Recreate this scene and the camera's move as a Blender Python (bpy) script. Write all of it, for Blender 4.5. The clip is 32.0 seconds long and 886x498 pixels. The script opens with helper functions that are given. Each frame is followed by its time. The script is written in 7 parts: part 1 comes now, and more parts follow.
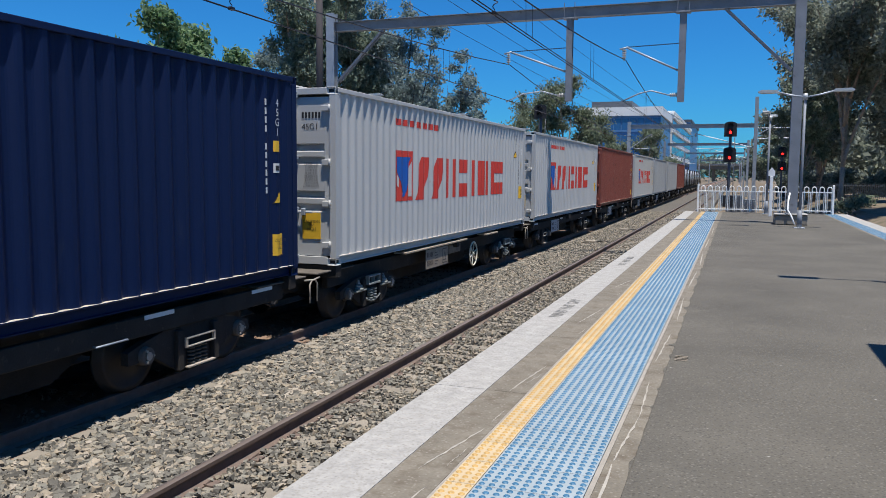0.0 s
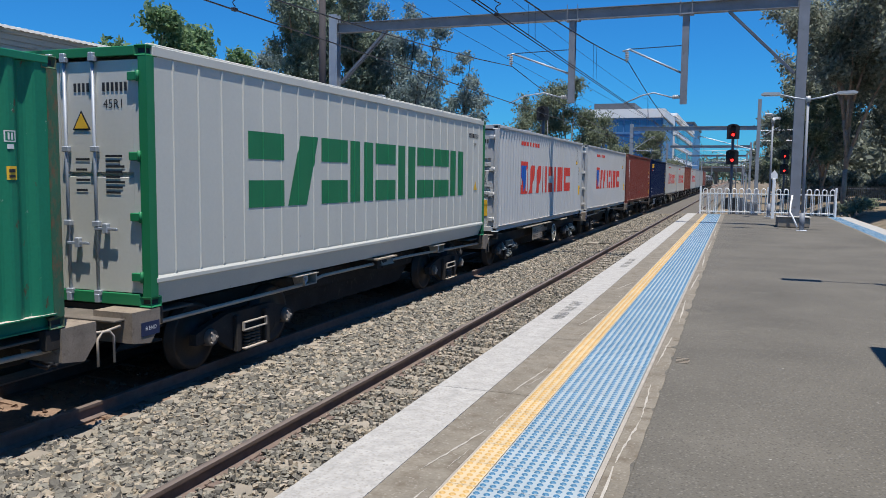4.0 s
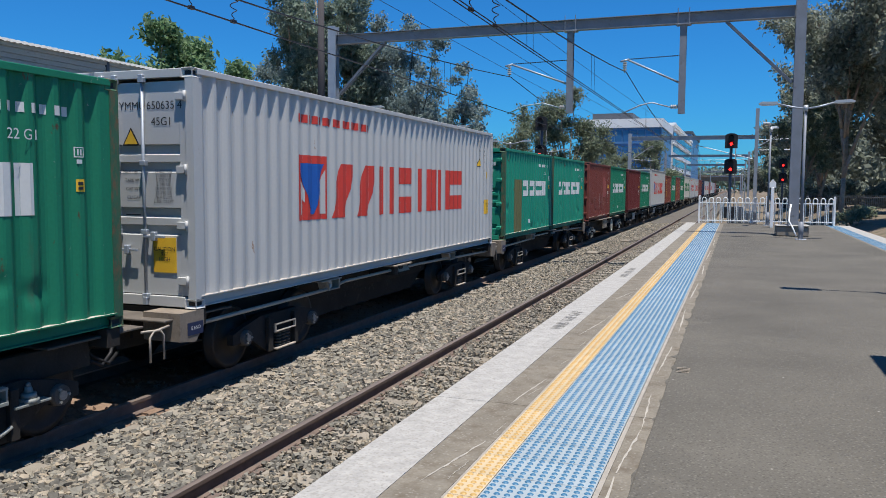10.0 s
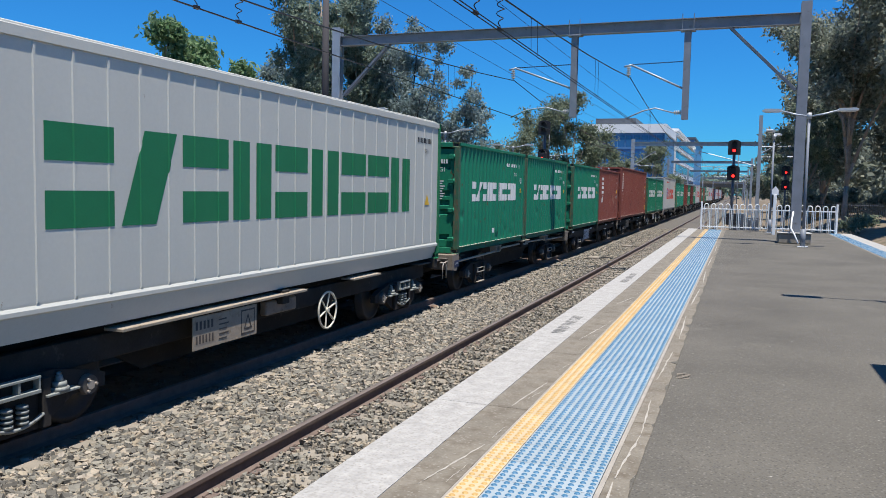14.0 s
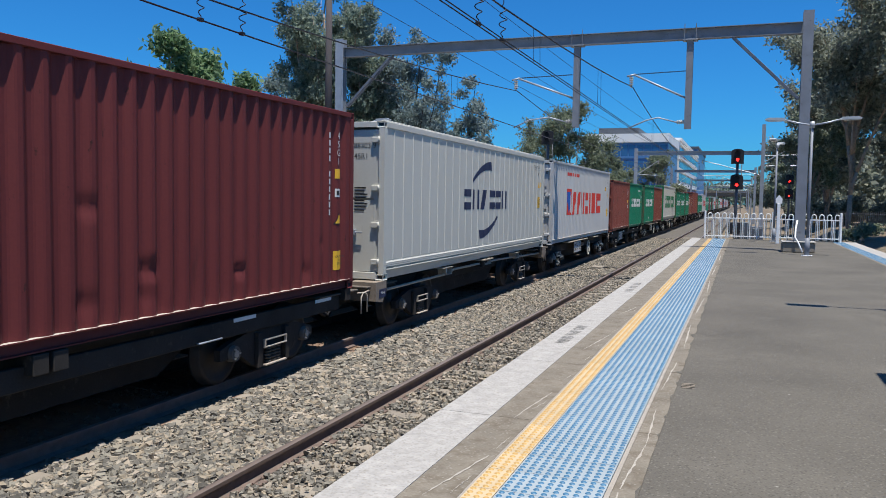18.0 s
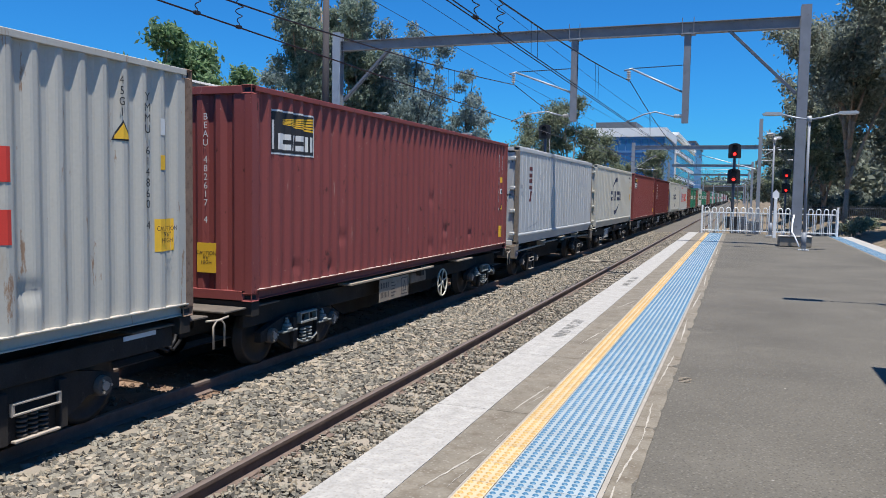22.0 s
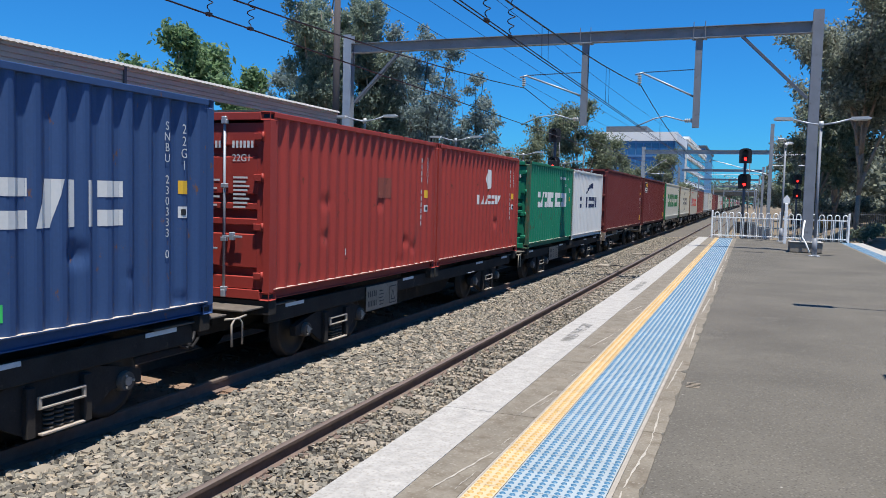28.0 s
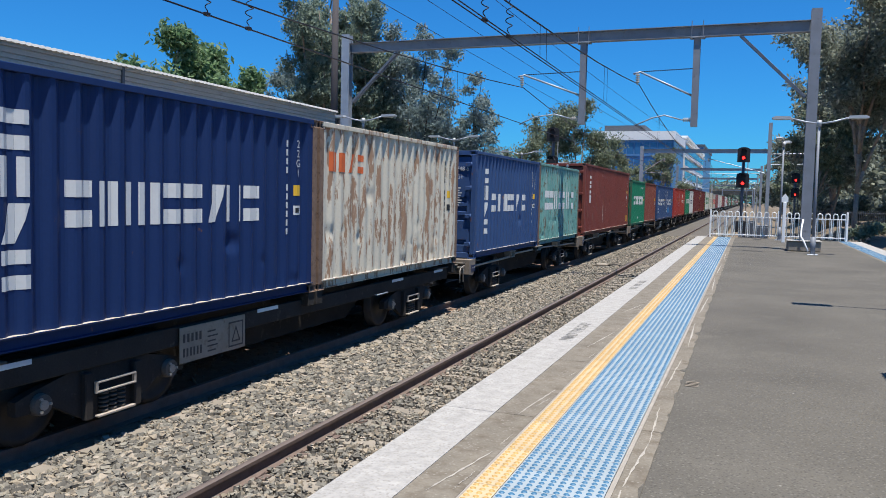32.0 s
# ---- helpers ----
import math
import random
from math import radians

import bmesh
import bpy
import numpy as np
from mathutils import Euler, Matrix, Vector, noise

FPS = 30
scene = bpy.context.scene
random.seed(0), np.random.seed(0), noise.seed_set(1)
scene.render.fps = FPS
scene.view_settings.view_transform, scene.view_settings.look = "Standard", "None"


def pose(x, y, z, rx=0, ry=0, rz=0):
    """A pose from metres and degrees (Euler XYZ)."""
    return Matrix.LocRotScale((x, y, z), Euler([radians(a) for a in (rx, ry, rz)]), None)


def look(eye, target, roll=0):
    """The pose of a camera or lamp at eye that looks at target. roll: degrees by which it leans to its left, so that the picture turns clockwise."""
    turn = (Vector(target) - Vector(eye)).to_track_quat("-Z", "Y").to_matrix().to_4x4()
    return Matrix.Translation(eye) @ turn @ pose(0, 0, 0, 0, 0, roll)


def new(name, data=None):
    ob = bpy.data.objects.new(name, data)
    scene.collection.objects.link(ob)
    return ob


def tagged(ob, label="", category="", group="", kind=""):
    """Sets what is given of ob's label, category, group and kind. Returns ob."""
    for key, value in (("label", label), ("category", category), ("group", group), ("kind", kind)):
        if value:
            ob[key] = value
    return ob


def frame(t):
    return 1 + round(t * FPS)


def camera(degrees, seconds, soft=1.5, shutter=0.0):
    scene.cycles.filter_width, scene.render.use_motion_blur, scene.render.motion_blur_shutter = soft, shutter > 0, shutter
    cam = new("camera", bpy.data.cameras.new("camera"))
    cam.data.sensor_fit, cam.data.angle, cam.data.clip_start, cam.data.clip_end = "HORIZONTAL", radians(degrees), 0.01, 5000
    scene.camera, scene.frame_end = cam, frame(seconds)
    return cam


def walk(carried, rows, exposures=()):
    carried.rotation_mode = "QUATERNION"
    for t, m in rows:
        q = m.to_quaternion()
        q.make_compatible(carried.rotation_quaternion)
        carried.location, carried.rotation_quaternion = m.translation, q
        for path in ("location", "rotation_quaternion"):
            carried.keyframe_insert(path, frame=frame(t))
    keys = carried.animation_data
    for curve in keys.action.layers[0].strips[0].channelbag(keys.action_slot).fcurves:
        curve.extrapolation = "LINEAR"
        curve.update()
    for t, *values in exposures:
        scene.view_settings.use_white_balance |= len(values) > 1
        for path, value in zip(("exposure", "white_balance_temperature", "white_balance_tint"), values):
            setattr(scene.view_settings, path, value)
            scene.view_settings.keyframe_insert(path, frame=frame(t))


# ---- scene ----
EYE = Vector((1.863, 0.0, 1.43))


def aim(yaw, pitch, roll):
    """The camera's pose at the standing point, turned left by yaw, up by pitch."""
    a, p = radians(yaw), radians(pitch)
    ahead = Vector((-math.sin(a) * math.cos(p), math.cos(a) * math.cos(p), math.sin(p)))
    return look(EYE, EYE + ahead, roll)


cam = camera(58.1, 32.0, soft=0.9)
PATH = [
    (0.0, aim(20.000, -5.368, 0.453)),
    (0.5, aim(20.117, -5.464, 0.530)),
    (1.0, aim(20.183, -5.468, 0.606)),
    (1.5, aim(20.253, -5.415, 0.642)),
    (2.0, aim(20.217, -5.349, 0.595)),
    (2.5, aim(20.213, -5.295, 0.669)),
    (3.0, aim(20.246, -5.290, 0.595)),
    (3.5, aim(20.211, -5.296, 0.633)),
    (5.5, aim(19.896, -5.093, 0.614)),
    (6.0, aim(19.866, -5.078, 0.660)),
    (6.5, aim(19.875, -5.056, 0.604)),
    (7.0, aim(19.946, -4.933, 0.601)),
    (7.5, aim(20.026, -4.859, 0.604)),
    (8.0, aim(20.102, -4.779, 0.687)),
    (8.5, aim(20.132, -4.627, 0.605)),
    (9.0, aim(20.133, -4.515, 0.481)),
    (9.5, aim(20.106, -4.509, 0.390)),
    (10.0, aim(20.100, -4.527, 0.394)),
    (10.5, aim(20.142, -4.593, 0.409)),
    (11.0, aim(20.147, -4.618, 0.392)),
    (11.5, aim(20.134, -4.682, 0.378)),
    (12.0, aim(20.051, -4.656, 0.436)),
    (12.5, aim(20.147, -4.603, 0.405)),
    (13.0, aim(20.194, -4.655, 0.657)),
    (13.5, aim(20.205, -4.490, 0.938)),
    (14.0, aim(20.213, -4.336, 1.160)),
    (14.5, aim(20.304, -4.115, 1.073)),
    (16.5, aim(20.469, -3.580, 0.887)),
    (17.0, aim(20.513, -3.541, 0.936)),
    (17.5, aim(20.527, -3.587, 0.844)),
    (18.0, aim(20.482, -3.610, 0.924)),
    (18.5, aim(20.528, -3.606, 0.986)),
    (19.0, aim(20.490, -3.617, 1.019)),
    (19.5, aim(20.470, -3.662, 0.934)),
    (20.0, aim(20.468, -3.779, 0.958)),
    (20.5, aim(20.417, -3.814, 0.949)),
    (21.0, aim(20.389, -3.927, 0.952)),
    (21.5, aim(20.351, -3.889, 0.899)),
    (22.0, aim(20.272, -4.030, 0.984)),
    (22.5, aim(20.250, -4.051, 0.914)),
    (23.0, aim(20.326, -4.080, 0.966)),
    (23.5, aim(20.474, -4.025, 0.896)),
    (24.0, aim(20.680, -3.992, 0.878)),
    (24.5, aim(20.718, -3.995, 1.098)),
    (25.0, aim(20.714, -3.982, 1.099)),
    (25.5, aim(20.750, -3.948, 1.287)),
    (27.5, aim(20.858, -3.867, 1.513)),
    (28.0, aim(20.912, -3.854, 1.457)),
    (28.5, aim(20.868, -3.843, 1.356)),
    (29.0, aim(20.802, -3.854, 1.464)),
    (29.5, aim(20.767, -3.715, 1.434)),
    (30.0, aim(20.751, -3.615, 1.483)),
    (30.5, aim(20.700, -3.700, 1.532)),
    (31.0, aim(20.706, -3.805, 1.464)),
    (31.5, aim(20.685, -3.839, 1.426)),
    (32.0, aim(20.814, -3.882, 1.336)),
]
walk(cam, PATH, [(0.0, 0.42), (1.0, 0.7), (2.0, 0.56), (3.0, 0.46), (5.0, 0.56), (6.0, 0.64), (7.0, 0.5), (8.0, 0.64), (9.0, 0.6), (10.0, 0.46), (11.5, 0.6), (13.0, 0.62), (15.5, 0.56), (18.0, 0.5), (19.0, 0.7), (20.0, 0.58), (21.0, 0.48), (22.0, 0.64), (23.0, 0.58), (24.0, 0.46), (25.0, 0.64), (26.0, 0.6), (28.0, 0.64), (30.0, 0.66), (32.0, 0.62)])

# ---- light ----
SUN_DIR = Vector((0.16, -0.17, 1.0)).normalized()
world = bpy.data.worlds.new("sky")
scene.world = world
world.use_nodes = True
wn = world.node_tree.nodes
sky = wn.new("ShaderNodeTexSky")
sky.sky_type = "NISHITA"
sky.sun_disc = False
sky.sun_elevation = math.asin(SUN_DIR.z)
sky.sun_rotation = math.atan2(SUN_DIR.x, SUN_DIR.y)
sky.altitude = 20
sky.air_density = 1.0
sky.dust_density = 0.2
sky.ozone_density = 6.0
tint = wn.new("ShaderNodeMix")
tint.data_type, tint.blend_type = "RGBA", "MULTIPLY"
tint.inputs["Factor"].default_value = 1.0
tint.inputs["B"].default_value = (0.18, 0.76, 1.27, 1)
world.node_tree.links.new(sky.outputs[0], tint.inputs["A"])
world.node_tree.links.new(tint.outputs["Result"], wn["Background"].inputs[0])
wn["Background"].inputs[1].default_value = 0.07
sun_data = bpy.data.lights.new("sun", "SUN")
sun_data.energy = 5.0
sun_data.angle = radians(0.53)
sun_data.color = (1.0, 0.96, 0.9)
sun = new("sun", sun_data)
sun.matrix_world = look((0, 0, 30), Vector((0, 0, 30)) - SUN_DIR)

# ---- materials ----
MATS = {}


def nodes_of(name, rough, metal=0.0, spec=0.5):
    m = bpy.data.materials.new(name)
    m.use_nodes = True
    nt = m.node_tree
    b = nt.nodes["Principled BSDF"]
    b.inputs["Roughness"].default_value = rough
    b.inputs["Metallic"].default_value = metal
    b.inputs["Specular IOR Level"].default_value = spec
    return m, nt, b


def mat(name, base, rough=0.6, metal=0.0, vary=0.2, scale=3.0, fine=60.0, bump=0.0, stain=None, amount=0.35, spec=0.4, rand=0.0, streak=1.0):
    """A painted or mineral surface: broad and fine variation, optional stains of a second colour, fine relief."""
    if name in MATS:
        return MATS[name]
    m, nt, b = nodes_of(name, rough, metal, spec)
    n, l = nt.nodes, nt.links
    co = n.new("ShaderNodeTexCoord")
    mp = n.new("ShaderNodeMapping")
    mp.inputs["Scale"].default_value = (1, 1, 1.0 / streak)
    l.new(co.outputs["Object"], mp.inputs[0])
    broad = n.new("ShaderNodeTexNoise")
    broad.inputs["Scale"].default_value = scale
    broad.inputs["Detail"].default_value = 6
    grain = n.new("ShaderNodeTexNoise")
    grain.inputs["Scale"].default_value = fine
    grain.inputs["Detail"].default_value = 3
    l.new(mp.outputs[0], broad.inputs["Vector"])
    l.new(co.outputs["Object"], grain.inputs["Vector"])
    mix = n.new("ShaderNodeMath")
    mix.operation = "ADD"
    half = n.new("ShaderNodeMath")
    half.operation = "MULTIPLY"
    half.inputs[1].default_value = 0.6
    l.new(grain.outputs[0], half.inputs[0])
    l.new(broad.outputs[0], mix.inputs[0])
    l.new(half.outputs[0], mix.inputs[1])
    rng = n.new("ShaderNodeMapRange")
    rng.inputs["From Min"].default_value = 0.45
    rng.inputs["From Max"].default_value = 1.15
    rng.inputs["To Min"].default_value = 1 - vary
    rng.inputs["To Max"].default_value = 1 + vary
    l.new(mix.outputs[0], rng.inputs[0])
    col = n.new("ShaderNodeMix")
    col.data_type = "RGBA"
    col.blend_type = "MULTIPLY"
    col.inputs["Factor"].default_value = 1
    col.inputs["A"].default_value = (*base, 1)
    value = rng.outputs[0]
    if rand:
        oi = n.new("ShaderNodeObjectInfo")
        rr = n.new("ShaderNodeMapRange")
        rr.inputs["To Min"].default_value = 1 - rand
        rr.inputs["To Max"].default_value = 1 + rand
        l.new(oi.outputs["Random"], rr.inputs[0])
        mul = n.new("ShaderNodeMath")
        mul.operation = "MULTIPLY"
        l.new(rr.outputs[0], mul.inputs[0])
        l.new(rng.outputs[0], mul.inputs[1])
        value = mul.outputs[0]
    l.new(value, col.inputs["B"])
    out = col.outputs["Result"]
    if stain:
        sn = n.new("ShaderNodeTexNoise")
        sn.inputs["Scale"].default_value = scale * 2.3
        sn.inputs["Detail"].default_value = 9
        sn.inputs["Roughness"].default_value = 0.65
        l.new(mp.outputs[0], sn.inputs["Vector"])
        sr = n.new("ShaderNodeMapRange")
        sr.inputs["From Min"].default_value = 0.78 - amount * 0.6
        sr.inputs["From Max"].default_value = 0.9 - amount * 0.45
        l.new(sn.outputs[0], sr.inputs[0])
        sm = n.new("ShaderNodeMix")
        sm.data_type = "RGBA"
        sm.inputs["B"].default_value = (*stain, 1)
        l.new(sr.outputs[0], sm.inputs["Factor"])
        l.new(out, sm.inputs["A"])
        out = sm.outputs["Result"]
    l.new(out, b.inputs["Base Color"])
    if bump:
        bp = n.new("ShaderNodeBump")
        bp.inputs["Strength"].default_value = bump
        bp.inputs["Distance"].default_value = 0.01
        l.new(mix.outputs[0], bp.inputs["Height"])
        l.new(bp.outputs[0], b.inputs["Normal"])
    MATS[name] = m
    return m


def rust(m, scale=5.0, start=0.66, tint=(0.13, 0.05, 0.022), stretch=2.0):
    """Scattered rust spots that run a little downwards."""
    nt = m.node_tree
    n, l = nt.nodes, nt.links
    co = n.new("ShaderNodeTexCoord")
    mp = n.new("ShaderNodeMapping")
    mp.inputs["Scale"].default_value = (1, 1, 1 / stretch)
    mp.inputs["Location"].default_value = (3.7, 1.9, 0.4)
    l.new(co.outputs["Object"], mp.inputs[0])
    ns = n.new("ShaderNodeTexNoise")
    ns.inputs["Scale"].default_value = scale
    ns.inputs["Detail"].default_value = 10
    ns.inputs["Roughness"].default_value = 0.7
    oi = n.new("ShaderNodeObjectInfo")
    ns.noise_dimensions = "4D"
    wv = n.new("ShaderNodeMath")
    wv.operation = "MULTIPLY"
    wv.inputs[1].default_value = 40.0
    l.new(oi.outputs["Random"], wv.inputs[0])
    l.new(wv.outputs[0], ns.inputs["W"])
    l.new(mp.outputs[0], ns.inputs["Vector"])
    rg = n.new("ShaderNodeMapRange")
    rg.inputs["From Min"].default_value = start
    rg.inputs["From Max"].default_value = start + 0.04
    rg.inputs["To Max"].default_value = 0.9
    l.new(ns.outputs[0], rg.inputs[0])
    mx = n.new("ShaderNodeMix")
    mx.data_type = "RGBA"
    mx.inputs["B"].default_value = (*tint, 1)
    b = n["Principled BSDF"]
    l.new(b.inputs["Base Color"].links[0].from_socket, mx.inputs["A"])
    l.new(rg.outputs[0], mx.inputs["Factor"])
    l.new(mx.outputs["Result"], b.inputs["Base Color"])


def glow(name, color, strength):
    if name not in MATS:
        m, nt, b = nodes_of(name, 0.3)
        b.inputs["Base Color"].default_value = (*color, 1)
        b.inputs["Emission Color"].default_value = (*color, 1)
        b.inputs["Emission Strength"].default_value = strength
        MATS[name] = m
    return MATS[name]


def glass(name, color, rough=0.06):
    if name not in MATS:
        m, nt, b = nodes_of(name, rough, 0.0, 0.9)
        b.inputs["Base Color"].default_value = (*color, 1)
        MATS[name] = m
    return MATS[name]


def speckle(m, scale, size, tint):
    """Small scattered pale chips over a surface."""
    nt = m.node_tree
    n, l = nt.nodes, nt.links
    co = n.new("ShaderNodeTexCoord")
    vo = n.new("ShaderNodeTexVoronoi")
    vo.inputs["Scale"].default_value = scale
    l.new(co.outputs["Object"], vo.inputs["Vector"])
    rg = n.new("ShaderNodeMapRange")
    rg.inputs["From Min"].default_value = size
    rg.inputs["From Max"].default_value = size * 1.8
    rg.inputs["To Min"].default_value = 0.75
    rg.inputs["To Max"].default_value = 0.0
    l.new(vo.outputs["Distance"], rg.inputs[0])
    mx = n.new("ShaderNodeMix")
    mx.data_type = "RGBA"
    mx.inputs["B"].default_value = (*tint, 1)
    b = n["Principled BSDF"]
    src = b.inputs["Base Color"].links[0].from_socket
    l.new(src, mx.inputs["A"])
    l.new(rg.outputs[0], mx.inputs["Factor"])
    l.new(mx.outputs["Result"], b.inputs["Base Color"])


ASPHALT = mat("asphalt", (0.095, 0.086, 0.07), 0.92, vary=0.36, scale=0.7, fine=75, bump=1.0, stain=(0.125, 0.113, 0.092), amount=0.36)
speckle(ASPHALT, 45.0, 0.2, (0.06, 0.054, 0.044))
speckle(ASPHALT, 38.0, 0.17, (0.16, 0.148, 0.124))
speckle(ASPHALT, 5.2, 0.03, (0.36, 0.34, 0.3))
CONCRETE = mat("concrete", (0.172, 0.15, 0.116), 0.88, vary=0.32, scale=3.2, fine=60, bump=0.7, stain=(0.115, 0.092, 0.065), amount=0.5)
speckle(CONCRETE, 33.0, 0.15, (0.24, 0.215, 0.175))
MORTAR = mat("pale_mortar", (0.29, 0.26, 0.22), 0.9, vary=0.2, scale=7, fine=80, bump=0.4, stain=(0.2, 0.17, 0.13), amount=0.3)
WHITE_LINE = mat("white_paint", (0.325, 0.31, 0.285), 0.85, vary=0.24, scale=9, fine=38, bump=1.6, stain=(0.22, 0.2, 0.165), amount=0.34)
speckle(WHITE_LINE, 42.0, 0.2, (0.25, 0.235, 0.21))
YELLOW_DOT = mat("yellow_tactile_dot", (0.43, 0.27, 0.09), 0.55, vary=0.14, scale=5, fine=70, rand=0.05)
YELLOW_TILE = mat("yellow_tactile", (0.45, 0.35, 0.215), 0.6, vary=0.14, scale=4, fine=70, stain=(0.38, 0.28, 0.15), amount=0.28, rand=0.05)
BLUE_TILE = mat("blue_tactile", (0.29, 0.33, 0.345), 0.55, vary=0.12, scale=4, fine=70, stain=(0.32, 0.33, 0.33), amount=0.25, rand=0.06)
BLUE_DOT = mat("blue_tactile_dot", (0.05, 0.145, 0.24), 0.5, vary=0.12, scale=5, fine=70, rand=0.05)
BALLAST = mat("ballast_bed", (0.1, 0.09, 0.076), 0.95, vary=0.35, scale=6, fine=28, bump=1.0)
SLEEPER = mat("sleeper_concrete", (0.23, 0.2, 0.16), 0.9, vary=0.2, scale=5, fine=80, bump=0.3, stain=(0.2, 0.14, 0.09), amount=0.35, rand=0.12)
RAIL_SIDE = mat("rail_rust", (0.14, 0.1, 0.08), 0.8, vary=0.3, scale=8, fine=90, bump=0.2)
RAIL_TOP = mat("rail_head", (0.24, 0.19, 0.16), 0.5, metal=0.5, vary=0.15, scale=5, fine=120)
GALV = mat("galvanised_steel", (0.33, 0.36, 0.4), 0.5, metal=0.35, vary=0.14, scale=2.5, fine=60, stain=(0.2, 0.2, 0.2), amount=0.2)
DARK_STEEL = mat("dark_steel", (0.1, 0.11, 0.125), 0.55, metal=0.3, vary=0.2, scale=3, fine=60)
WHITE_PAINT = mat("fence_paint", (0.78, 0.78, 0.76), 0.5, vary=0.08, scale=3, fine=60)
# Darker than the galvanised steel, to stand for the gantry beam's shade.
FRAME_STEEL = mat("darkened_weathered_steel", (0.2, 0.215, 0.24), 0.6, metal=0.2, vary=0.18, scale=2.5, fine=60, stain=(0.11, 0.105, 0.1), amount=0.3)
# Brown set to offset the blue shade under the train.
SHADE_BROWN = mat("shade_tinted_ballast", (0.19, 0.125, 0.085), 0.9, vary=0.35, scale=6, fine=28, bump=0.8)
BLACK = mat("black_paint_and_hollow", (0.015, 0.015, 0.017), 0.55, vary=0.3, scale=4, fine=60)
WIRE = mat("wire", (0.03, 0.03, 0.035), 0.5, metal=0.5, vary=0.2)
EARTH = mat("earth", (0.17, 0.13, 0.09), 0.95, vary=0.35, scale=0.8, fine=20, bump=0.6, stain=(0.09, 0.085, 0.045), amount=0.5)
BARK = mat("gum_bark", (0.3, 0.24, 0.19), 0.9, vary=0.35, scale=3, fine=40, bump=0.6, stain=(0.14, 0.1, 0.08), amount=0.4)
RED_LIGHT = glow("red_lens", (1.0, 0.015, 0.012), 4.0)


# ---- mesh helpers ----
def box(bm, x0, x1, y0, y1, z0, z1, bevel=0.0):
    vs = [bm.verts.new((x, y, z)) for x in (x0, x1) for y in (y0, y1) for z in (z0, z1)]
    fs = [bm.faces.new([vs[i] for i in f]) for f in ((0, 1, 3, 2), (4, 6, 7, 5), (0, 4, 5, 1), (2, 3, 7, 6), (0, 2, 6, 4), (1, 5, 7, 3))]
    if bevel:
        bmesh.ops.bevel(bm, geom=list({e for f in fs for e in f.edges}), offset=bevel, segments=1, affect="EDGES")
    return bm


def tube(bm, a, b, r0, r1=None, n=8, caps=True):
    a, b = Vector(a), Vector(b)
    r1 = r0 if r1 is None else r1
    d = (b - a).normalized()
    u = d.orthogonal().normalized()
    v = d.cross(u)
    rings = []
    for c, r in ((a, r0), (b, r1)):
        rings.append([bm.verts.new(c + (u * math.cos(2 * math.pi * i / n) + v * math.sin(2 * math.pi * i / n)) * r) for i in range(n)])
    for i in range(n):
        f = bm.faces.new((rings[0][i], rings[0][(i + 1) % n], rings[1][(i + 1) % n], rings[1][i]))
        f.smooth = n > 6
    if caps:
        bm.faces.new(rings[0][::-1])
        bm.faces.new(rings[1])
    return bm


def tubes(bm, pts, r, n=6):
    """One bent tube through the points."""
    pts = [Vector(p) for p in pts]
    rings = []
    u = None
    for i, p in enumerate(pts):
        d = (pts[min(i + 1, len(pts) - 1)] - pts[max(i - 1, 0)]).normalized()
        u = d.orthogonal().normalized() if u is None else (u - d * u.dot(d)).normalized()
        v = d.cross(u)
        rings.append([bm.verts.new(p + (u * math.cos(2 * math.pi * k / n) + v * math.sin(2 * math.pi * k / n)) * r) for k in range(n)])
    for a, b in zip(rings, rings[1:]):
        for k in range(n):
            bm.faces.new((a[k], a[(k + 1) % n], b[(k + 1) % n], b[k])).smooth = True
    if (pts[0] - pts[-1]).length > 1e-4:
        bm.faces.new(rings[0][::-1])
        bm.faces.new(rings[-1])
    return bm


def prism(bm, outline, axis, lo, hi):
    """An outline of (a, b) pairs pushed along axis 'x', 'y' or 'z'."""
    def at(a, b, c):
        return {"x": (c, a, b), "y": (a, c, b), "z": (a, b, c)}[axis]
    lower = [bm.verts.new(at(a, b, lo)) for a, b in outline]
    upper = [bm.verts.new(at(a, b, hi)) for a, b in outline]
    k = len(outline)
    for i in range(k):
        bm.faces.new((lower[i], lower[(i + 1) % k], upper[(i + 1) % k], upper[i]))
    bm.faces.new(lower[::-1])
    bm.faces.new(upper)
    return bm


def mesh_of(bm, name, *materials):
    bmesh.ops.recalc_face_normals(bm, faces=bm.faces)
    me = bpy.data.meshes.new(name)
    bm.to_mesh(me)
    bm.free()
    for m in materials:
        me.materials.append(m)
    return me


def put(name, me, parent=None, at=None, label=""):
    ob = new(name, me)
    if parent is not None:
        ob.parent = parent
    if at is not None:
        ob.matrix_basis = at if isinstance(at, Matrix) else Matrix.Translation(at)
    if label:
        ob["label"] = label
    return ob


def part(name, bm, material, parent, label="", at=None):
    return put(name, mesh_of(bm, name, *(material if isinstance(material, (list, tuple)) else (material,))), parent, at, label)


def B():
    return bmesh.new()


def thing(name, label, category, at=(0, 0, 0), group="", kind=""):
    ob = new(name)
    ob.empty_display_size = 0.2
    ob.matrix_basis = at if isinstance(at, Matrix) else Matrix.Translation(at)
    return tagged(ob, label, category, group, kind)

# ---- ground, tracks and platforms ----
TRACK_X = {"near": -1.5, "train": -5.307}
RAIL_Z = {"near": -1.02, "train": -1.05}
Y0, Y1 = -40.0, 900.0

bm = B()
box(bm, -1500, 1500, -400, 2500, -2.2, -1.62)
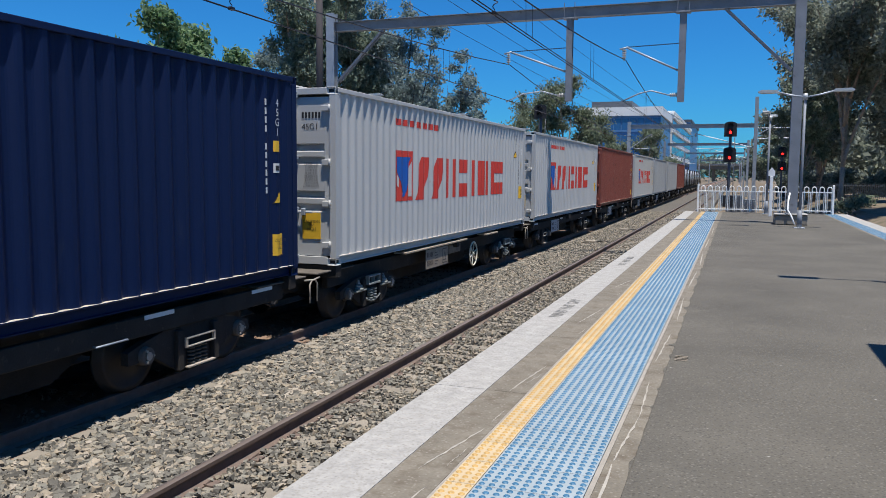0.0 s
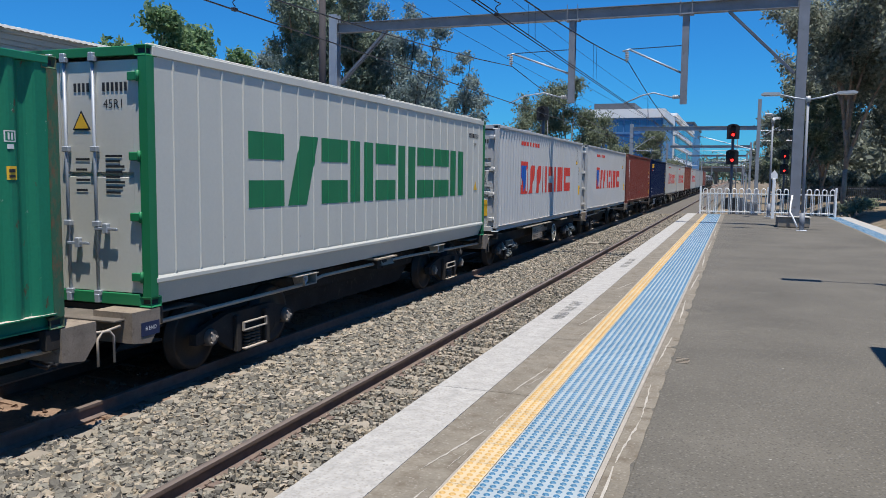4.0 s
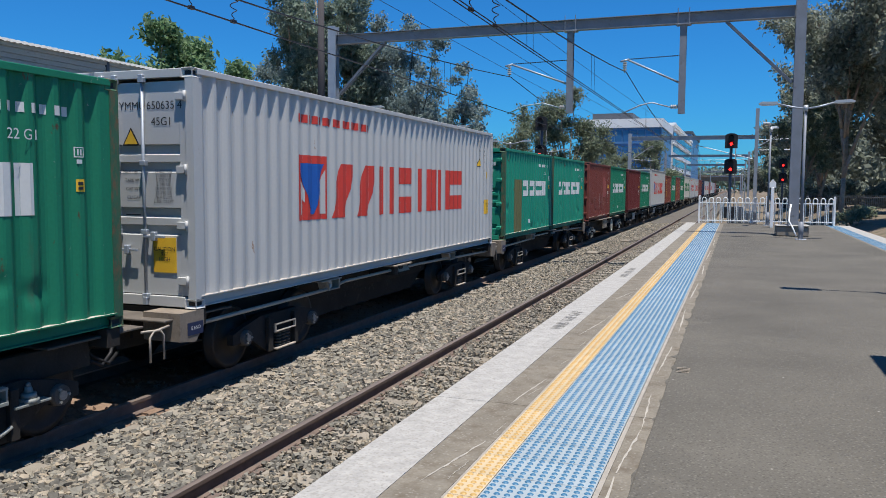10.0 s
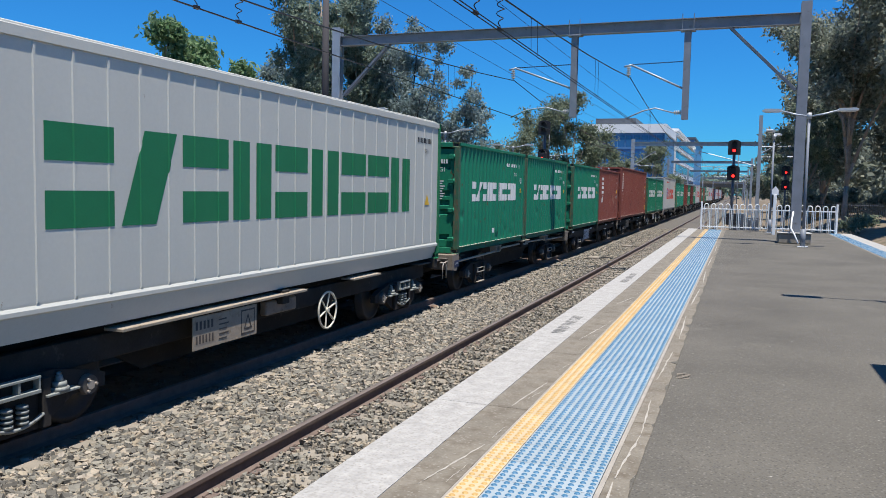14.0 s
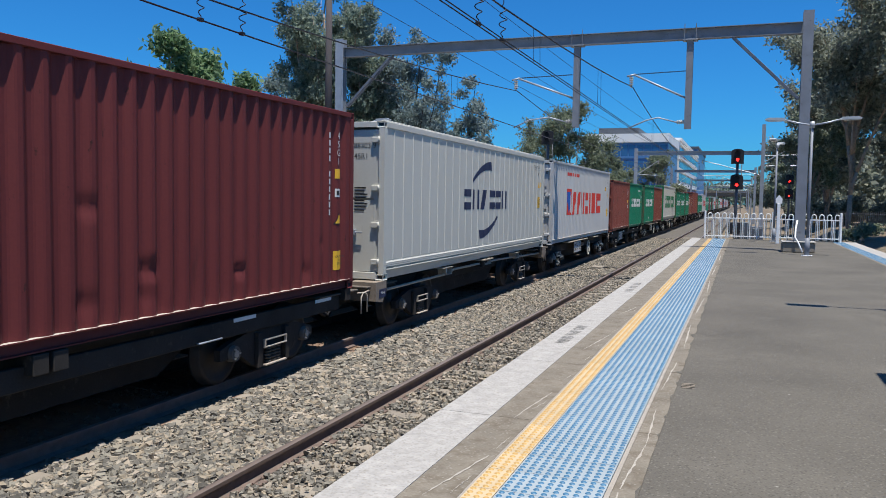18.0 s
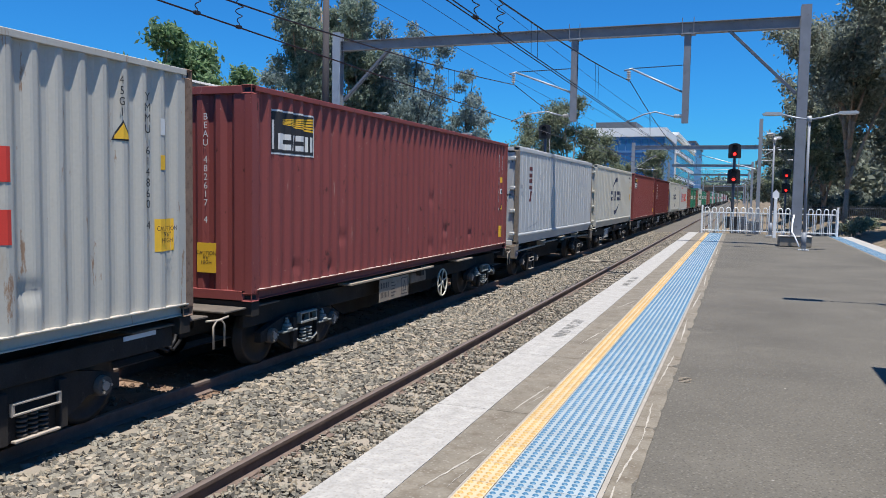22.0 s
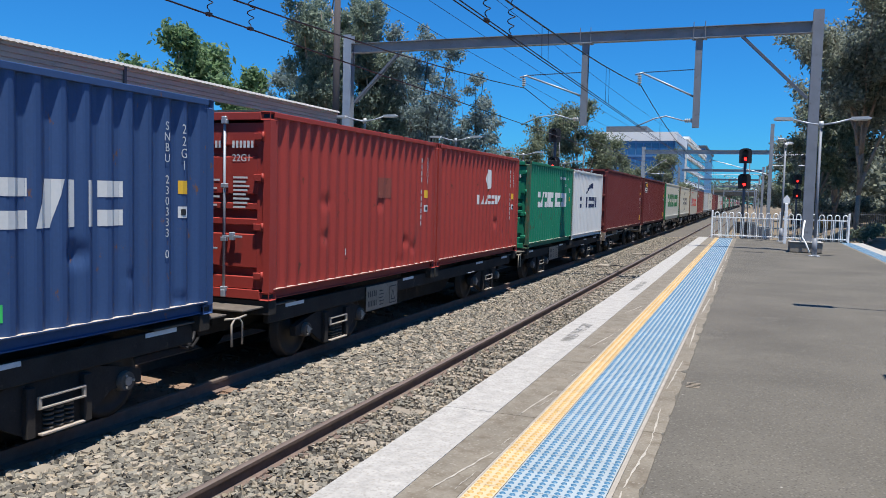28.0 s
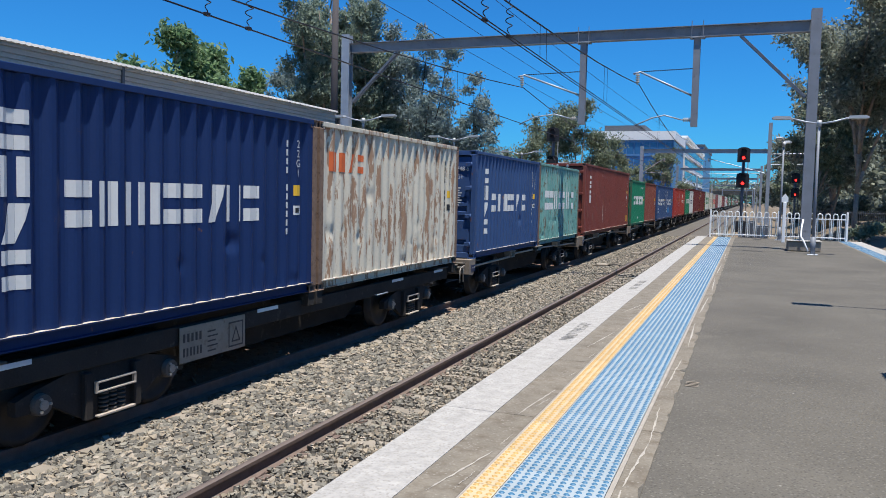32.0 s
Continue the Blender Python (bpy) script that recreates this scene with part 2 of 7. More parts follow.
ground = tagged(part("ground", bm, EARTH, None), "dry brown earth and leaf litter beside the railway", "ground", kind="structure")

# ballast bed: one long strip with a rounded shoulder
bm = B()
prism(bm, [(-9.0, -1.65), (-8.2, -1.3), (-6.4, -1.23), (-4.2, -1.23), (-3.3, -1.2), (-2.4, -1.19), (0.1, -1.2), (0.1, -1.65)], "y", Y0, Y1)
ballast = tagged(part("ballast", bm, BALLAST, None), "grey crushed stone ballast under the tracks", "ballast", kind="structure")


def rail_mesh(length):
    bm = B()
    h = 0.16
    prism(bm, [(-0.07, -h), (0.07, -h), (0.07, -h + 0.012), (0.012, -h + 0.03), (0.01, -0.045), (0.034, -0.036), (0.034, -0.004), (-0.034, -0.004), (-0.034, -0.036), (-0.01, -0.045), (-0.012, -h + 0.03), (-0.07, -h + 0.012)], "y", 0, length)
    side = mesh_of(bm, "rail", RAIL_SIDE)
    bm = B()
    prism(bm, [(-0.033, -0.0035), (0.033, -0.0035), (0.028, 0.0), (-0.028, 0.0)], "y", 0, length)
    return side, mesh_of(bm, "running_surface", RAIL_TOP)


SIDE, HEAD = rail_mesh(Y1 - Y0)
bm = B()
prism(bm, [(-1.25, -0.2), (1.25, -0.2), (1.24, -0.02), (1.0, 0.0), (0.6, 0.0), (0.2, -0.004), (-0.2, -0.004), (-0.6, 0.0), (-1.0, 0.0), (-1.24, -0.02)], "y", -0.12, 0.12)
SLEEPER_MESH = mesh_of(bm, "sleeper", SLEEPER)
# Sleeper coloured in two: shade tint under the train, plain at the sunlit end.
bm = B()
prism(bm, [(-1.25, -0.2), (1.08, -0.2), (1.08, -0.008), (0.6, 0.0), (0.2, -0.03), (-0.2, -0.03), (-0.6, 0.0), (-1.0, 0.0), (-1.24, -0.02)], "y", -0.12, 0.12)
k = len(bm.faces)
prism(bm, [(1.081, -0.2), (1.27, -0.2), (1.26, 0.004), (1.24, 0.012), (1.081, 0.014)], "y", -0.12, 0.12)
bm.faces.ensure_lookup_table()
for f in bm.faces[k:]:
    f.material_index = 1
SHADE_SLEEPER = mesh_of(bm, "sleeper", SHADE_BROWN, SLEEPER)
bm = B()
box(bm, -0.05, 0.05, -0.06, 0.06, 0.0, 0.02, 0.004)
tube(bm, (-0.03, -0.07, 0.02), (-0.03, 0.07, 0.035), 0.011, n=6)
CLIP_MESH = mesh_of(bm, "rail_clip", RAIL_SIDE)
for side_name, x in TRACK_X.items():
    z = RAIL_Z[side_name]
    track = thing("track", "rusty steel rails on concrete sleepers in ballast", "railway track", (x, 0, z), kind="structure")
    for dx in (-0.752, 0.752):
        rail = put("rail", SIDE, track, (dx, Y0, 0))
        put("running_surface", HEAD, rail, (0, 0, 0), "worn shiny rail head")
    for i in range(96):
        y = 0.15 + i * 0.66
        s = put("sleeper", SLEEPER_MESH if side_name == "near" else SHADE_SLEEPER, track, pose(random.uniform(-0.02, 0.02), y, (-0.16 if side_name == "near" else -0.145) - random.uniform(0, 0.008), 0, 0, random.uniform(-0.6, 0.6)))
        if i < 40 and side_name == "near":
            for dx in (-0.85, -0.655):
                put("rail_clip", CLIP_MESH, s, (dx, 0, 0.0))

# Tinted strip laid where the train's shadow falls, up to its edge.
part("oily_bed", box(B(), -6.4, -4.28, Y0, Y1, -1.3, -1.224), SHADE_BROWN, ballast, "ballast under the train rails, tinted brown for the train's shade")

# platform slab with its edge strips
EDGE = 0.0
PEND = 34.2
bm = B()
box(bm, 1.44, 5.1, -30, PEND, -1.4, 0.0)
platform = tagged(part("platform", bm, ASPHALT, None), "grey asphalt station platform with worn patches", "platform", kind="structure")
for x0, x1, m, nm, lab in ((0.0, 0.362, WHITE_LINE, "edge_coping", "white-painted rough coping stone"), (0.362, 0.632, CONCRETE, "concrete_strip", "stained concrete strip"), (0.632, 0.647, MORTAR, "mortar_joint", "pale mortar line"), (1.285, 1.312, MORTAR, "mortar_joint", "pale mortar line"), (1.312, 1.44, CONCRETE, "kerb_strip", "patched concrete kerb strip"), (5.55, 5.98, WHITE_LINE, "edge_coping", "white-painted coping"), (5.1, 5.17, CONCRETE, "kerb_strip", "")):
    y = -8.0
    k = 0
    while y < PEND:
        ln = min(1.9 + 0.35 * ((k * 7) % 5), PEND - y)
        bm = B()
        box(bm, x0 + 0.001, x1 - 0.001, y, y + ln - 0.006, -0.16, 0.003 if "white" in lab else 0.001)
        part(nm, bm, m, platform, lab)
        y += ln
        k += 1
bm = B()
box(bm, 0.06, 5.92, -30, PEND, -1.4, -0.17)
part("platform_wall", bm, CONCRETE, platform, "stained concrete platform wall")


def tactile(width, rows, base, dot, name):
    bm = B()
    box(bm, 0.002, width - 0.002, 0.002, 0.298, -0.02, 0.004)
    k = len(bm.faces)
    p = width / rows
    for i in range(rows):
        for j in range(6):
            cx, cy = (i + 0.5) * p, (j + 0.5) * 0.05
            lo = [bm.verts.new((cx + 0.0165 * math.cos(a * math.pi / 4), cy + 0.0165 * math.sin(a * math.pi / 4), 0.0042)) for a in range(8)]
            hi = [bm.verts.new((cx + 0.011 * math.cos(a * math.pi / 4), cy + 0.011 * math.sin(a * math.pi / 4), 0.0095)) for a in range(8)]
            for a in range(8):
                bm.faces.new((lo[a], lo[(a + 1) % 8], hi[(a + 1) % 8], hi[a]))
            bm.faces.new(hi)
    bm.faces.ensure_lookup_table()
    for f in bm.faces[k:]:
        f.material_index = 1
    return mesh_of(bm, name, base, dot)


BLUE_MESH = tactile(0.493, 10, BLUE_TILE, BLUE_DOT, "blue_tactile_tile")
YELLOW_MESH = tactile(0.145, 3, YELLOW_TILE, YELLOW_DOT, "yellow_tactile_tile")
for i in range(120):
    y = -2.0 + i * 0.3
    put("blue_tactile_tile", BLUE_MESH, platform, (0.792, y, 0.0))
    put("yellow_tactile_tile", YELLOW_MESH, platform, (0.647, y, 0.0))
BLUE_RIGHT = tactile(0.38, 8, BLUE_TILE, BLUE_DOT, "blue_tactile_tile")
for i in range(58):
    put("blue_tactile_tile", BLUE_RIGHT, platform, (5.17, 16.6 + i * 0.3, 0.0))

# opposite platform
bm = B()
box(bm, -14.5, -7.1, -30, 62, -1.6, -0.05)
far_platform = tagged(part("opposite_platform", bm, ASPHALT, None), "asphalt platform across the tracks", "platform", kind="structure")
bm = B()
box(bm, -7.42, -7.06, -30, 62, -0.25, -0.045)
part("edge_coping", bm, WHITE_LINE, far_platform, "white-painted coping")

# ---- the freight train ----
SPEED = 15.68
PITCH = 13.385
NEAR_END = 11.43
BASE_Z = -0.051
LIFT = 0.06
W2 = 1.219
MOVERS = []

PAINT = {
    "chalk": mat("aged_grey_paint", (0.43, 0.415, 0.365), 0.55, vary=0.1, scale=1.2, fine=30, stain=(0.36, 0.28, 0.19), amount=0.24, streak=5),
    "pearl": mat("pale_grey_paint", (0.455, 0.452, 0.437), 0.5, vary=0.06, scale=1.2, fine=30, stain=(0.4, 0.37, 0.32), amount=0.14, streak=5),
    "navy": mat("navy_paint", (0.003, 0.0115, 0.05), 0.5, spec=0.2, vary=0.15, scale=1.2, fine=30, stain=(0.02, 0.03, 0.06), amount=0.2, streak=5),
    "brown": mat("brown_red_paint", (0.215, 0.062, 0.045), 0.5, vary=0.14, scale=1.0, fine=30, stain=(0.11, 0.045, 0.035), amount=0.25, streak=5, spec=0.25),
    "maroon": mat("dark_red_paint", (0.218, 0.057, 0.051), 0.5, vary=0.12, scale=1.0, fine=30, stain=(0.1, 0.035, 0.03), amount=0.2, streak=5, spec=0.25),
    "red": mat("orange_red_paint", (0.33, 0.045, 0.034), 0.5, vary=0.12, scale=1.0, fine=30, stain=(0.2, 0.05, 0.04), amount=0.25, streak=5, spec=0.25),
    "green": mat("green_paint", (0.013, 0.175, 0.095), 0.5, vary=0.16, scale=1.1, fine=30, stain=(0.05, 0.11, 0.07), amount=0.25, streak=5, spec=0.25),
    "blue": mat("blue_paint", (0.036, 0.074, 0.175), 0.5, vary=0.14, scale=1.1, fine=30, stain=(0.08, 0.06, 0.06), amount=0.22, streak=5, spec=0.25),
    "deep": mat("deep_blue_paint", (0.011, 0.029, 0.1), 0.5, vary=0.14, scale=1.1, fine=30, stain=(0.02, 0.03, 0.06), amount=0.22, streak=5, spec=0.2),
    "oxblood": mat("oxblood_paint", (0.132, 0.029, 0.028), 0.55, vary=0.14, scale=1.0, fine=30, stain=(0.06, 0.02, 0.018), amount=0.22, streak=5, spec=0.2),
    "russet": mat("russet_paint", (0.17, 0.043, 0.033), 0.5, vary=0.16, scale=1.0, fine=30, stain=(0.09, 0.035, 0.028), amount=0.28, streak=5, spec=0.25),
    "seagreen": mat("sea_green_paint", (0.016, 0.235, 0.15), 0.5, vary=0.16, scale=1.1, fine=30, stain=(0.05, 0.13, 0.085), amount=0.25, streak=5, spec=0.25),
    "teal": mat("pale_teal_paint", (0.14, 0.31, 0.27), 0.6, vary=0.2, scale=1.4, fine=30, stain=(0.3, 0.38, 0.34), amount=0.42, streak=4),
    "cream": mat("cream_paint", (0.58, 0.53, 0.42), 0.6, vary=0.14, scale=1.3, fine=30, stain=(0.26, 0.13, 0.06), amount=0.3, streak=5),
    "reefer": mat("white_insulated_panel", (0.52, 0.508, 0.45), 0.45, vary=0.06, scale=0.9, fine=25, stain=(0.45, 0.43, 0.38), amount=0.16, streak=5),
    "scraped": mat("scraped_white_panel", (0.465, 0.468, 0.455), 0.5, vary=0.12, scale=0.9, fine=25, stain=(0.28, 0.27, 0.25), amount=0.3, streak=4),
    "ivory": mat("ivory_insulated_panel", (0.52, 0.495, 0.42), 0.5, vary=0.08, scale=0.9, fine=25, stain=(0.42, 0.36, 0.26), amount=0.18, streak=5),
    "white": mat("white_box_paint", (0.6, 0.6, 0.58), 0.5, vary=0.08, scale=1.0, fine=30, stain=(0.4, 0.36, 0.3), amount=0.2, streak=5),
    "grey": mat("plain_grey_paint", (0.36, 0.37, 0.38), 0.55, vary=0.1, scale=1.0, fine=30, stain=(0.25, 0.23, 0.2), amount=0.2, streak=5),
}
rust(PAINT["brown"], 5, 0.590, (0.06, 0.025, 0.016))
rust(PAINT["brown"], 9, 0.635, (0.36, 0.2, 0.11), 1.3)
rust(PAINT["brown"], 16, 0.610, (0.36, 0.24, 0.18), 11)
rust(PAINT["maroon"], 6, 0.605, (0.055, 0.02, 0.016))
rust(PAINT["maroon"], 11, 0.645, (0.36, 0.22, 0.15), 1.2)
rust(PAINT["maroon"], 16, 0.630, (0.33, 0.22, 0.18), 11)
rust(PAINT["red"], 6, 0.615, (0.1, 0.035, 0.02))
rust(PAINT["green"], 7, 0.610, (0.1, 0.05, 0.025))
rust(PAINT["green"], 12, 0.645, (0.4, 0.42, 0.36), 1.2)
rust(PAINT["seagreen"], 7, 0.610, (0.1, 0.05, 0.025))
rust(PAINT["russet"], 6, 0.6, (0.055, 0.022, 0.016))
rust(PAINT["russet"], 14, 0.63, (0.36, 0.24, 0.18), 11)
rust(PAINT["blue"], 8, 0.610, (0.17, 0.08, 0.04))
rust(PAINT["teal"], 6, 0.555, (0.07, 0.2, 0.18), 2)
rust(PAINT["teal"], 9, 0.555, (0.12, 0.09, 0.05), 3)
rust(PAINT["deep"], 8, 0.655, (0.17, 0.08, 0.04))
rust(PAINT["oxblood"], 8, 0.625, (0.04, 0.015, 0.012))
rust(PAINT["cream"], 7, 0.515, (0.28, 0.15, 0.08), 5)
rust(PAINT["chalk"], 7, 0.6, (0.27, 0.16, 0.09), 5)
rust(PAINT["pearl"], 9, 0.660, (0.28, 0.17, 0.1), 3)
rust(PAINT["scraped"], 6, 0.630, (0.24, 0.22, 0.2), 3)
rust(PAINT["reefer"], 8, 0.665, (0.3, 0.24, 0.18), 2)
rust(PAINT["ivory"], 8, 0.655, (0.3, 0.22, 0.14), 2)
INK = {
    "red": mat("red_marking", (0.55, 0.045, 0.03), 0.5, vary=0.1, scale=3),
    "blue": mat("blue_marking", (0.012, 0.09, 0.36), 0.5, vary=0.1, scale=3),
    "plain": PAINT["pearl"],
    "white": mat("white_marking", (0.68, 0.69, 0.68), 0.55, vary=0.12, scale=5, stain=(0.3, 0.4, 0.35), amount=0.2),
    "green": mat("green_marking", (0.012, 0.16, 0.06), 0.5, vary=0.1, scale=3),
    "navy": mat("navy_marking", (0.015, 0.025, 0.07), 0.5, vary=0.1, scale=3),
    "yellow": mat("yellow_marking", (0.72, 0.42, 0.03), 0.55, vary=0.1, scale=5),
    "black": mat("black_marking", (0.02, 0.02, 0.022), 0.55, vary=0.1, scale=5),
    "wine": mat("wine_marking", (0.1, 0.02, 0.025), 0.55, vary=0.15, scale=5),
    "orange": mat("orange_marking", (0.6, 0.12, 0.03), 0.55, vary=0.1, scale=5),
}
UNDER = mat("underframe_black", (0.037, 0.033, 0.029), 0.85, vary=0.3, scale=3, fine=50, stain=(0.1, 0.083, 0.068), amount=0.3, spec=0.15)
GRIME = mat("grimy_beige_steel", (0.21, 0.17, 0.13), 0.8, vary=0.3, scale=5, fine=60, stain=(0.12, 0.09, 0.07), amount=0.4)
WHEEL = mat("wheel_steel", (0.045, 0.04, 0.036), 0.6, metal=0.5, vary=0.25, scale=6, fine=60)
RUSTY = mat("rusted_corner", (0.26, 0.15, 0.08), 0.8, vary=0.3, scale=6, fine=60, stain=(0.12, 0.06, 0.035), amount=0.45)

WORN_GREEN = mat("rust_worn_green", (0.035, 0.11, 0.06), 0.7, vary=0.25, scale=5, fine=50, stain=(0.15, 0.085, 0.045), amount=0.52, streak=2)
WORN_RED = mat("rust_worn_red", (0.2, 0.05, 0.036), 0.7, vary=0.25, scale=5, fine=50, stain=(0.13, 0.07, 0.04), amount=0.4, streak=2)
WORN_BROWN = mat("rust_brown_post", (0.2, 0.13, 0.09), 0.8, vary=0.3, scale=6, fine=60, stain=(0.1, 0.06, 0.04), amount=0.45)
BARE_EDGE = mat("worn_bare_edge", (0.42, 0.38, 0.33), 0.7, vary=0.25, scale=8, fine=60, stain=(0.22, 0.12, 0.08), amount=0.4)
CORR_D = 0.05


def corr_profile(length, pitch=0.278):
    """Break points (y, depth) of the wall's corrugation from one post to the other; depth 0 is proud, CORR_D is set back."""
    inner = length - 2 * 0.19
    n = round(inner / pitch)
    p = inner / n
    pts = [(-length / 2 + 0.1, 0.0)]
    for i in range(n):
        a = -length / 2 + 0.19 + i * p
        pts += [(a, 0.0), (a + 0.25 * p, CORR_D), (a + 0.5 * p, CORR_D), (a + 0.75 * p, 0.0)]
    pts += [(length / 2 - 0.19, 0.0), (length / 2 - 0.1, 0.0)]
    return pts


def panel_profile(length, n=27):
    """Break points (y, depth) of an insulated wall: flat panels between slim raised ribs."""
    pts = [(-length / 2 + 0.1, 0.008)]
    for i in range(1, n):
        y = -length / 2 + i * length / n
        pts += [(y - 0.022, 0.008), (y - 0.012, -0.005), (y + 0.012, -0.005), (y + 0.022, 0.008)]
    return pts + [(length / 2 - 0.1, 0.008)]


def depth_at(pts, y):
    for (a, da), (b, db) in zip(pts, pts[1:]):
        if a <= y <= b:
            return da + (db - da) * (y - a) / max(b - a, 1e-9)
    return 0.0


def corr_wall(length, height, flip=1, dents=0):
    """The corrugated wall, facing +x, its proud face at x = 0; pressed edges are slightly rounded."""
    bm = B()
    sharp = corr_profile(length)
    pts = [sharp[0]]
    for (ya, da), (yb, db), (yc, dc) in zip(sharp, sharp[1:], sharp[2:]):
        r1, r2 = min(0.012, (yb - ya) * 0.3), min(0.012, (yc - yb) * 0.3)
        pts.append((yb - r1, db + (da - db) * r1 / max(yb - ya, 1e-6)))
        pts.append((yb + r2, db + (dc - db) * r2 / max(yc - yb, 1e-6)))
    pts.append(sharp[-1])
    z0, z1 = 0.15, height - 0.07
    rng = random.Random(dents)
    spots = [(rng.uniform(-0.45, 0.45) * length, rng.choice((0.3, 0.45, 0.6, 0.8, 1.4)) + rng.uniform(-0.1, 0.1), rng.uniform(0.09, 0.22), rng.uniform(0.016, 0.042)) for _ in range(dents * 2)]
    levels = [z0] + ([z0 + (z1 - z0) * i / 40 for i in range(1, 40)] if dents else []) + [z1]
    rows = []
    for z in levels:
        row = []
        for y, d in pts:
            x = -d - 0.006
            for sy, sz, sr, sd in spots:
                q = ((y - sy) / sr) ** 2 + ((z - sz) / (sr * 0.8)) ** 2
                if q < 1:
                    x -= sd * (1 - q) ** 2
            row.append(bm.verts.new((x, y, z)))
        rows.append(row)
    for lo, hi in zip(rows, rows[1:]):
        for i in range(len(pts) - 1):
            bm.faces.new((lo[i], lo[i + 1], hi[i + 1], hi[i])).smooth = True
    for e in bm.edges:
        if abs(e.verts[0].co.y - e.verts[1].co.y) < 1e-5:
            e.smooth = False
    return bm


def slab(outline_list, length, pts=None, off=0.004, x_extra=0.0):
    """Flat shapes in the wall's (y, z) plane, laid on the corrugation."""
    bm = B()
    for poly in outline_list:
        try:
            bm.faces.new([bm.verts.new((0, y, z)) for y, z in poly])
        except ValueError:
            pass
    if pts:
        ys = [v.co.y for v in bm.verts]
        lo, hi = min(ys), max(ys)
        for y, d in pts:
            if lo < y < hi:
                bmesh.ops.bisect_plane(bm, geom=bm.verts[:] + bm.edges[:] + bm.faces[:], plane_co=(0, y, 0), plane_no=(0, 1, 0), dist=1e-5)
        for v in bm.verts:
            v.co.x = -depth_at(pts, v.co.y) - 0.006 + off
    else:
        for v in bm.verts:
            v.co.x = off + x_extra
    for f in bm.faces:
        f.normal_update()
        if f.normal.x < 0:
            f.normal_flip()
    return bm


def slab_part(name, polys, material, parent, at, pts, label="", off=0.004):
    bm = slab(polys, 0, pts, off)
    me = bpy.data.meshes.new(name)
    bm.to_mesh(me)
    bm.free()
    me.materials.append(material)
    return put(name, me, parent, at, label)


def rect(y0, y1, z0, z1):
    return [(y0, z0), (y1, z0), (y1, z1), (y0, z1)]

CACHE = {}


def cached(key, make):
    if key not in CACHE:
        CACHE[key] = make()
    return CACHE[key]


def words(body, height, material, face="x"):
    """A text mesh lying in the wall's plane: read from +x (side) or from -y (end)."""
    def make():
        cu = bpy.data.curves.new("text", "FONT")
        cu.body, cu.size, cu.align_x, cu.align_y = body, height * 1.36, "CENTER", "CENTER"
        cu.space_line = 0.9
        ob = bpy.data.objects.new("text", cu)
        me = bpy.data.meshes.new_from_object(ob)
        bpy.data.objects.remove(ob)
        turn = Matrix(((0, 0, 1, 0), (1, 0, 0, 0), (0, 1, 0, 0), (0, 0, 0, 1))) if face == "x" else Matrix(((0, -1, 0, 0), (1, 0, 0, 0), (0, 0, 1, 0), (0, 0, 0, 1))) if face == "floor" else Matrix(((1, 0, 0, 0), (0, 0, -1, 0), (0, 1, 0, 0), (0, 0, 0, 1)))
        me.transform(turn)
        me.materials.clear()
        me.materials.append(material)
        return me
    return cached(("text", body, height, material.name, face), make)


def glyphs(y0, y1, z0, z1, pattern, stroke=0.3, gap=0.16):
    """Plain painted shapes in a row: h two bars lying, u two bars upright, l a leaning slab, i a narrow bar, b a block."""
    out = []
    wide = {"i": 0.42}
    p = (y1 - y0) / (sum(wide.get(c, 1.0) for c in pattern) - gap)
    a = y0
    H = z1 - z0
    for c in pattern:
        k = wide.get(c, 1.0)
        b = a + p * (k - gap)
        s = (b - a) * min(stroke * 1.25, 0.42)
        t = H * 0.36
        if c == "h":
            out += [rect(a, b, z0, z0 + t), rect(a, b, z1 - t, z1)]
        if c == "u":
            out += [rect(a, a + s, z0, z1), rect(b - s, b, z0, z1)]
        if c == "l":
            d = (b - a) * 0.4
            out.append([(a, z0), (b - d, z0), (b, z1), (a + d, z1)])
        if c in "ib":
            out.append(rect(a, b, z0, z1))
        a += p * k
    return out


def stack(y0, y1, z0, z1, n, fill=0.62):
    """A column of small bars: writing too small to read."""
    p = (z1 - z0) / n
    return [rect(y0, y1, z0 + i * p, z0 + (i + fill) * p) for i in range(n)]


def row_bars(y0, y1, z0, z1, n, fill=0.66):
    p = (y1 - y0) / n
    return [rect(y0 + i * p, y0 + (i + fill) * p, z0, z1) for i in range(n)]


def crescent(cy, cz, w, h, up=1):
    """A swoosh, thick at one end."""
    top = [(cy + w * (t - 0.5), cz + up * h * (1 - (1 - t) ** 2)) for t in [i / 8 for i in range(9)]]
    low = [(cy + w * (t - 0.5) + 0.05 * w, cz + up * h * (1 - (1 - t) ** 2) - up * (0.05 + 0.2 * t) * 0.9) for t in [i / 8 for i in range(9)]]
    return [[top[i], top[i + 1], low[i + 1], low[i]] for i in range(8)]


def casting_mesh(m):
    bm = B()
    box(bm, -0.081, 0.081, -0.089, 0.089, 0, 0.118, 0.006)
    # Recess floors coloured black, for the dark inside the casting holes.
    for f in [f for f in bm.faces if f.calc_area() > 0.01]:
        r = bmesh.ops.inset_individual(bm, faces=[f], thickness=0.04, depth=-0.03)
        f.material_index = 1
    return mesh_of(bm, "corner_casting", m, BLACK)


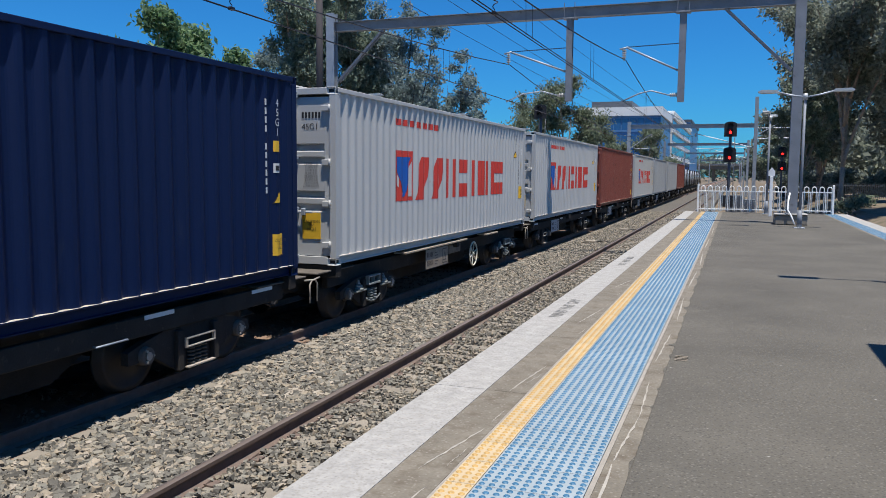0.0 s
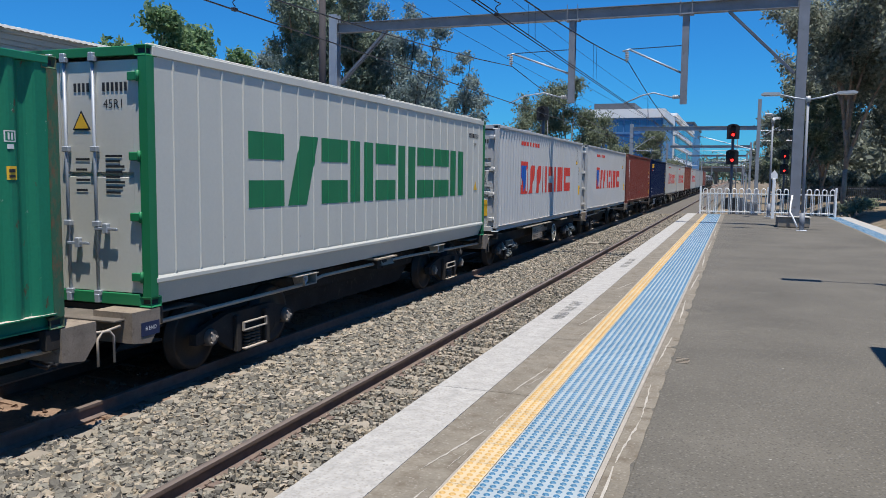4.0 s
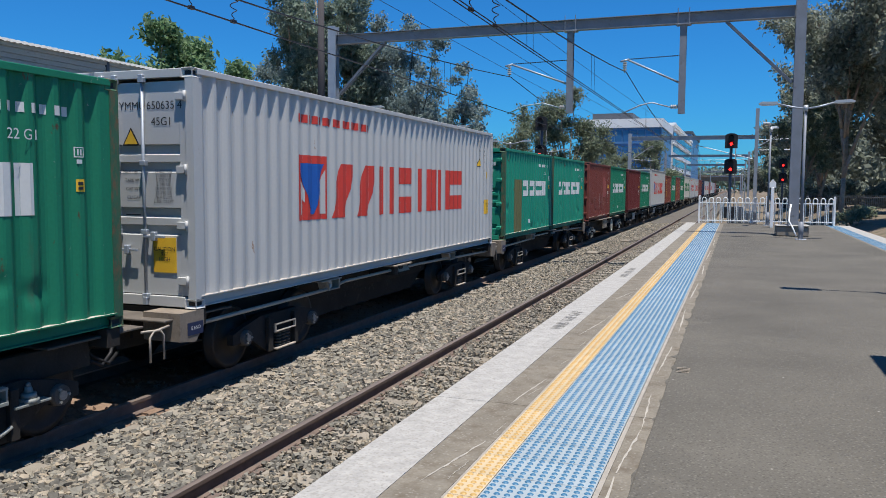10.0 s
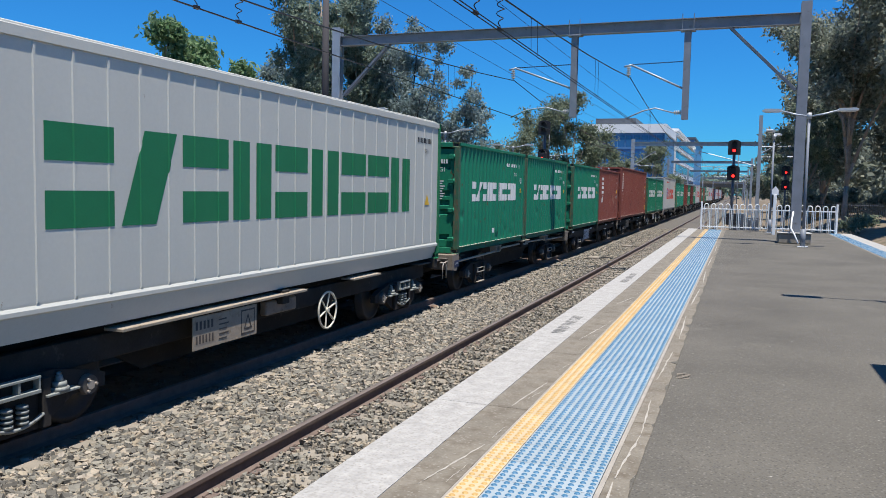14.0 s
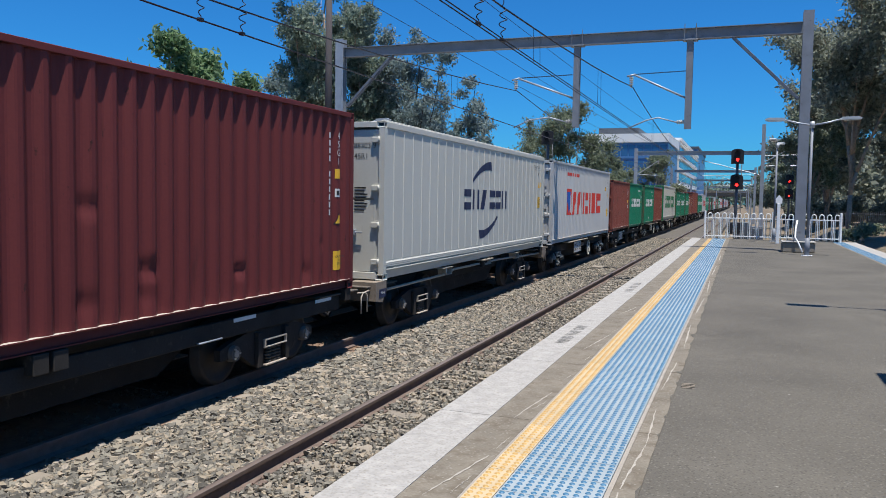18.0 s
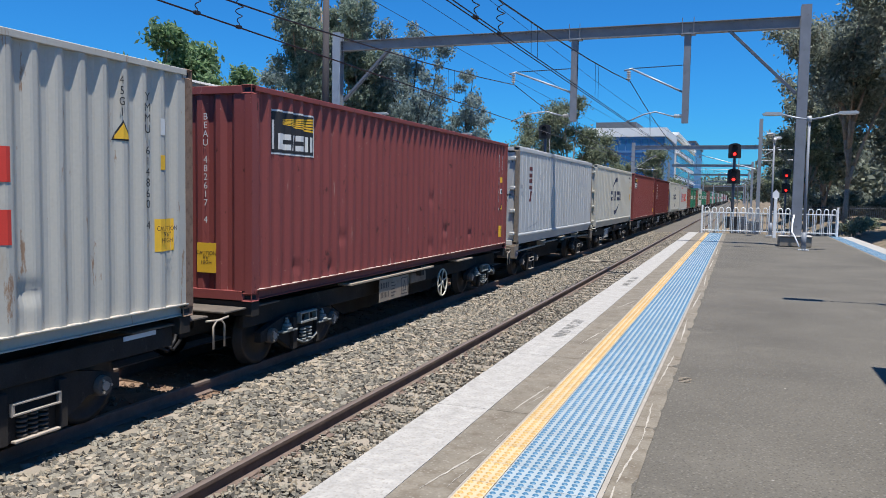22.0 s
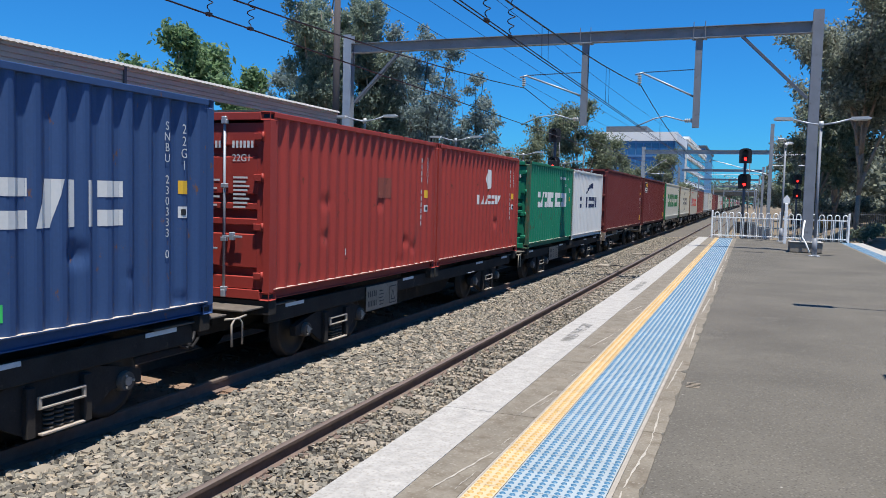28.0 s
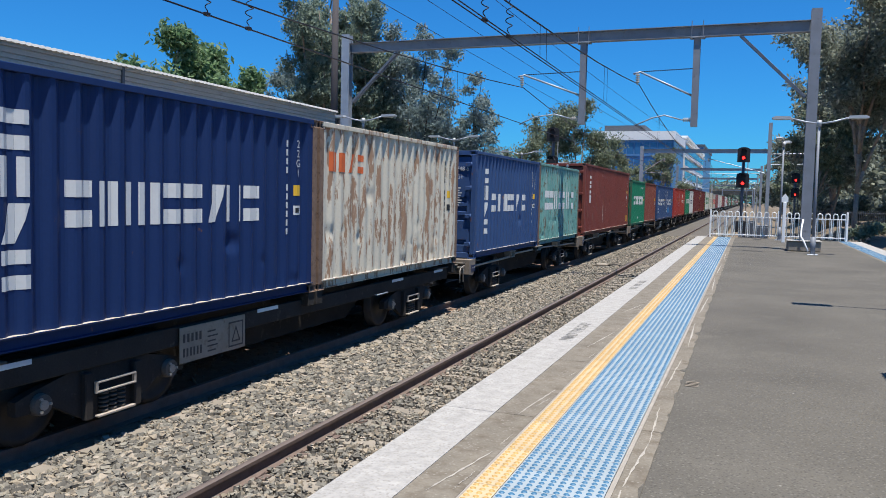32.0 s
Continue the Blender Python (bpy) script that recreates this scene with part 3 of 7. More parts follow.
def door_mesh(w, h, style, m):
    """A door leaf seen from -y, hung from x = 0 to w: raised panels and recessed bands."""
    k = h / 2.6
    if style == 3:
        rec = [(1.3, 1.36)]
    elif style == 1:
        rec = [(0.74, 0.87), (0.95, 1.08), (1.5, 1.63), (1.71, 1.84)]
    else:
        rec = [(0.2, 0.36), (0.86, 1.02), (1.1, 1.26), (1.34, 1.5), (2.05, 2.25)]
    prof = [(0.02, 0.0)]
    for a, b in rec:
        prof += [(a * k, 0.0), (a * k + 0.025, 0.05), (b * k - 0.012, 0.05), (b * k, 0.0)]
    prof += [(h - 0.02, 0.0)]
    bm = B()
    cols = [(0.004, 0.05, 0), (0.004, -0.002, 0), (0.084, -0.002, 0), (0.09, 0.0, 1), (w - 0.1, 0.0, 1), (w - 0.094, -0.002, 0), (w - 0.004, -0.002, 0), (w - 0.004, 0.05, 0)]
    rows = [[bm.verts.new((x, d0 + (d if deep else 0.0), z)) for x, d0, deep in cols] for z, d in prof]
    for lo, hi in zip(rows, rows[1:]):
        for i in range(len(cols) - 1):
            bm.faces.new((lo[i], lo[i + 1], hi[i + 1], hi[i]))
    return mesh_of(bm, "door", m)


def bar_mesh(h, m):
    bm = B()
    tube(bm, (0, 0, -0.06), (0, 0, h + 0.06), 0.019, n=8)
    for z in (0.0, 0.3 * h, 0.62 * h, h):
        box(bm, -0.045, 0.045, -0.028, 0.03, z - 0.03, z + 0.03, 0.006)
    for z in (-0.06, h + 0.02):
        box(bm, -0.035, 0.035, -0.035, 0.02, z - 0.05, z + 0.05, 0.008)
    return mesh_of(bm, "locking_bar", m)


def lever_mesh():
    bm = B()
    box(bm, -0.02, 0.3, -0.05, -0.03, -0.015, 0.015, 0.004)
    box(bm, 0.1, 0.17, -0.06, 0.0, -0.05, 0.06, 0.008)
    return mesh_of(bm, "door_handle", GALV)


def hinge_mesh(m):
    bm = B()
    box(bm, -0.12, 0.03, -0.035, 0.01, -0.045, 0.045, 0.006)
    tube(bm, (0.02, -0.03, -0.06), (0.02, -0.03, 0.06), 0.018, n=8)
    return mesh_of(bm, "hinge", m)


HAZ = []
for i in range(4):
    HAZ.append([(0.02 + i * 0.09, 0.0), (0.06 + i * 0.09, 0.0), (0.09 + i * 0.09, 0.055), (0.05 + i * 0.09, 0.055)])


# numbers painted on the boxes that can be read, by place in the train
SERIAL = {(8, "whole"): "YMMU 630952 4", (10, "rear"): "BSIU 251872 1", (20, "whole"): "YMMU 677709 0", (21, "whole"): "TTNU 888303 9", (34, "front"): "SNBU 230333 0", (36, "whole"): "TEMU 875841 4", (9, "rear"): "DRYU 276056 1", (12, "whole"): "YMMU 650635 4", (15, "front"): "TEMU 381715 2", (25, "whole"): "TEMU 907718 5", (26, "whole"): "BEAU 482617 4", (27, "whole"): "YMMU 614860 4", (30, "whole"): "BEAU 451623 0", (31, "whole"): "TGBU 556328 1", (35, "front"): "DRYU 230369 4", (37, "rear"): "SNCU 294748 6"}


def serial_of(y):
    for (k, where), code in SERIAL.items():
        if abs(slot(k, where) - y) < 0.2:
            return code
    return ""


def container(y, size, paint, label, end="door", style=2, reefer=False, trim=None, dents=0, high=None, frame_paint=None):
    """One box: walls, frame, castings, and a door end or a plain end towards the train's rear."""
    L = 12.192 if size == 40 else 6.058
    H = (high or (2.896 if size == 40 else 2.591)) - LIFT
    m = PAINT[paint]
    fm = PAINT[frame_paint] if frame_paint else (trim or m)
    if trim is RUSTY:
        fm = m
    pmat = WORN_BROWN if trim is RUSTY else {"russet": WORN_RED, "green": WORN_GREEN, "seagreen": WORN_GREEN, "brown": WORN_RED, "teal": WORN_BROWN, "scraped": GRIME, "deep": WORN_BROWN}.get(paint, fm)
    c = thing("shipping_container", label, "container", (TRACK_X["train"], y, BASE_Z), group="containers on the freight train")
    MOVERS.append((c, y))
    pts = panel_profile(L) if reefer else corr_profile(L)
    X = W2 - 0.002
    if reefer:
        def side_mesh():
            bm = B()
            prof = [(yy, d + 0.006) for yy, d in pts]
            rows = [[bm.verts.new((-d if 0 < k < 3 else -0.016, yy, z)) for yy, d in prof] for k, z in enumerate((0.33, 0.37, H - 0.14, H - 0.1))]
            for lo, hi in zip(rows, rows[1:]):
                for i in range(len(prof) - 1):
                    bm.faces.new((lo[i], lo[i + 1], hi[i + 1], hi[i]))
            return mesh_of(bm, "side_wall", m)
        put("side_wall", cached(("rside", size, paint), side_mesh), c, (X, 0, 0))
        put("side_wall", cached(("rside", size, paint), side_mesh), c, pose(-X, 0, 0, 0, 0, 180))
    else:
        put("side_wall", cached(("side", size, H, paint, dents), lambda: mesh_of(corr_wall(L, H, dents=dents), "side_wall", m)), c, (X, 0, 0))
        put("side_wall", cached(("side", size, H, paint, 0), lambda: mesh_of(corr_wall(L, H), "side_wall", m)), c, pose(-X, 0, 0, 0, 0, 180))

    def rail(lo, hi, deep, skirt=False):
        bm = B()
        if skirt:
            prism(bm, [(-0.12, lo), (-0.1, lo), (-0.02, hi - 0.09), (0.004, hi - 0.07), (0.004, hi - 0.03), (-0.012, hi), (-0.12, hi)][::-1], "y", -L / 2 + 0.1, L / 2 - 0.1)
        else:
            if lo < 1:
                prism(bm, [(-0.075, lo), (-0.035, lo), (-0.035, lo + 0.014), (-0.058, lo + 0.02), (-0.058, hi - 0.03), (0.004, hi - 0.02), (0.012, hi - 0.01), (0.011, hi), (-0.075, hi)][::-1], "y", -L / 2 + 0.1, L / 2 - 0.1)
            else:
                box(bm, -deep, 0.004, -L / 2 + 0.1, L / 2 - 0.1, lo, hi, 0.006)
        if lo < 1 and not skirt:
            bmesh.ops.recalc_face_normals(bm, faces=bm.faces)
            for f in bm.faces:
                if f.calc_center_median().z > hi - 0.006 and f.normal.z > 0.5:
                    f.material_index = 1
        return mesh_of(bm, "side_rail", m if reefer else fm, BARE_EDGE)
    top_lo = H - 0.11 if reefer else H - 0.075
    for s in (1, -1):
        turn = pose(s * (X + 0.002), 0, 0, 0, 0, 0 if s > 0 else 180)
        put("top_rail", cached(("top", L, H, fm.name, m.name, reefer), lambda: rail(top_lo, H - 0.004, 0.07)), c, turn)
        put("bottom_rail", cached(("bot", L, fm.name, m.name, reefer), lambda: rail(0.012, 0.34, 0.05, True) if reefer else rail(0.012, 0.155, 0.05)), c, turn)
    if reefer:
        for sx in (1, -1):
            put("roof_edge", cached(("edge", L, H, m.name), lambda: mesh_of(box(B(), -0.03, 0.03, -L / 2 + 0.12, L / 2 - 0.12, H - 0.02, H + 0.032, 0.008), "roof_edge", m)), c, (sx * (W2 - 0.085), 0, 0))
    def post():
        bm = B()
        prism(bm, [(0.0, -0.06), (0.0, 0.06), (-0.03, 0.06), (-0.05, 0.03), (-0.11, 0.03), (-0.11, -0.06)], "z", 0.118, H - 0.118)
        return mesh_of(bm, "corner_post", pmat)
    for sx in (1, -1):
        for sy in (1, -1):
            pm = pose(sx * (X + 0.002), sy * (L / 2 - 0.062), 0) @ Matrix.Diagonal((sx, -sy if sy > 0 else 1, 1, 1))
            put("corner_post", cached(("post", H, pmat.name), post), c, pm)
            for z in (0.0, H - 0.118):
                put("corner_casting", cached(("cast", pmat.name), lambda: casting_mesh(pmat)), c, (sx * (W2 - 0.081), sy * (L / 2 - 0.089), z))
    # roof
    def roof():
        bm = B()
        n = int(L / 0.21)
        prof = []
        for i in range(n + 1):
            yy = -L / 2 + 0.12 + i * (L - 0.24) / n
            prof.append((yy, H - 0.012 - (0.02 if i % 2 else 0.0)))
        lo = [(L / 2 - 0.12, H - 0.06), (-L / 2 + 0.12, H - 0.06)]
        prism(bm, prof + lo, "x", -W2 + 0.05, W2 - 0.05)
        return mesh_of(bm, "roof", m)
    put("roof", cached(("roof", L, H, paint), roof), c)
    # ends
    e = -L / 2
    for sy in (1, -1):
        bm_key = ("hdr", H, fm.name)
        def header():
            bm = B(); box(bm, -W2 + 0.16, W2 - 0.16, -0.005, 0.06, H - 0.11, H - 0.008, 0.006)
            return mesh_of(bm, "end_header", fm)
        def sill():
            bm = B(); box(bm, -W2 + 0.16, W2 - 0.16, -0.005, 0.06, 0.012, 0.14, 0.006)
            return mesh_of(bm, "end_sill", fm)
        tm = pose(0, sy * L / 2, 0, 0, 0, 0 if sy < 0 else 180) @ Matrix.Translation((0, 0.006, 0))
        put("end_header", cached(bm_key, header), c, tm)
        put("end_sill", cached(("sill", H, fm.name), sill), c, tm)
    def plain_end():
        bm = B()
        w = 2 * W2 - 0.22
        ptse = corr_profile(w + 0.2)
        lo = [bm.verts.new((a, d + 0.01, 0.14)) for a, d in ptse]
        hi = [bm.verts.new((a, d + 0.01, H - 0.11)) for a, d in ptse]
        for i in range(len(ptse) - 1):
            bm.faces.new((lo[i], lo[i + 1], hi[i + 1], hi[i]))
        return mesh_of(bm, "end_wall", m)
    put("end_wall", cached(("pend", H, paint), plain_end), c, pose(0, L / 2 - 0.004, 0, 0, 0, 180))
    if end == "door":
        w, h = 1.1, H - 0.26
        dm = cached(("door", H, style, paint), lambda: door_mesh(w, h, style, m))
        barm = cached(("bar", H), lambda: bar_mesh(h, GALV))
        for s in (1, -1):
            d = put("door", dm, c, pose(0, e + 0.03, 0.13) @ Matrix.Diagonal((s, 1, 1, 1)))
            for x in (0.1, 0.5):
                b = put("locking_bar", barm, d, (x, -0.035, 0.0), "galvanised locking bar")
            for x in (0.1, 0.5):
                put("door_handle", cached("lever", lever_mesh), d, (x, -0.01, 0.55 if x < 0.5 else 0.72), "steel locking handle")
            for z in (0.2, 0.86, 1.52, h - 0.2):
                put("hinge", cached(("hinge", fm.name), lambda: hinge_mesh(fm)), d, (w - 0.01, -0.01, z))
        ink = INK["black"] if paint in ("pearl", "chalk", "reefer", "ivory", "white", "cream", "teal", "grey", "scraped") else INK["white"]
        code = ("45R1" if reefer else "45G1") if size == 40 else "22G1"
        put("size_code", words(code, 0.1, ink, "y"), c, (0.75, e + 0.026, H - 0.62))
        bm = B()
        code = serial_of(y)
        if code:
            put("serial_number", words(code[:4], 0.1, ink, "y"), c, (0.32, e + 0.026, H - 0.43), "painted container number")
            put("serial_number", words(code[5:], 0.1, ink, "y"), c, (0.79, e + 0.026, H - 0.43), "painted container number")
        data = {"pearl": "32,500 KG\n71,650 LB\n3,700 KG\n8,140 LB\n28,800 KG\n63,490 LB\n76.4 CU.M\n2,700 CU.FT", "scraped": "35,000 KG\n77,160 LB\n4,520 KG\n9,960 LB\n30,480 KG\n67,200 LB\n67.9 CU.M\n2,400 CU.FT"}.get(paint)
        rows = [(0.2 + i * 0.06 + (0.16 if i > 3 else 0.0), 0.238 + i * 0.06 + (0.16 if i > 3 else 0.0), H - 0.48, H - 0.385) for i in range(0 if code else 10)]
        if data:
            put("weight_words", words("MAX GROSS\n\nTARE WT.\n\nCAP WT.\n\nCU.CAP", 0.042, ink, "y"), c, (0.32, e + 0.026, 1.47), "painted weight headings")
            put("weight_figures", words(data, 0.042, ink, "y"), c, (0.76, e + 0.026, 1.45), "painted weight figures")
        else:
            rows += [(0.62, 0.82 + 0.03 * (i % 3), 1.24 + i * 0.057, 1.266 + i * 0.057) for i in range(8)] + [(0.2, 0.36 + 0.04 * (i % 2), 1.26 + i * 0.114, 1.286 + i * 0.114) for i in range(4)]
        if not rows:
            rows = [(0.2, 0.42, 1.1, 1.115)]
        for a, b, z0, z1 in rows:
            bm.faces.new([bm.verts.new((x, e + 0.024, z)) for x, z in ((a, z0), (b, z0), (b, z1), (a, z1))])
        part("serial_column", bm, ink, c, "painted rows of small characters")["kind"] = "stuff"
        if size == 40 and not reefer:
            bm = B(); box(bm, 0.6, 0.93, e + 0.018, e + 0.027, 0.42, 0.84)
            pl = part("caution_plate", bm, INK["yellow"], c, "yellow warning sticker")
            put("caution_text", words("CAUTION\n9'6\"\nHIGH", 0.05, INK["black"], "y"), pl, (0.765, e + 0.014, 0.64))
        if size == 40:
            if paint in ("pearl", "reefer", "ivory"):
                for nm, k, inkn, off in (("triangle_border", 0.13, "black", 0.022), ("warning_triangle", 0.1, "yellow", 0.019)):
                    bm = B()
                    bm.faces.new([bm.verts.new(v) for v in ((0.3 - k, e + off, H - 0.82 - k * 0.6), (0.3 + k, e + off, H - 0.82 - k * 0.6), (0.3, e + off, H - 0.82 + k * 1.1))])
                    part(nm, bm, INK[inkn], c, "yellow warning triangle" if inkn == "yellow" else "")
    else:
        put("end_wall", cached(("pend", H, paint), plain_end), c, (0, e + 0.004, 0))
        ink = INK["black"] if paint in ("pearl", "chalk", "reefer", "ivory", "white") else INK["white"]
        bm = B()
        code = serial_of(y)
        if code:
            put("serial_number", words("\n".join(code), 0.093, ink, "y"), c, (0.5, e + 0.002, 1.75), "upright painted container number")
        for i in range(0 if code else 12):
            if i not in (4, 11):
                bm.faces.new([bm.verts.new((x, e + 0.008, z)) for x, z in ((0.46, 2.4 - i * 0.12), (0.51, 2.4 - i * 0.12), (0.51, 2.32 - i * 0.12), (0.46, 2.32 - i * 0.12))])
        if code:
            bm.free()
        else:
            part("serial_column", bm, ink, c, "vertical row of painted characters")["kind"] = "stuff"
        bm = B(); box(bm, 0.36, 0.66, e + 0.0, e + 0.007, 0.36, 0.76)
        pl = part("caution_plate", bm, INK["yellow"], c, "yellow warning sticker")
        put("caution_text", words("CAUTION\n9'6\"\nHIGH", 0.052, INK["black"], "y"), pl, (0.51, e - 0.003, 0.56))
    if size == 40:
        for s, yy in ((1, -L / 2 + 0.2), (1, L / 2 - 0.56)):
            slab_part("hazard_stripes", [[(a + yy, b + H - 0.066) for a, b in q] for q in HAZ], INK["yellow"] if paint not in ("navy",) else INK["orange"], c, (X + 0.002, 0, 0), None, "slanted yellow height stripes", off=0.003)
    return c, L, H, pts, e, X


def side_marks(c, L, H, pts, e, X, jobs):
    for name, polys, ink, label in jobs:
        polys = [[(yy + e, z - LIFT) for yy, z in q] for q in polys]
        off = {"emblem_pane": 0.007, "emblem_figure": 0.009, "warning_triangle": 0.007, "plate_mark": 0.007, "sign_rays": 0.008, "sign_words": 0.008, "sign_panel": 0.006}.get(name, 0.004)
        ob = slab_part(name, polys, INK[ink], c, (X, 0, 0), pts, label, off)
        if name in ("web_line", "serial_column", "serial_line"):
            ob["kind"] = "stuff"


def stacked(c, e, X, u, z0, z1, code, ink):
    """Readable size code, one sign under the other, between two heights."""
    h = (z1 - z0) / (4.75)
    put("size_code", words("\n".join(code), h, INK[ink], "x"), c, (X + 0.004, e + u, (z0 + z1) / 2), "upright painted size code")


def triangle(c, L, H, pts, e, X, u, z, s):
    side_marks(c, L, H, pts, e, X, [("triangle_border", [[(u - s, z), (u + s, z), (u, z + 1.75 * s)]], "black", "black triangle border"),
                                    ("warning_triangle", [[(u - 0.78 * s, z + 0.14 * s), (u + 0.78 * s, z + 0.14 * s), (u, z + 1.5 * s)]], "yellow", "yellow warning triangle")])


def height_plate(c, L, H, pts, e, X, u, z, w, h):
    side_marks(c, L, H, pts, e, X, [("caution_plate", [rect(u - w / 2, u + w / 2, z, z + h)], "yellow", "yellow height sticker")])
    put("caution_text", words("CAUTION\n9'6\"\nHIGH", h * 0.15, INK["black"], "x"), c, (X + 0.005, e + u, z + h * 0.52 - LIFT))


def side_code(c, L, H, pts, e, X, ink, at=0.55, code=None, layout=0):
    """Number column, size code, small plates and stickers near the leading end of a box."""
    u = L - at
    tall = H > 2.7
    code = code or ("45G1" if tall else "22G1")
    lo, hi = (1.05, 2.47) if tall else (0.73, 2.18)
    p = (hi - lo) / 12
    q = LIFT
    left = u - 0.27
    code_line = serial_of(c.matrix_basis.translation.y)
    if code_line:
        put("serial_number", words("\n".join(code_line), (hi - lo) / 15.2, INK[ink], "x"), c, (X + 0.004, e + left + 0.02, (hi + lo) / 2), "upright painted container number")
    else:
        side_marks(c, L, H, pts, e, X, [
        ("serial_column", [rect(left, left + 0.042, hi + q - (i + 0.72) * p, hi + q - i * p) for i in range(12) if i not in (4, 11)], ink, "upright column of painted characters")])
    if layout:
        stacked(c, e, X, u - 0.62, 2.2, 2.62, code, ink)
        triangle(c, L, H, pts, e, X, u - 0.6, 2.02, 0.12)
        side_marks(c, L, H, pts, e, X, [("approval_plate", [rect(u - 0.04, u + 0.07, 2.12, 2.3)], "white", "small pale plate"), ("approval_plate", [rect(u - 0.04, u + 0.07, 1.74, 1.9)], "yellow", "small yellow plate")])
        height_plate(c, L, H, pts, e, X, u + 0.05, 0.84, 0.3, 0.36)
        return
    stacked(c, e, X, u + 0.03, hi - 4 * p - 0.02, hi + 0.02, code, ink)
    zy, zw = (1.77, 1.48) if tall else (1.42, 1.15)
    side_marks(c, L, H, pts, e, X, [("approval_plate", [rect(u - 0.03, u + 0.09, zy + q, zy + 0.15 + q)], "yellow", "small yellow plate"),
                                    ("approval_plate", [rect(u - 0.03, u + 0.09, zw + q, zw + 0.13 + q), ], ink, "small square plate"),
                                    ("plate_mark", [rect(u - 0.005, u + 0.065, zw + q + 0.03, zw + 0.1 + q)], "black", "")])
    if tall:
        triangle(c, L, H, pts, e, X, u + 0.06, 1.05 + q, 0.11)
        height_plate(c, L, H, pts, e, X, u + 0.08, 0.33 + q, 0.26, 0.3)


def mark_emblem(a, old=False):
    c, L, H, pts, e, X = a
    side_marks(c, L, H, pts, e, X, [
        ("emblem", [rect(2.4, 3.24, 1.02, 1.98)], "red", "red square emblem"),
        ("emblem_pane", [[(2.44, 1.1), (2.55, 1.1), (2.55, 1.34), (2.61, 1.28), (2.61, 1.46), (2.44, 1.78)]], "plain", "pale emblem window"),
        ("emblem_pane", [[(3.03, 1.28), (3.09, 1.34), (3.09, 1.1), (3.2, 1.1), (3.2, 1.78), (3.03, 1.46)]], "plain", "pale emblem window"),
        ("emblem_figure", [[(2.76, 1.1), (2.88, 1.1), (3.18, 1.86), (2.46, 1.86)]], "blue", "blue wedge"),
        ("lettering", glyphs(3.45, 6.8, 1.02, 1.88, "lluh", 0.25, 0.14) + glyphs(7.1, 9.72, 1.02, 1.88, "uiuh", 0.25, 0.14), "red", "broad red block shapes"),
        ("web_line", row_bars(2.4, 4.85, 2.45, 2.57, 16, 0.7), "red", "thin red row of marks")])
    side_code(*a, "black", 0.5, "45G1", 1)


def mark_green20(a, u0=1.0, u1=4.98):
    c, L, H, pts, e, X = a
    side_marks(c, L, H, pts, e, X, [("lettering", glyphs(u0, u1, 1.25, 1.72, "hlhuhuhhu"[-9 if u0 < 1.5 else -7:], 0.34, 0.14), "white", "worn white block shapes"),
                                    ("serial_line", row_bars(3.95, 4.4, 2.17, 2.26, 4, 0.5) + row_bars(4.6, 5.5, 2.17, 2.26, 7, 0.5), "white", "row of white characters"),
                                    ("approval_plate", [rect(5.48, 5.49, 1.79, 1.89), rect(5.57, 5.58, 1.79, 1.89), rect(5.49, 5.57, 1.88, 1.89), rect(5.49, 5.57, 1.79, 1.8), rect(5.505, 5.52, 1.81, 1.87), rect(5.535, 5.555, 1.81, 1.87), rect(5.5, 5.56, 1.73, 1.77)], "white", "small outlined white marks"), ("approval_plate", [rect(5.49, 5.58, 1.46, 1.58)], "yellow", "small yellow plate"), ("plate_mark", [rect(5.505, 5.565, 1.48, 1.505), rect(5.505, 5.565, 1.525, 1.555)], "black", "")])
    put("size_code", words("22 G1", 0.1, INK["white"], "x"), c, (X + 0.004, e + 4.88, 1.97 - LIFT), "painted size code")
    if random.random() < 0.6:
        side_marks(c, L, H, pts, e, X, [("scuff_label", [rect(2.85, 2.95, 0.42, 0.54)], "white", "")])


def mark_reefer_green(a):
    c, L, H, pts, e, X = a
    put("size_code", words("45R1", 0.085, INK["black"], "x"), c, (X - 0.006, e + 11.4, 2.28 - LIFT), "painted size code")
    side_marks(c, L, H, pts, e, X, [("lettering", glyphs(1.9, 10.55, 1.09, 2.09, "hlhuhuhhu", 0.33, 0.1), "green", "huge green block shapes"),
                                    ("serial_line", row_bars(10.95, 11.7, 2.44, 2.54, 10, 0.6), "black", "small row of characters"),
                                    ("warning_triangle", [[(11.35, 1.2), (11.6, 1.2), (11.475, 1.42)]], "yellow", "yellow warning triangle")])


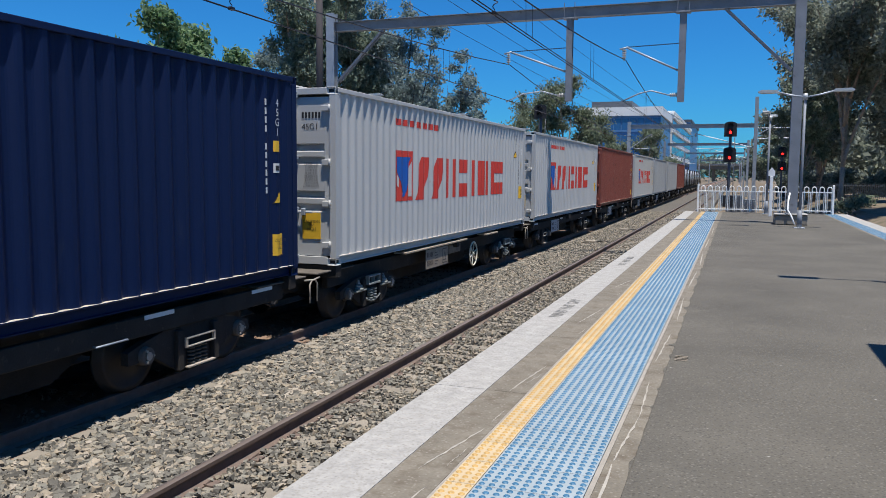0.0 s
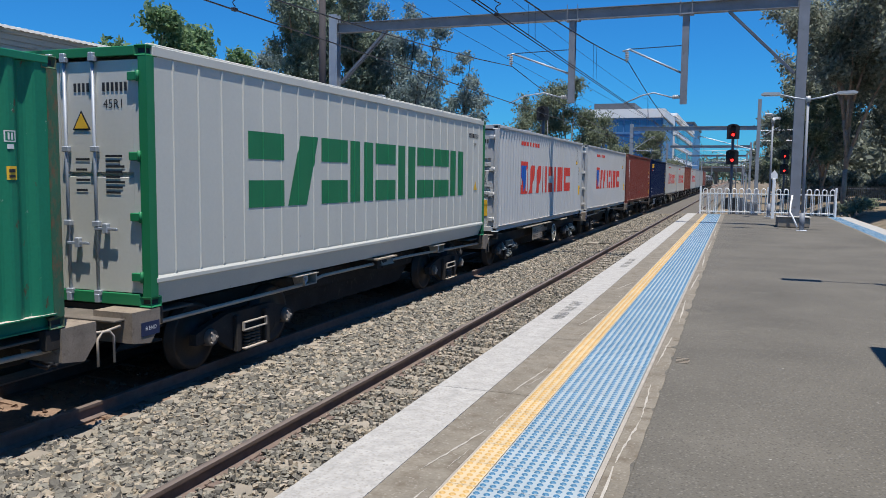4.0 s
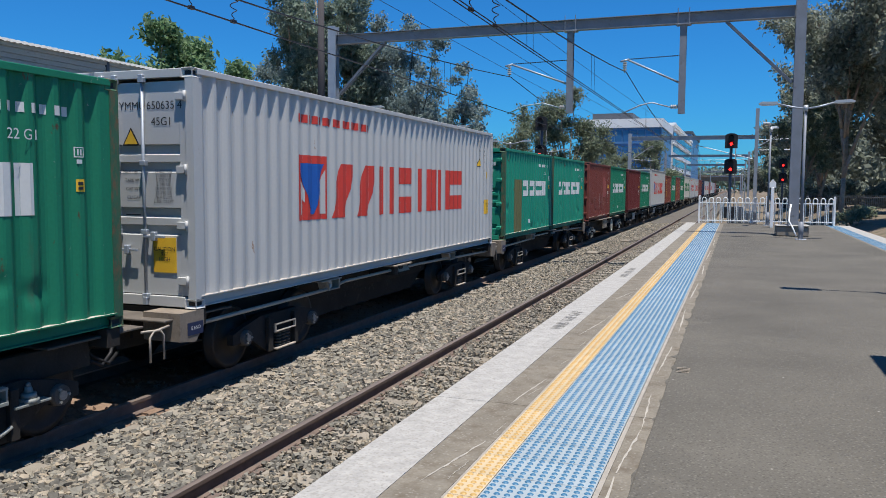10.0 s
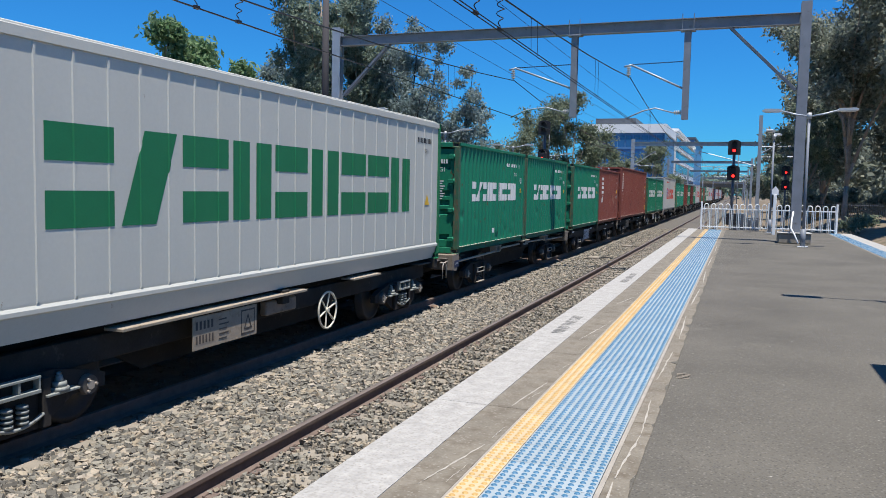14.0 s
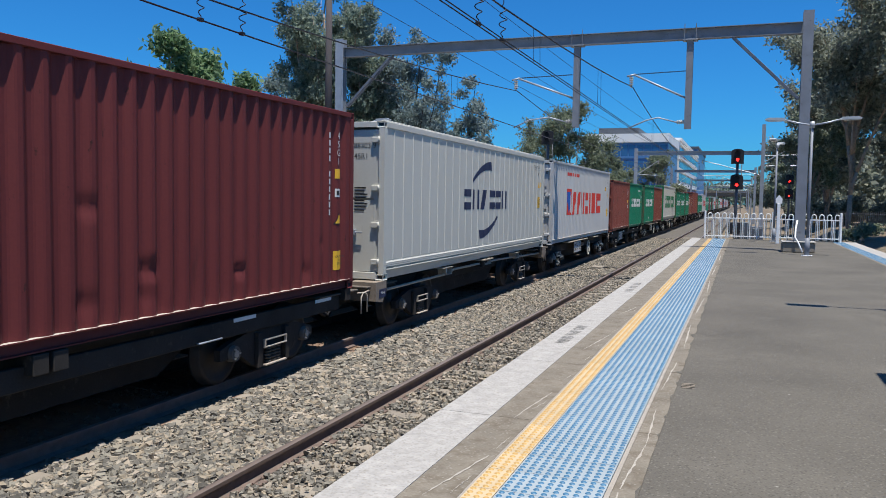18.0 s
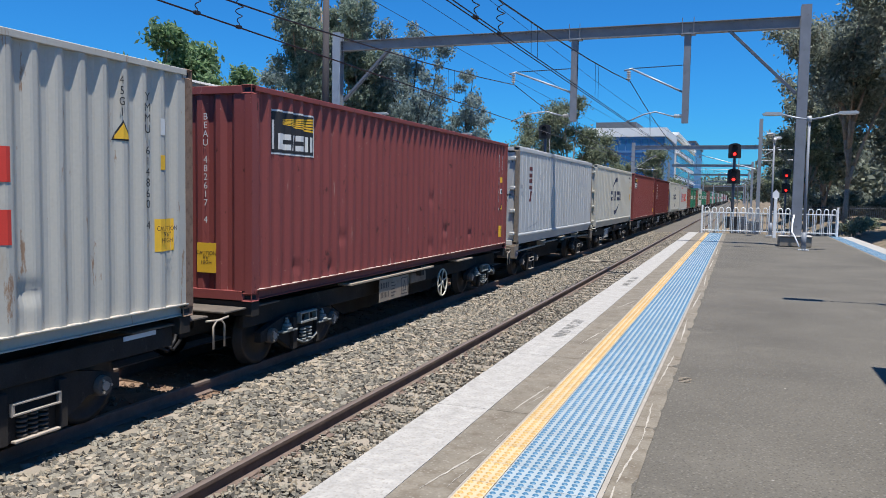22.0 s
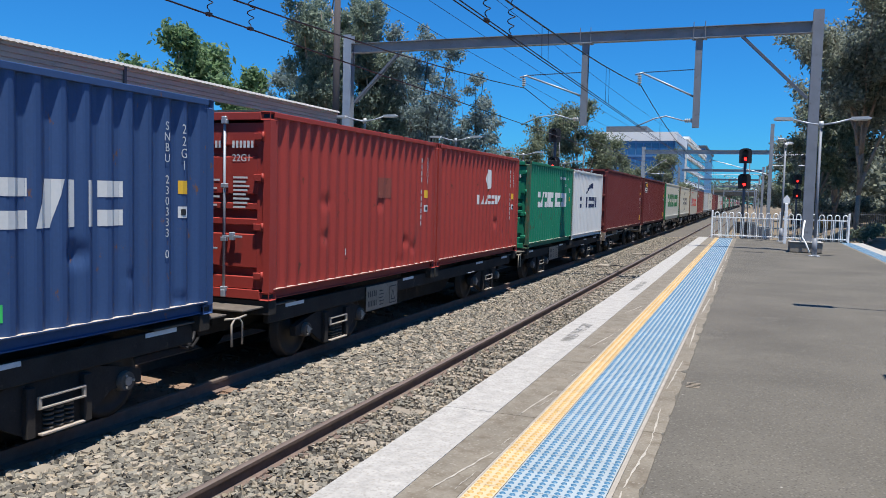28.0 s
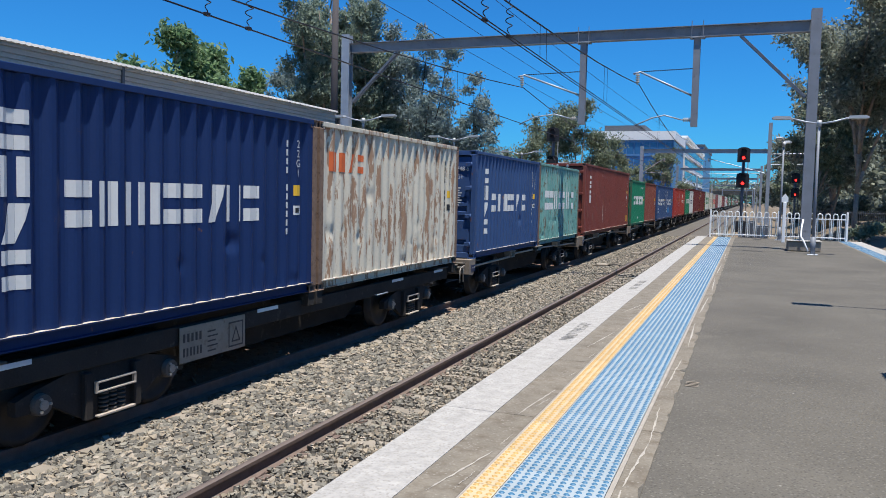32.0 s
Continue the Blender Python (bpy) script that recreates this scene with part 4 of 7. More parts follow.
def mark_arcs(a, ink="navy", u=4.4, wide=3.5, z0=1.3, z1=1.77, stroke=0.22):
    c, L, H, pts, e, X = a
    code = serial_of(c.matrix_basis.translation.y)
    if code:
        put("serial_number", words(code, 0.085, INK["black"], "x"), c, (X - 0.006, e + 11.2, 2.55 - LIFT), "painted container number")
    put("size_code", words("45R1", 0.085, INK["black"], "x"), c, (X - 0.006, e + 11.4, 2.34 - LIFT), "painted size code")
    side_marks(c, L, H, pts, e, X, [("lettering", glyphs(u, u + 0.49 * wide, z0, z1, "hul", stroke, 0.16) + glyphs(u + 0.55 * wide, u + wide, z0, z1, "hhu", stroke, 0.16), ink, "dark block shapes"),
                                    ("upper_arc", crescent(u + 1.3, 1.98, 1.5, 0.5, 1), ink, "dark curved swoosh"),
                                    ("lower_arc", [[(2 * (u + 1.95) - yy, 3.06 - z) for yy, z in q][::-1] for q in crescent(u + 1.95, 1.98, 1.5, 0.5, 1)], ink, "dark curved swoosh"),
                                    ("serial_line", row_bars(10.95, 11.7, 2.47, 2.475, 10, 0.6) if code else row_bars(10.95, 11.7, 2.5, 2.6, 10, 0.6), "black", "small row of characters"),
                                    ("warning_triangle", [[(11.4, 1.92), (11.62, 1.92), (11.51, 2.12)]], "yellow", "yellow warning triangle"),
                                    ("approval_plate", [rect(11.72, 11.82, 1.95, 2.1)], "yellow", "small yellow plate")])
    height_plate(c, L, H, pts, e, X, 11.52, 1.3, 0.28, 0.34)


def mark_column(a, u0, u1, z0, z1, n, ink, pattern="hulhu"):
    """Upright block shapes one under the other."""
    c, L, H, pts, e, X = a
    p = (z1 - z0) / n
    polys = []
    for i in range(n):
        polys += glyphs(u0, u1, z1 - (i + 1) * p + 0.14 * p, z1 - i * p, pattern[i % len(pattern)], 0.28, 0.0001)
    side_marks(c, L, H, pts, e, X, [("lettering", polys, ink, "upright column of block shapes")])


def mark_word(a, u0, u1, z0, z1, pattern, ink, stroke=0.28, label="row of block shapes"):
    c, L, H, pts, e, X = a
    side_marks(c, L, H, pts, e, X, [("lettering", glyphs(u0, u1, z0, z1, pattern, stroke, 0.16), ink, label)])


def mark_patch(a, polys, ink, name="repair_patch", label="repainted patch"):
    c, L, H, pts, e, X = a
    if ink in PAINT:
        INK[ink] = PAINT[ink]
    side_marks(c, L, H, pts, e, X, [(name, polys, ink, label)])


def scrapes(a, seed, n):
    """Long thin upright scratches down to bare metal."""
    c, L, H, pts, e, X = a
    rng = random.Random(seed)
    INK.setdefault("scratch", mat("bare_scratch", (0.42, 0.33, 0.28), 0.6, vary=0.3, scale=9, stain=(0.25, 0.12, 0.09), amount=0.5))
    polys = []
    for _ in range(n):
        u, z0, w = rng.uniform(0.6, L - 1.6), rng.uniform(0.35, 0.9), rng.uniform(0.006, 0.016)
        top = z0 + rng.uniform(0.25, 1.0)
        mid = rng.uniform(0.3, 0.7)
        polys.append([(u, z0), (u + w, z0 + 0.02), (u + w * 1.3, z0 + (top - z0) * mid), (u + w * 0.5, top), (u - w * 0.2, z0 + (top - z0) * mid)])
    side_marks(c, L, H, pts, e, X, [("scratches", polys, "scratch", "thin pale upright scratches")])
    return a


# ---- wagons ----
def ring_mesh(r, r2, material, name, spokes=6):
    bm = B()
    n = 24
    pts = [(0, r * math.cos(2 * math.pi * i / n), r * math.sin(2 * math.pi * i / n)) for i in range(n + 1)]
    tubes(bm, pts, r2, 6)
    for i in range(spokes):
        a = 2 * math.pi * i / spokes + 0.3
        tube(bm, (-0.02, 0, 0), (0, r * math.cos(a), r * math.sin(a)), r2 * 0.8, n=6)
    tube(bm, (-0.05, 0, 0), (0.02, 0, 0), 0.04, n=8)
    return mesh_of(bm, name, material)


def wheel_mesh():
    bm = B()
    prof = [(0.07, 0.0), (0.07, 0.09), (0.05, 0.1), (0.03, 0.34), (0.05, 0.36), (0.05, 0.425), (-0.05, 0.425), (-0.05, 0.45), (-0.08, 0.45), (-0.08, 0.36), (-0.03, 0.34), (-0.03, 0.1), (-0.07, 0.09), (-0.07, 0.0)]
    n = 24
    rings = [[bm.verts.new((x, r * math.cos(2 * math.pi * i / n), r * math.sin(2 * math.pi * i / n))) for i in range(n)] for x, r in prof if r > 0]
    for a, b in zip(rings, rings[1:]):
        for i in range(n):
            bm.faces.new((a[i], a[(i + 1) % n], b[(i + 1) % n], b[i])).smooth = True
    bm.faces.new(rings[0])
    bm.faces.new(rings[-1][::-1])
    return mesh_of(bm, "wheel", WHEEL)


def cone_mesh():
    """Bolted spring cone on its seat plate."""
    bm = B()
    box(bm, 0.0, 0.13, -0.2, 0.2, -0.012, 0.012, 0.004)
    for z0, z1, r0, r1 in ((0.012, 0.05, 0.1, 0.09), (0.05, 0.1, 0.075, 0.07), (0.1, 0.16, 0.045, 0.03), (0.16, 0.19, 0.025, 0.02)):
        tube(bm, (0.06, 0, z0), (0.06, 0, z1), r0, r1, n=10)
    return mesh_of(bm, "spring_cone", GREY_GREASE)


def window_mesh():
    """Open side box over a curved spring tray."""
    bm = B()
    for z0, z1 in ((0.5, 0.535), (0.64, 0.665)):
        box(bm, 0.06, 0.14, -0.24, 0.24, z0, z1, 0.004)
    for yy in (-0.235, -0.01, 0.215):
        box(bm, 0.06, 0.135, yy, yy + 0.022, 0.535, 0.64)
    tubes(bm, [(0.09, -0.3 + 0.06 * k, 0.2 + 0.008 * (k - 5) ** 2 * 0.4) for k in range(11)], 0.02, 6)
    for yy in (-0.1, 0.07):
        for k in range(4):
            tube(bm, (0.08, yy, 0.24 + k * 0.05), (0.08, yy, 0.265 + k * 0.05), 0.055, n=8)
    return mesh_of(bm, "spring_nest", GREY_GREASE)


def bogie(parent, y, cones=False):
    b = part("bogie_bolster", box(B(), -0.95, 0.95, -0.2, 0.2, 0.42, 0.62, 0.01), UNDER, parent, "", (0, y, 0))
    wm = cached("wheel", wheel_mesh)
    for s in (1, -1):
        def frame_mesh():
            bm = B()
            prism(bm, [(-1.15, 0.36), (-1.15, 0.5), (-0.95, 0.56), (-0.5, 0.66), (0.5, 0.66), (0.95, 0.56), (1.15, 0.5), (1.15, 0.36), (0.72, 0.36), (0.45, 0.2), (0.3, 0.13), (-0.3, 0.13), (-0.45, 0.2), (-0.72, 0.36)], "x", -0.07, 0.03)
            for yy in (-0.34, 0.34):
                box(bm, 0.03, 0.1, yy - 0.05, yy + 0.05, 0.14, 0.62, 0.01)
            return mesh_of(bm, "side_frame", UNDER)
        put("side_frame", cached("bframe", frame_mesh), b, pose(s * 1.0, 0, 0, 0, 0, 0 if s > 0 else 180))
        def window():
            bm = B()
            for z0, z1 in ((0.5, 0.52), (0.4, 0.42)):
                box(bm, 0.1, 0.135, -0.27, 0.27, z0, z1, 0.004)
            for yy in (-0.27, 0.26):
                box(bm, 0.1, 0.13, yy - 0.012, yy + 0.02, 0.4, 0.52)
            box(bm, 0.08, 0.14, -0.26, 0.26, 0.15, 0.172, 0.004)
            for yy in (-0.12, 0.0, 0.12):
                for k in range(5):
                    tube(bm, (0.06, yy, 0.18 + k * 0.045), (0.06, yy, 0.2 + k * 0.045), 0.05, n=8)
            # Outer frame faces set paler, where they catch light.
            for f in bm.faces:
                if f.calc_center_median().x > 0.099 and not 0.178 < f.calc_center_median().z < 0.395:
                    f.material_index = 1
            return mesh_of(bm, "spring_nest", DECK, ROD)
        if cones:
            turn = pose(s * 1.0, 0, 0, 0, 0, 0 if s > 0 else 180)
            put("spring_nest", cached("open_nest", window_mesh), b, turn, "grey greasy side box over coil springs")
            for yy in (-0.52, 0.52):
                put("spring_cone", cached("cone", cone_mesh), b, turn @ Matrix.Translation((0.0, yy, 0.44)), "grey bolted spring cone on a plate")
        else:
            put("spring_nest", cached("nest", window), b, pose(s * 1.0, 0, 0, 0, 0, 0 if s > 0 else 180), "grimy coil springs in a frame")
        def cap():
            bm = B()
            tube(bm, (-0.04, 0, 0), (0.07, 0, 0), 0.115, 0.1, n=14)
            tube(bm, (0.07, 0, 0), (0.085, 0, 0), 0.05, n=8)
            for i in range(3):
                a = i * 2.094
                tube(bm, (0.07, 0.07 * math.cos(a), 0.07 * math.sin(a)), (0.09, 0.07 * math.cos(a), 0.07 * math.sin(a)), 0.016, n=6)
            # Hub and bolts coloured paler, as if catching light.
            for f in bm.faces:
                if f.calc_center_median().x > 0.072:
                    f.material_index = 1
            return mesh_of(bm, "axle_cap", DECK, ROD)
        for yy in (-0.89, 0.89):
            put("axle_cap", cached("cap", cap), b, pose(s * 1.02, yy, 0.425, 0, 0, 0 if s > 0 else 180), "round bolted bearing cap")
            put("wheel", wm, b, pose(s * 0.76, yy, 0.425, 0, 0, 0 if s > 0 else 180), "steel wheel with a worn tread")
    for yy in (-0.89, 0.89):
        part("axle", tube(B(), (-0.9, yy, 0.425), (0.9, yy, 0.425), 0.07, n=10), UNDER, b)


INK["faint"] = mat("faded_black_marking", (0.07, 0.058, 0.048), 0.7, vary=0.3, scale=9)


def plate(w, u, z0, z1, u1, ink, dirty, out=1.1):
    y0, y1 = u - 6.096, u1 - 6.096
    pl = part("sign_plate", box(B(), out, out + 0.015, y0, y1, z0, z1, 0.003), dirty, w, "wagon data plate")
    polys = row_bars(0.05, 0.42, 0.24, 0.34, 5, 0.55) + row_bars(0.05, 0.42, 0.07, 0.17, 6, 0.55) + [rect(0.5, 0.66 + 0.04 * (i % 2), 0.06 + i * 0.06, 0.078 + i * 0.06) for i in range(5)]
    slab_part("plate_print", polys, INK["faint"], pl, (out + 0.017, y0, z0), None, "rows of black characters", 0.001)["kind"] = "stuff"
    L = u1 - u
    a, b = L - 0.36, L - 0.05
    polys = [rect(a, a + 0.02, 0.04, 0.36), rect(b - 0.02, b, 0.04, 0.36), rect(a + 0.02, b - 0.02, 0.04, 0.06), rect(a + 0.02, b - 0.02, 0.34, 0.36), [(a + 0.06, 0.1), (a + 0.085, 0.1), ((a + b) / 2, 0.26), ((a + b) / 2, 0.31)], [(b - 0.085, 0.1), (b - 0.06, 0.1), ((a + b) / 2, 0.31), ((a + b) / 2, 0.26)], rect(a + 0.085, b - 0.085, 0.1, 0.12)]
    slab_part("triangle_sign", polys, INK["faint"], pl, (out + 0.017, y0, z0), None, "boxed triangle mark", 0.001)


DECK = mat("worn_deck_steel", (0.1, 0.085, 0.07), 0.8, vary=0.3, scale=5, fine=60, stain=(0.2, 0.16, 0.12), amount=0.3)
ROD = mat("worn_rod_and_highlight", (0.36, 0.31, 0.25), 0.7, metal=0.0, vary=0.2, scale=6, fine=60, stain=(0.1, 0.08, 0.06), amount=0.3)
GREY_GREASE = mat("grey_greasy_steel", (0.27, 0.28, 0.25), 0.65, metal=0.2, vary=0.25, scale=6, fine=60, stain=(0.08, 0.07, 0.06), amount=0.4)
SIGN_WHITE = mat("sign_white", (0.5, 0.49, 0.47), 0.6, vary=0.15, scale=5, fine=60, stain=(0.25, 0.22, 0.18), amount=0.3)
SIGN_TAN = mat("sign_tan", (0.31, 0.255, 0.19), 0.7, vary=0.2, scale=5, fine=60, stain=(0.2, 0.14, 0.08), amount=0.4)


def wagon(y, kind, sign="white"):
    lab = {"A": "black skeletal container wagon with a data plate and white reflectors", "B": "black skeletal container wagon with side rods and beige support pads", "C": "black skeletal container wagon with a pale spoked handbrake wheel"}[kind]
    w = thing("container_flat_wagon", lab, "rail wagon", (TRACK_X["train"], y, RAIL_Z["train"]), group="wagons of the freight train")
    MOVERS.append((w, y))
    U = lambda u: u - 6.096
    part("spine", box(B(), -0.34, 0.34, U(-0.35), U(12.54), 0.5, 0.86, 0.01), UNDER, w)
    near_bogie, far_bogie = (1.65, 10.6) if kind == "C" else (2.15, 10.04)
    bogie(w, U(near_bogie), kind == "C")
    bogie(w, U(far_bogie), kind == "C")
    for u in (0.12, 5.98, 6.21, 12.07) if kind != "C" else (0.12, 6.1, 12.07):
        part("cross_bearer", box(B(), -1.2, 1.2, U(u) - 0.09, U(u) + 0.09, 0.8, 0.997, 0.008), UNDER, w)
    for u0, u1 in ((-0.45, 0.85), (11.3, 12.6)):
        part("end_deck", box(B(), -1.12, 1.12, U(u0), U(u1), 0.9, 0.925, 0.006), DECK, w, "grimy steel end platform")
    # Black plates added to hide the lit far side and keep the underside dark.
    shade_profile = [(U(-0.3), 0.9), (U(-0.3), 0.66), (U(3.2), 0.62), (U(3.9), 0.26), (U(8.3), 0.26), (U(9.0), 0.62), (U(12.5), 0.66), (U(12.5), 0.9)]
    for s in (1, -1):
        part("belly_plate", prism(B(), shade_profile, "x", s * 0.52 - 0.02, s * 0.52 + 0.02), UNDER, w)
        if kind == "A":
            sill = part("side_sill", box(B(), s * 1.04 - 0.04, s * 1.04 + 0.04, U(0.2), U(12.0), 0.66, 0.89, 0.01), UNDER, w)
        elif kind == "C":
            part("side_sill", box(B(), s * 0.9 - 0.05, s * 0.9 + 0.05, U(0.2), U(12.0), 0.6, 0.88, 0.01), UNDER, w)
        else:
            part("side_sill", box(B(), s * 0.62 - 0.05, s * 0.62 + 0.05, U(0.2), U(12.0), 0.6, 0.88, 0.01), UNDER, w)
    if kind == "A":
        for u in (0.63, 4.75, 9.1, 11.2):
            part("reflector", box(B(), 1.083, 1.09, U(u), U(u + 0.5), 0.84, 0.89), INK["white"], w, "white reflector strip")
        part("grab_iron", tubes(B(), [(1.12, U(8.3), 0.7), (1.16, U(8.3), 0.7), (1.16, U(8.75), 0.7), (1.12, U(8.75), 0.7)], 0.012), GALV, w)
        plate(w, 3.15, 0.45, 0.87, 4.43, "black", SIGN_WHITE if sign == "white" else SIGN_TAN)
    if kind == "C":
        for u0, u1 in ((2.82, 6.6), (8.15, 9.2)):
            part("lashing_rail", box(B(), 1.0, 1.255, U(u0), U(u1), 0.925, 0.96, 0.005), SIGN_TAN, w, "rust-brown ledge")
        plate(w, 4.0, 0.5, 0.9, 5.33, "black", SIGN_WHITE if sign == "white" else SIGN_TAN, 1.2)
        put("handbrake_wheel", cached("hand", lambda: ring_mesh(0.29, 0.018, mat("pale_cream_paint", (0.55, 0.52, 0.42), 0.6, vary=0.15), "handbrake_wheel")), w, (1.13, U(7.45), 0.52), "pale spoked handbrake wheel")
        part("brake_bracket", box(B(), 0.9, 1.1, U(7.4), U(7.5), 0.5, 0.62, 0.01), UNDER, w)
        part("equipment_box", box(B(), 0.98, 1.1, U(5.75), U(6.55), 0.66, 0.86, 0.02), GRIME, w)
    if kind == "B":
        for path in ([(0.2, 0.8), (3.42, 0.825)], [(3.76, 0.86), (4.04, 0.89), (7.4, 0.885), (9.08, 0.855)], [(9.44, 0.84), (9.7, 0.83), (12.1, 0.79)]):
            part("side_rod", tubes(B(), [(1.115, U(a), b) for a, b in path], 0.027, 8), ROD, w, "long flat grey side rod")
        for u in (3.5, 9.18):
            bm = B()
            box(bm, 0.95, 1.2, U(u) - 0.4, U(u) + 0.26, 0.972, 0.986, 0.003)
            box(bm, 0.98, 1.17, U(u) - 0.1, U(u) + 0.26, 0.81, 0.828, 0.003)
            box(bm, 0.98, 1.17, U(u) + 0.235, U(u) + 0.26, 0.828, 0.972, 0.003)
            prism(bm, [(U(u) - 0.1, 0.828), (U(u) - 0.08, 0.828), (U(u) - 0.14, 0.972), (U(u) - 0.17, 0.972)], "x", 0.98, 1.17)
            bracket = part("twistlock_bracket", bm, ROD, w, "open steel twistlock bracket")
            bm = B()
            tubes(bm, [(1.1, U(u) + 0.06 * math.cos(i * math.pi / 7), 0.895 + 0.05 * math.sin(i * math.pi / 7)) for i in range(15)], 0.026, 6)
            part("twistlock_lug", bm, SIGN_WHITE, bracket, "round pale twistlock lug")
        bm = B()
        prism(bm, [(0.85, 0.84), (1.22, 0.84), (1.15, 0.962), (0.85, 0.962)], "y", U(6.02), U(6.6))
        pad = part("support_pad", bm, DECK, w, "tan mid support pad")
        part("top_plate", box(B(), 0.8, 1.25, U(5.8), U(6.66), 0.963, 0.992, 0.004), SIGN_TAN, pad, "tan wooden top plate")
        part("pad_face", prism(B(), [(1.222, 0.848), (1.226, 0.848), (1.162, 0.956), (1.158, 0.956)], "y", U(6.06), U(6.56)), SIGN_TAN, pad, "tan worn face plate")
        for u, sgn in ((-0.12, 1), (12.32, -1)):
            bm = B()
            prism(bm, [(U(u) - 0.18, 0.66), (U(u) + 0.1, 0.62), (U(u) + 0.26, 0.8), (U(u) + 0.26, 0.99), (U(u) - 0.18, 0.99)], "x", 0.7, 1.22)
            pad = part("end_casting", bm, GRIME, w, "beige cast end bracket")
            if sgn > 0:
                part("end_sign", box(B(), 1.2215, 1.2245, U(u) - 0.05, U(u) + 0.24, 0.71, 0.86), INK["navy"], pad, "small dark sign")
                put("end_text", words("B END", 0.045, INK["white"], "x"), pad, (1.2275, U(u) + 0.1, 0.79))
    # coupler, hoses and steps
    for u, d in ((-0.35, -1), (12.54, 1)):
        bm = B()
        box(bm, -0.09, 0.09, min(U(u), U(u) + d * 0.5), max(U(u), U(u) + d * 0.5), 0.6, 0.78, 0.02)
        box(bm, -0.16, 0.16, min(U(u) + d * 0.28, U(u) + d * 0.56), max(U(u) + d * 0.28, U(u) + d * 0.56), 0.56, 0.84, 0.04)
        part("coupler", bm, WHEEL, w, "rusty knuckle coupler")
        bm = B()
        pts = [(0.3, U(u), 0.62), (0.36, U(u) + d * 0.12, 0.5), (0.4, U(u) + d * 0.3, 0.4), (0.36, U(u) + d * 0.5, 0.5)]
        tubes(bm, pts, 0.022, 6)
        part("brake_hose", bm, BLACK, w)
        bm = B()
        tubes(bm, [(1.12, U(u) + d * 0.02, 0.86), (1.14, U(u) + d * 0.3, 0.84), (1.14, U(u) + d * 0.36, 0.78), (1.14, U(u) + d * 0.36, 0.5)], 0.014, 6)
        part("step_iron", bm, ROD, w, "bent steel handrail")
    return w

# ---- the load, wagon by wagon from the front of the train ----
def slot(k, part_of="whole"):
    near = NEAR_END - PITCH * k
    return {"whole": near + 6.096, "rear": near + 3.029, "front": near + 6.134 + 3.029}[part_of]


GREEN_TRIM = INK["green"]


def emblem_box(k, rusty=False, end="door", dents=0):
    a = container(slot(k), 40, "chalk" if rusty else "pearl", "pale grey corrugated container with red lettering" + (" and rusty corner posts" if rusty else ""), end, 1, trim=RUSTY if rusty else None, dents=dents)
    mark_emblem(a)


def green(k, where, u0=1.0, dents=3, paint="green"):
    a = container(slot(k, where), 20, paint, "dented green corrugated container with worn white block lettering", "door", 2, dents=dents)
    mark_green20(a, u0)
    return a


def brown20(k, where, paint="brown", label="scuffed brown-red corrugated twenty-foot container", dents=4):
    a = container(slot(k, where), 20, paint, label, "door", 2, dents=dents)
    side_code(*a, "white", 0.56)
    return a


def red40(k, kind="plain", paint="maroon", end="door", dents=5):
    lab = {"plain": "dark red corrugated forty-foot container with dents", "upright": "dark red corrugated container with white upright block lettering", "sign": "dark red corrugated container with a small black and yellow sign", "column": "rust-brown corrugated container with white upright block lettering"}[kind]
    a = container(slot(k), 40, paint, lab, end, 2, dents=dents)
    side_code(*a, "white")
    if kind == "upright":
        mark_column(a, 1.0, 1.45, 1.3, 2.45, 3, "white", "hhl")
    if kind == "column":
        mark_column(a, 0.5, 0.84, 1.05, 2.56, 6, "white", "hhihuu")
    if kind == "sign":
        mark_patch(a, [rect(0.51, 1.71, 2.03, 2.64)], "white", "sign_border", "thin white sign border")
        mark_patch(a, [rect(0.535, 1.685, 2.055, 2.615)], "black", "sign_panel", "black sign panel")
        mark_patch(a, [[(0.76, 2.46 + 0.012 * i), (1.66, 2.38 + 0.046 * i), (1.66, 2.41 + 0.046 * i), (0.76, 2.468 + 0.012 * i)] for i in range(5)], "yellow", "sign_rays", "fan of yellow rays")
        mark_patch(a, glyphs(0.66, 1.66, 2.1, 2.32, "bhlhuu", 0.3, 0.16) + [rect(0.56, 0.61, 2.1, 2.5)], "white", "sign_words", "white block shapes")
    return a


def reefer_green(k):
    a = container(slot(k), 40, "reefer", "white insulated container with huge green block lettering", "door", 3, True, trim=GREEN_TRIM)
    mark_reefer_green(a)


def arcs(k, paint="ivory"):
    a = container(slot(k), 40, paint, ("ivory" if paint == "ivory" else "white") + " insulated container with dark lettering and curved swooshes", "door", 3, True, trim=RUSTY if k == 28 else None)
    if k == 28:
        mark_arcs(a, "navy", 3.8, 4.6, 1.24, 1.87, 0.3)
    else:
        mark_arcs(a, "navy")
    if k == 21:
        c, L, H, pts, e, X = a
        for z in (0.19, 0.25, 0.31):
            part("skirt_rib", box(B(), X - 0.02, X + 0.006, -L / 2 + 0.12, L / 2 - 0.12, z - 0.012, z + 0.012, 0.005), PAINT[paint], c)


def dusty_box(k, where, paint="blue"):
    a = container(slot(k, where), 20, paint, ("deep " if paint == "deep" else "dusty ") + "blue corrugated container with white block lettering", "door", 2, dents=2)
    mark_word(a, 1.45, 4.62, 1.15, 1.6, "hiuuhhluh", "white", 0.24, "row of white block shapes")
    mark_column(a, 0.72, 1.02, 0.56, 2.2, 4, "white", "hulh")
    side_code(*a, "white", 0.56)
    return a


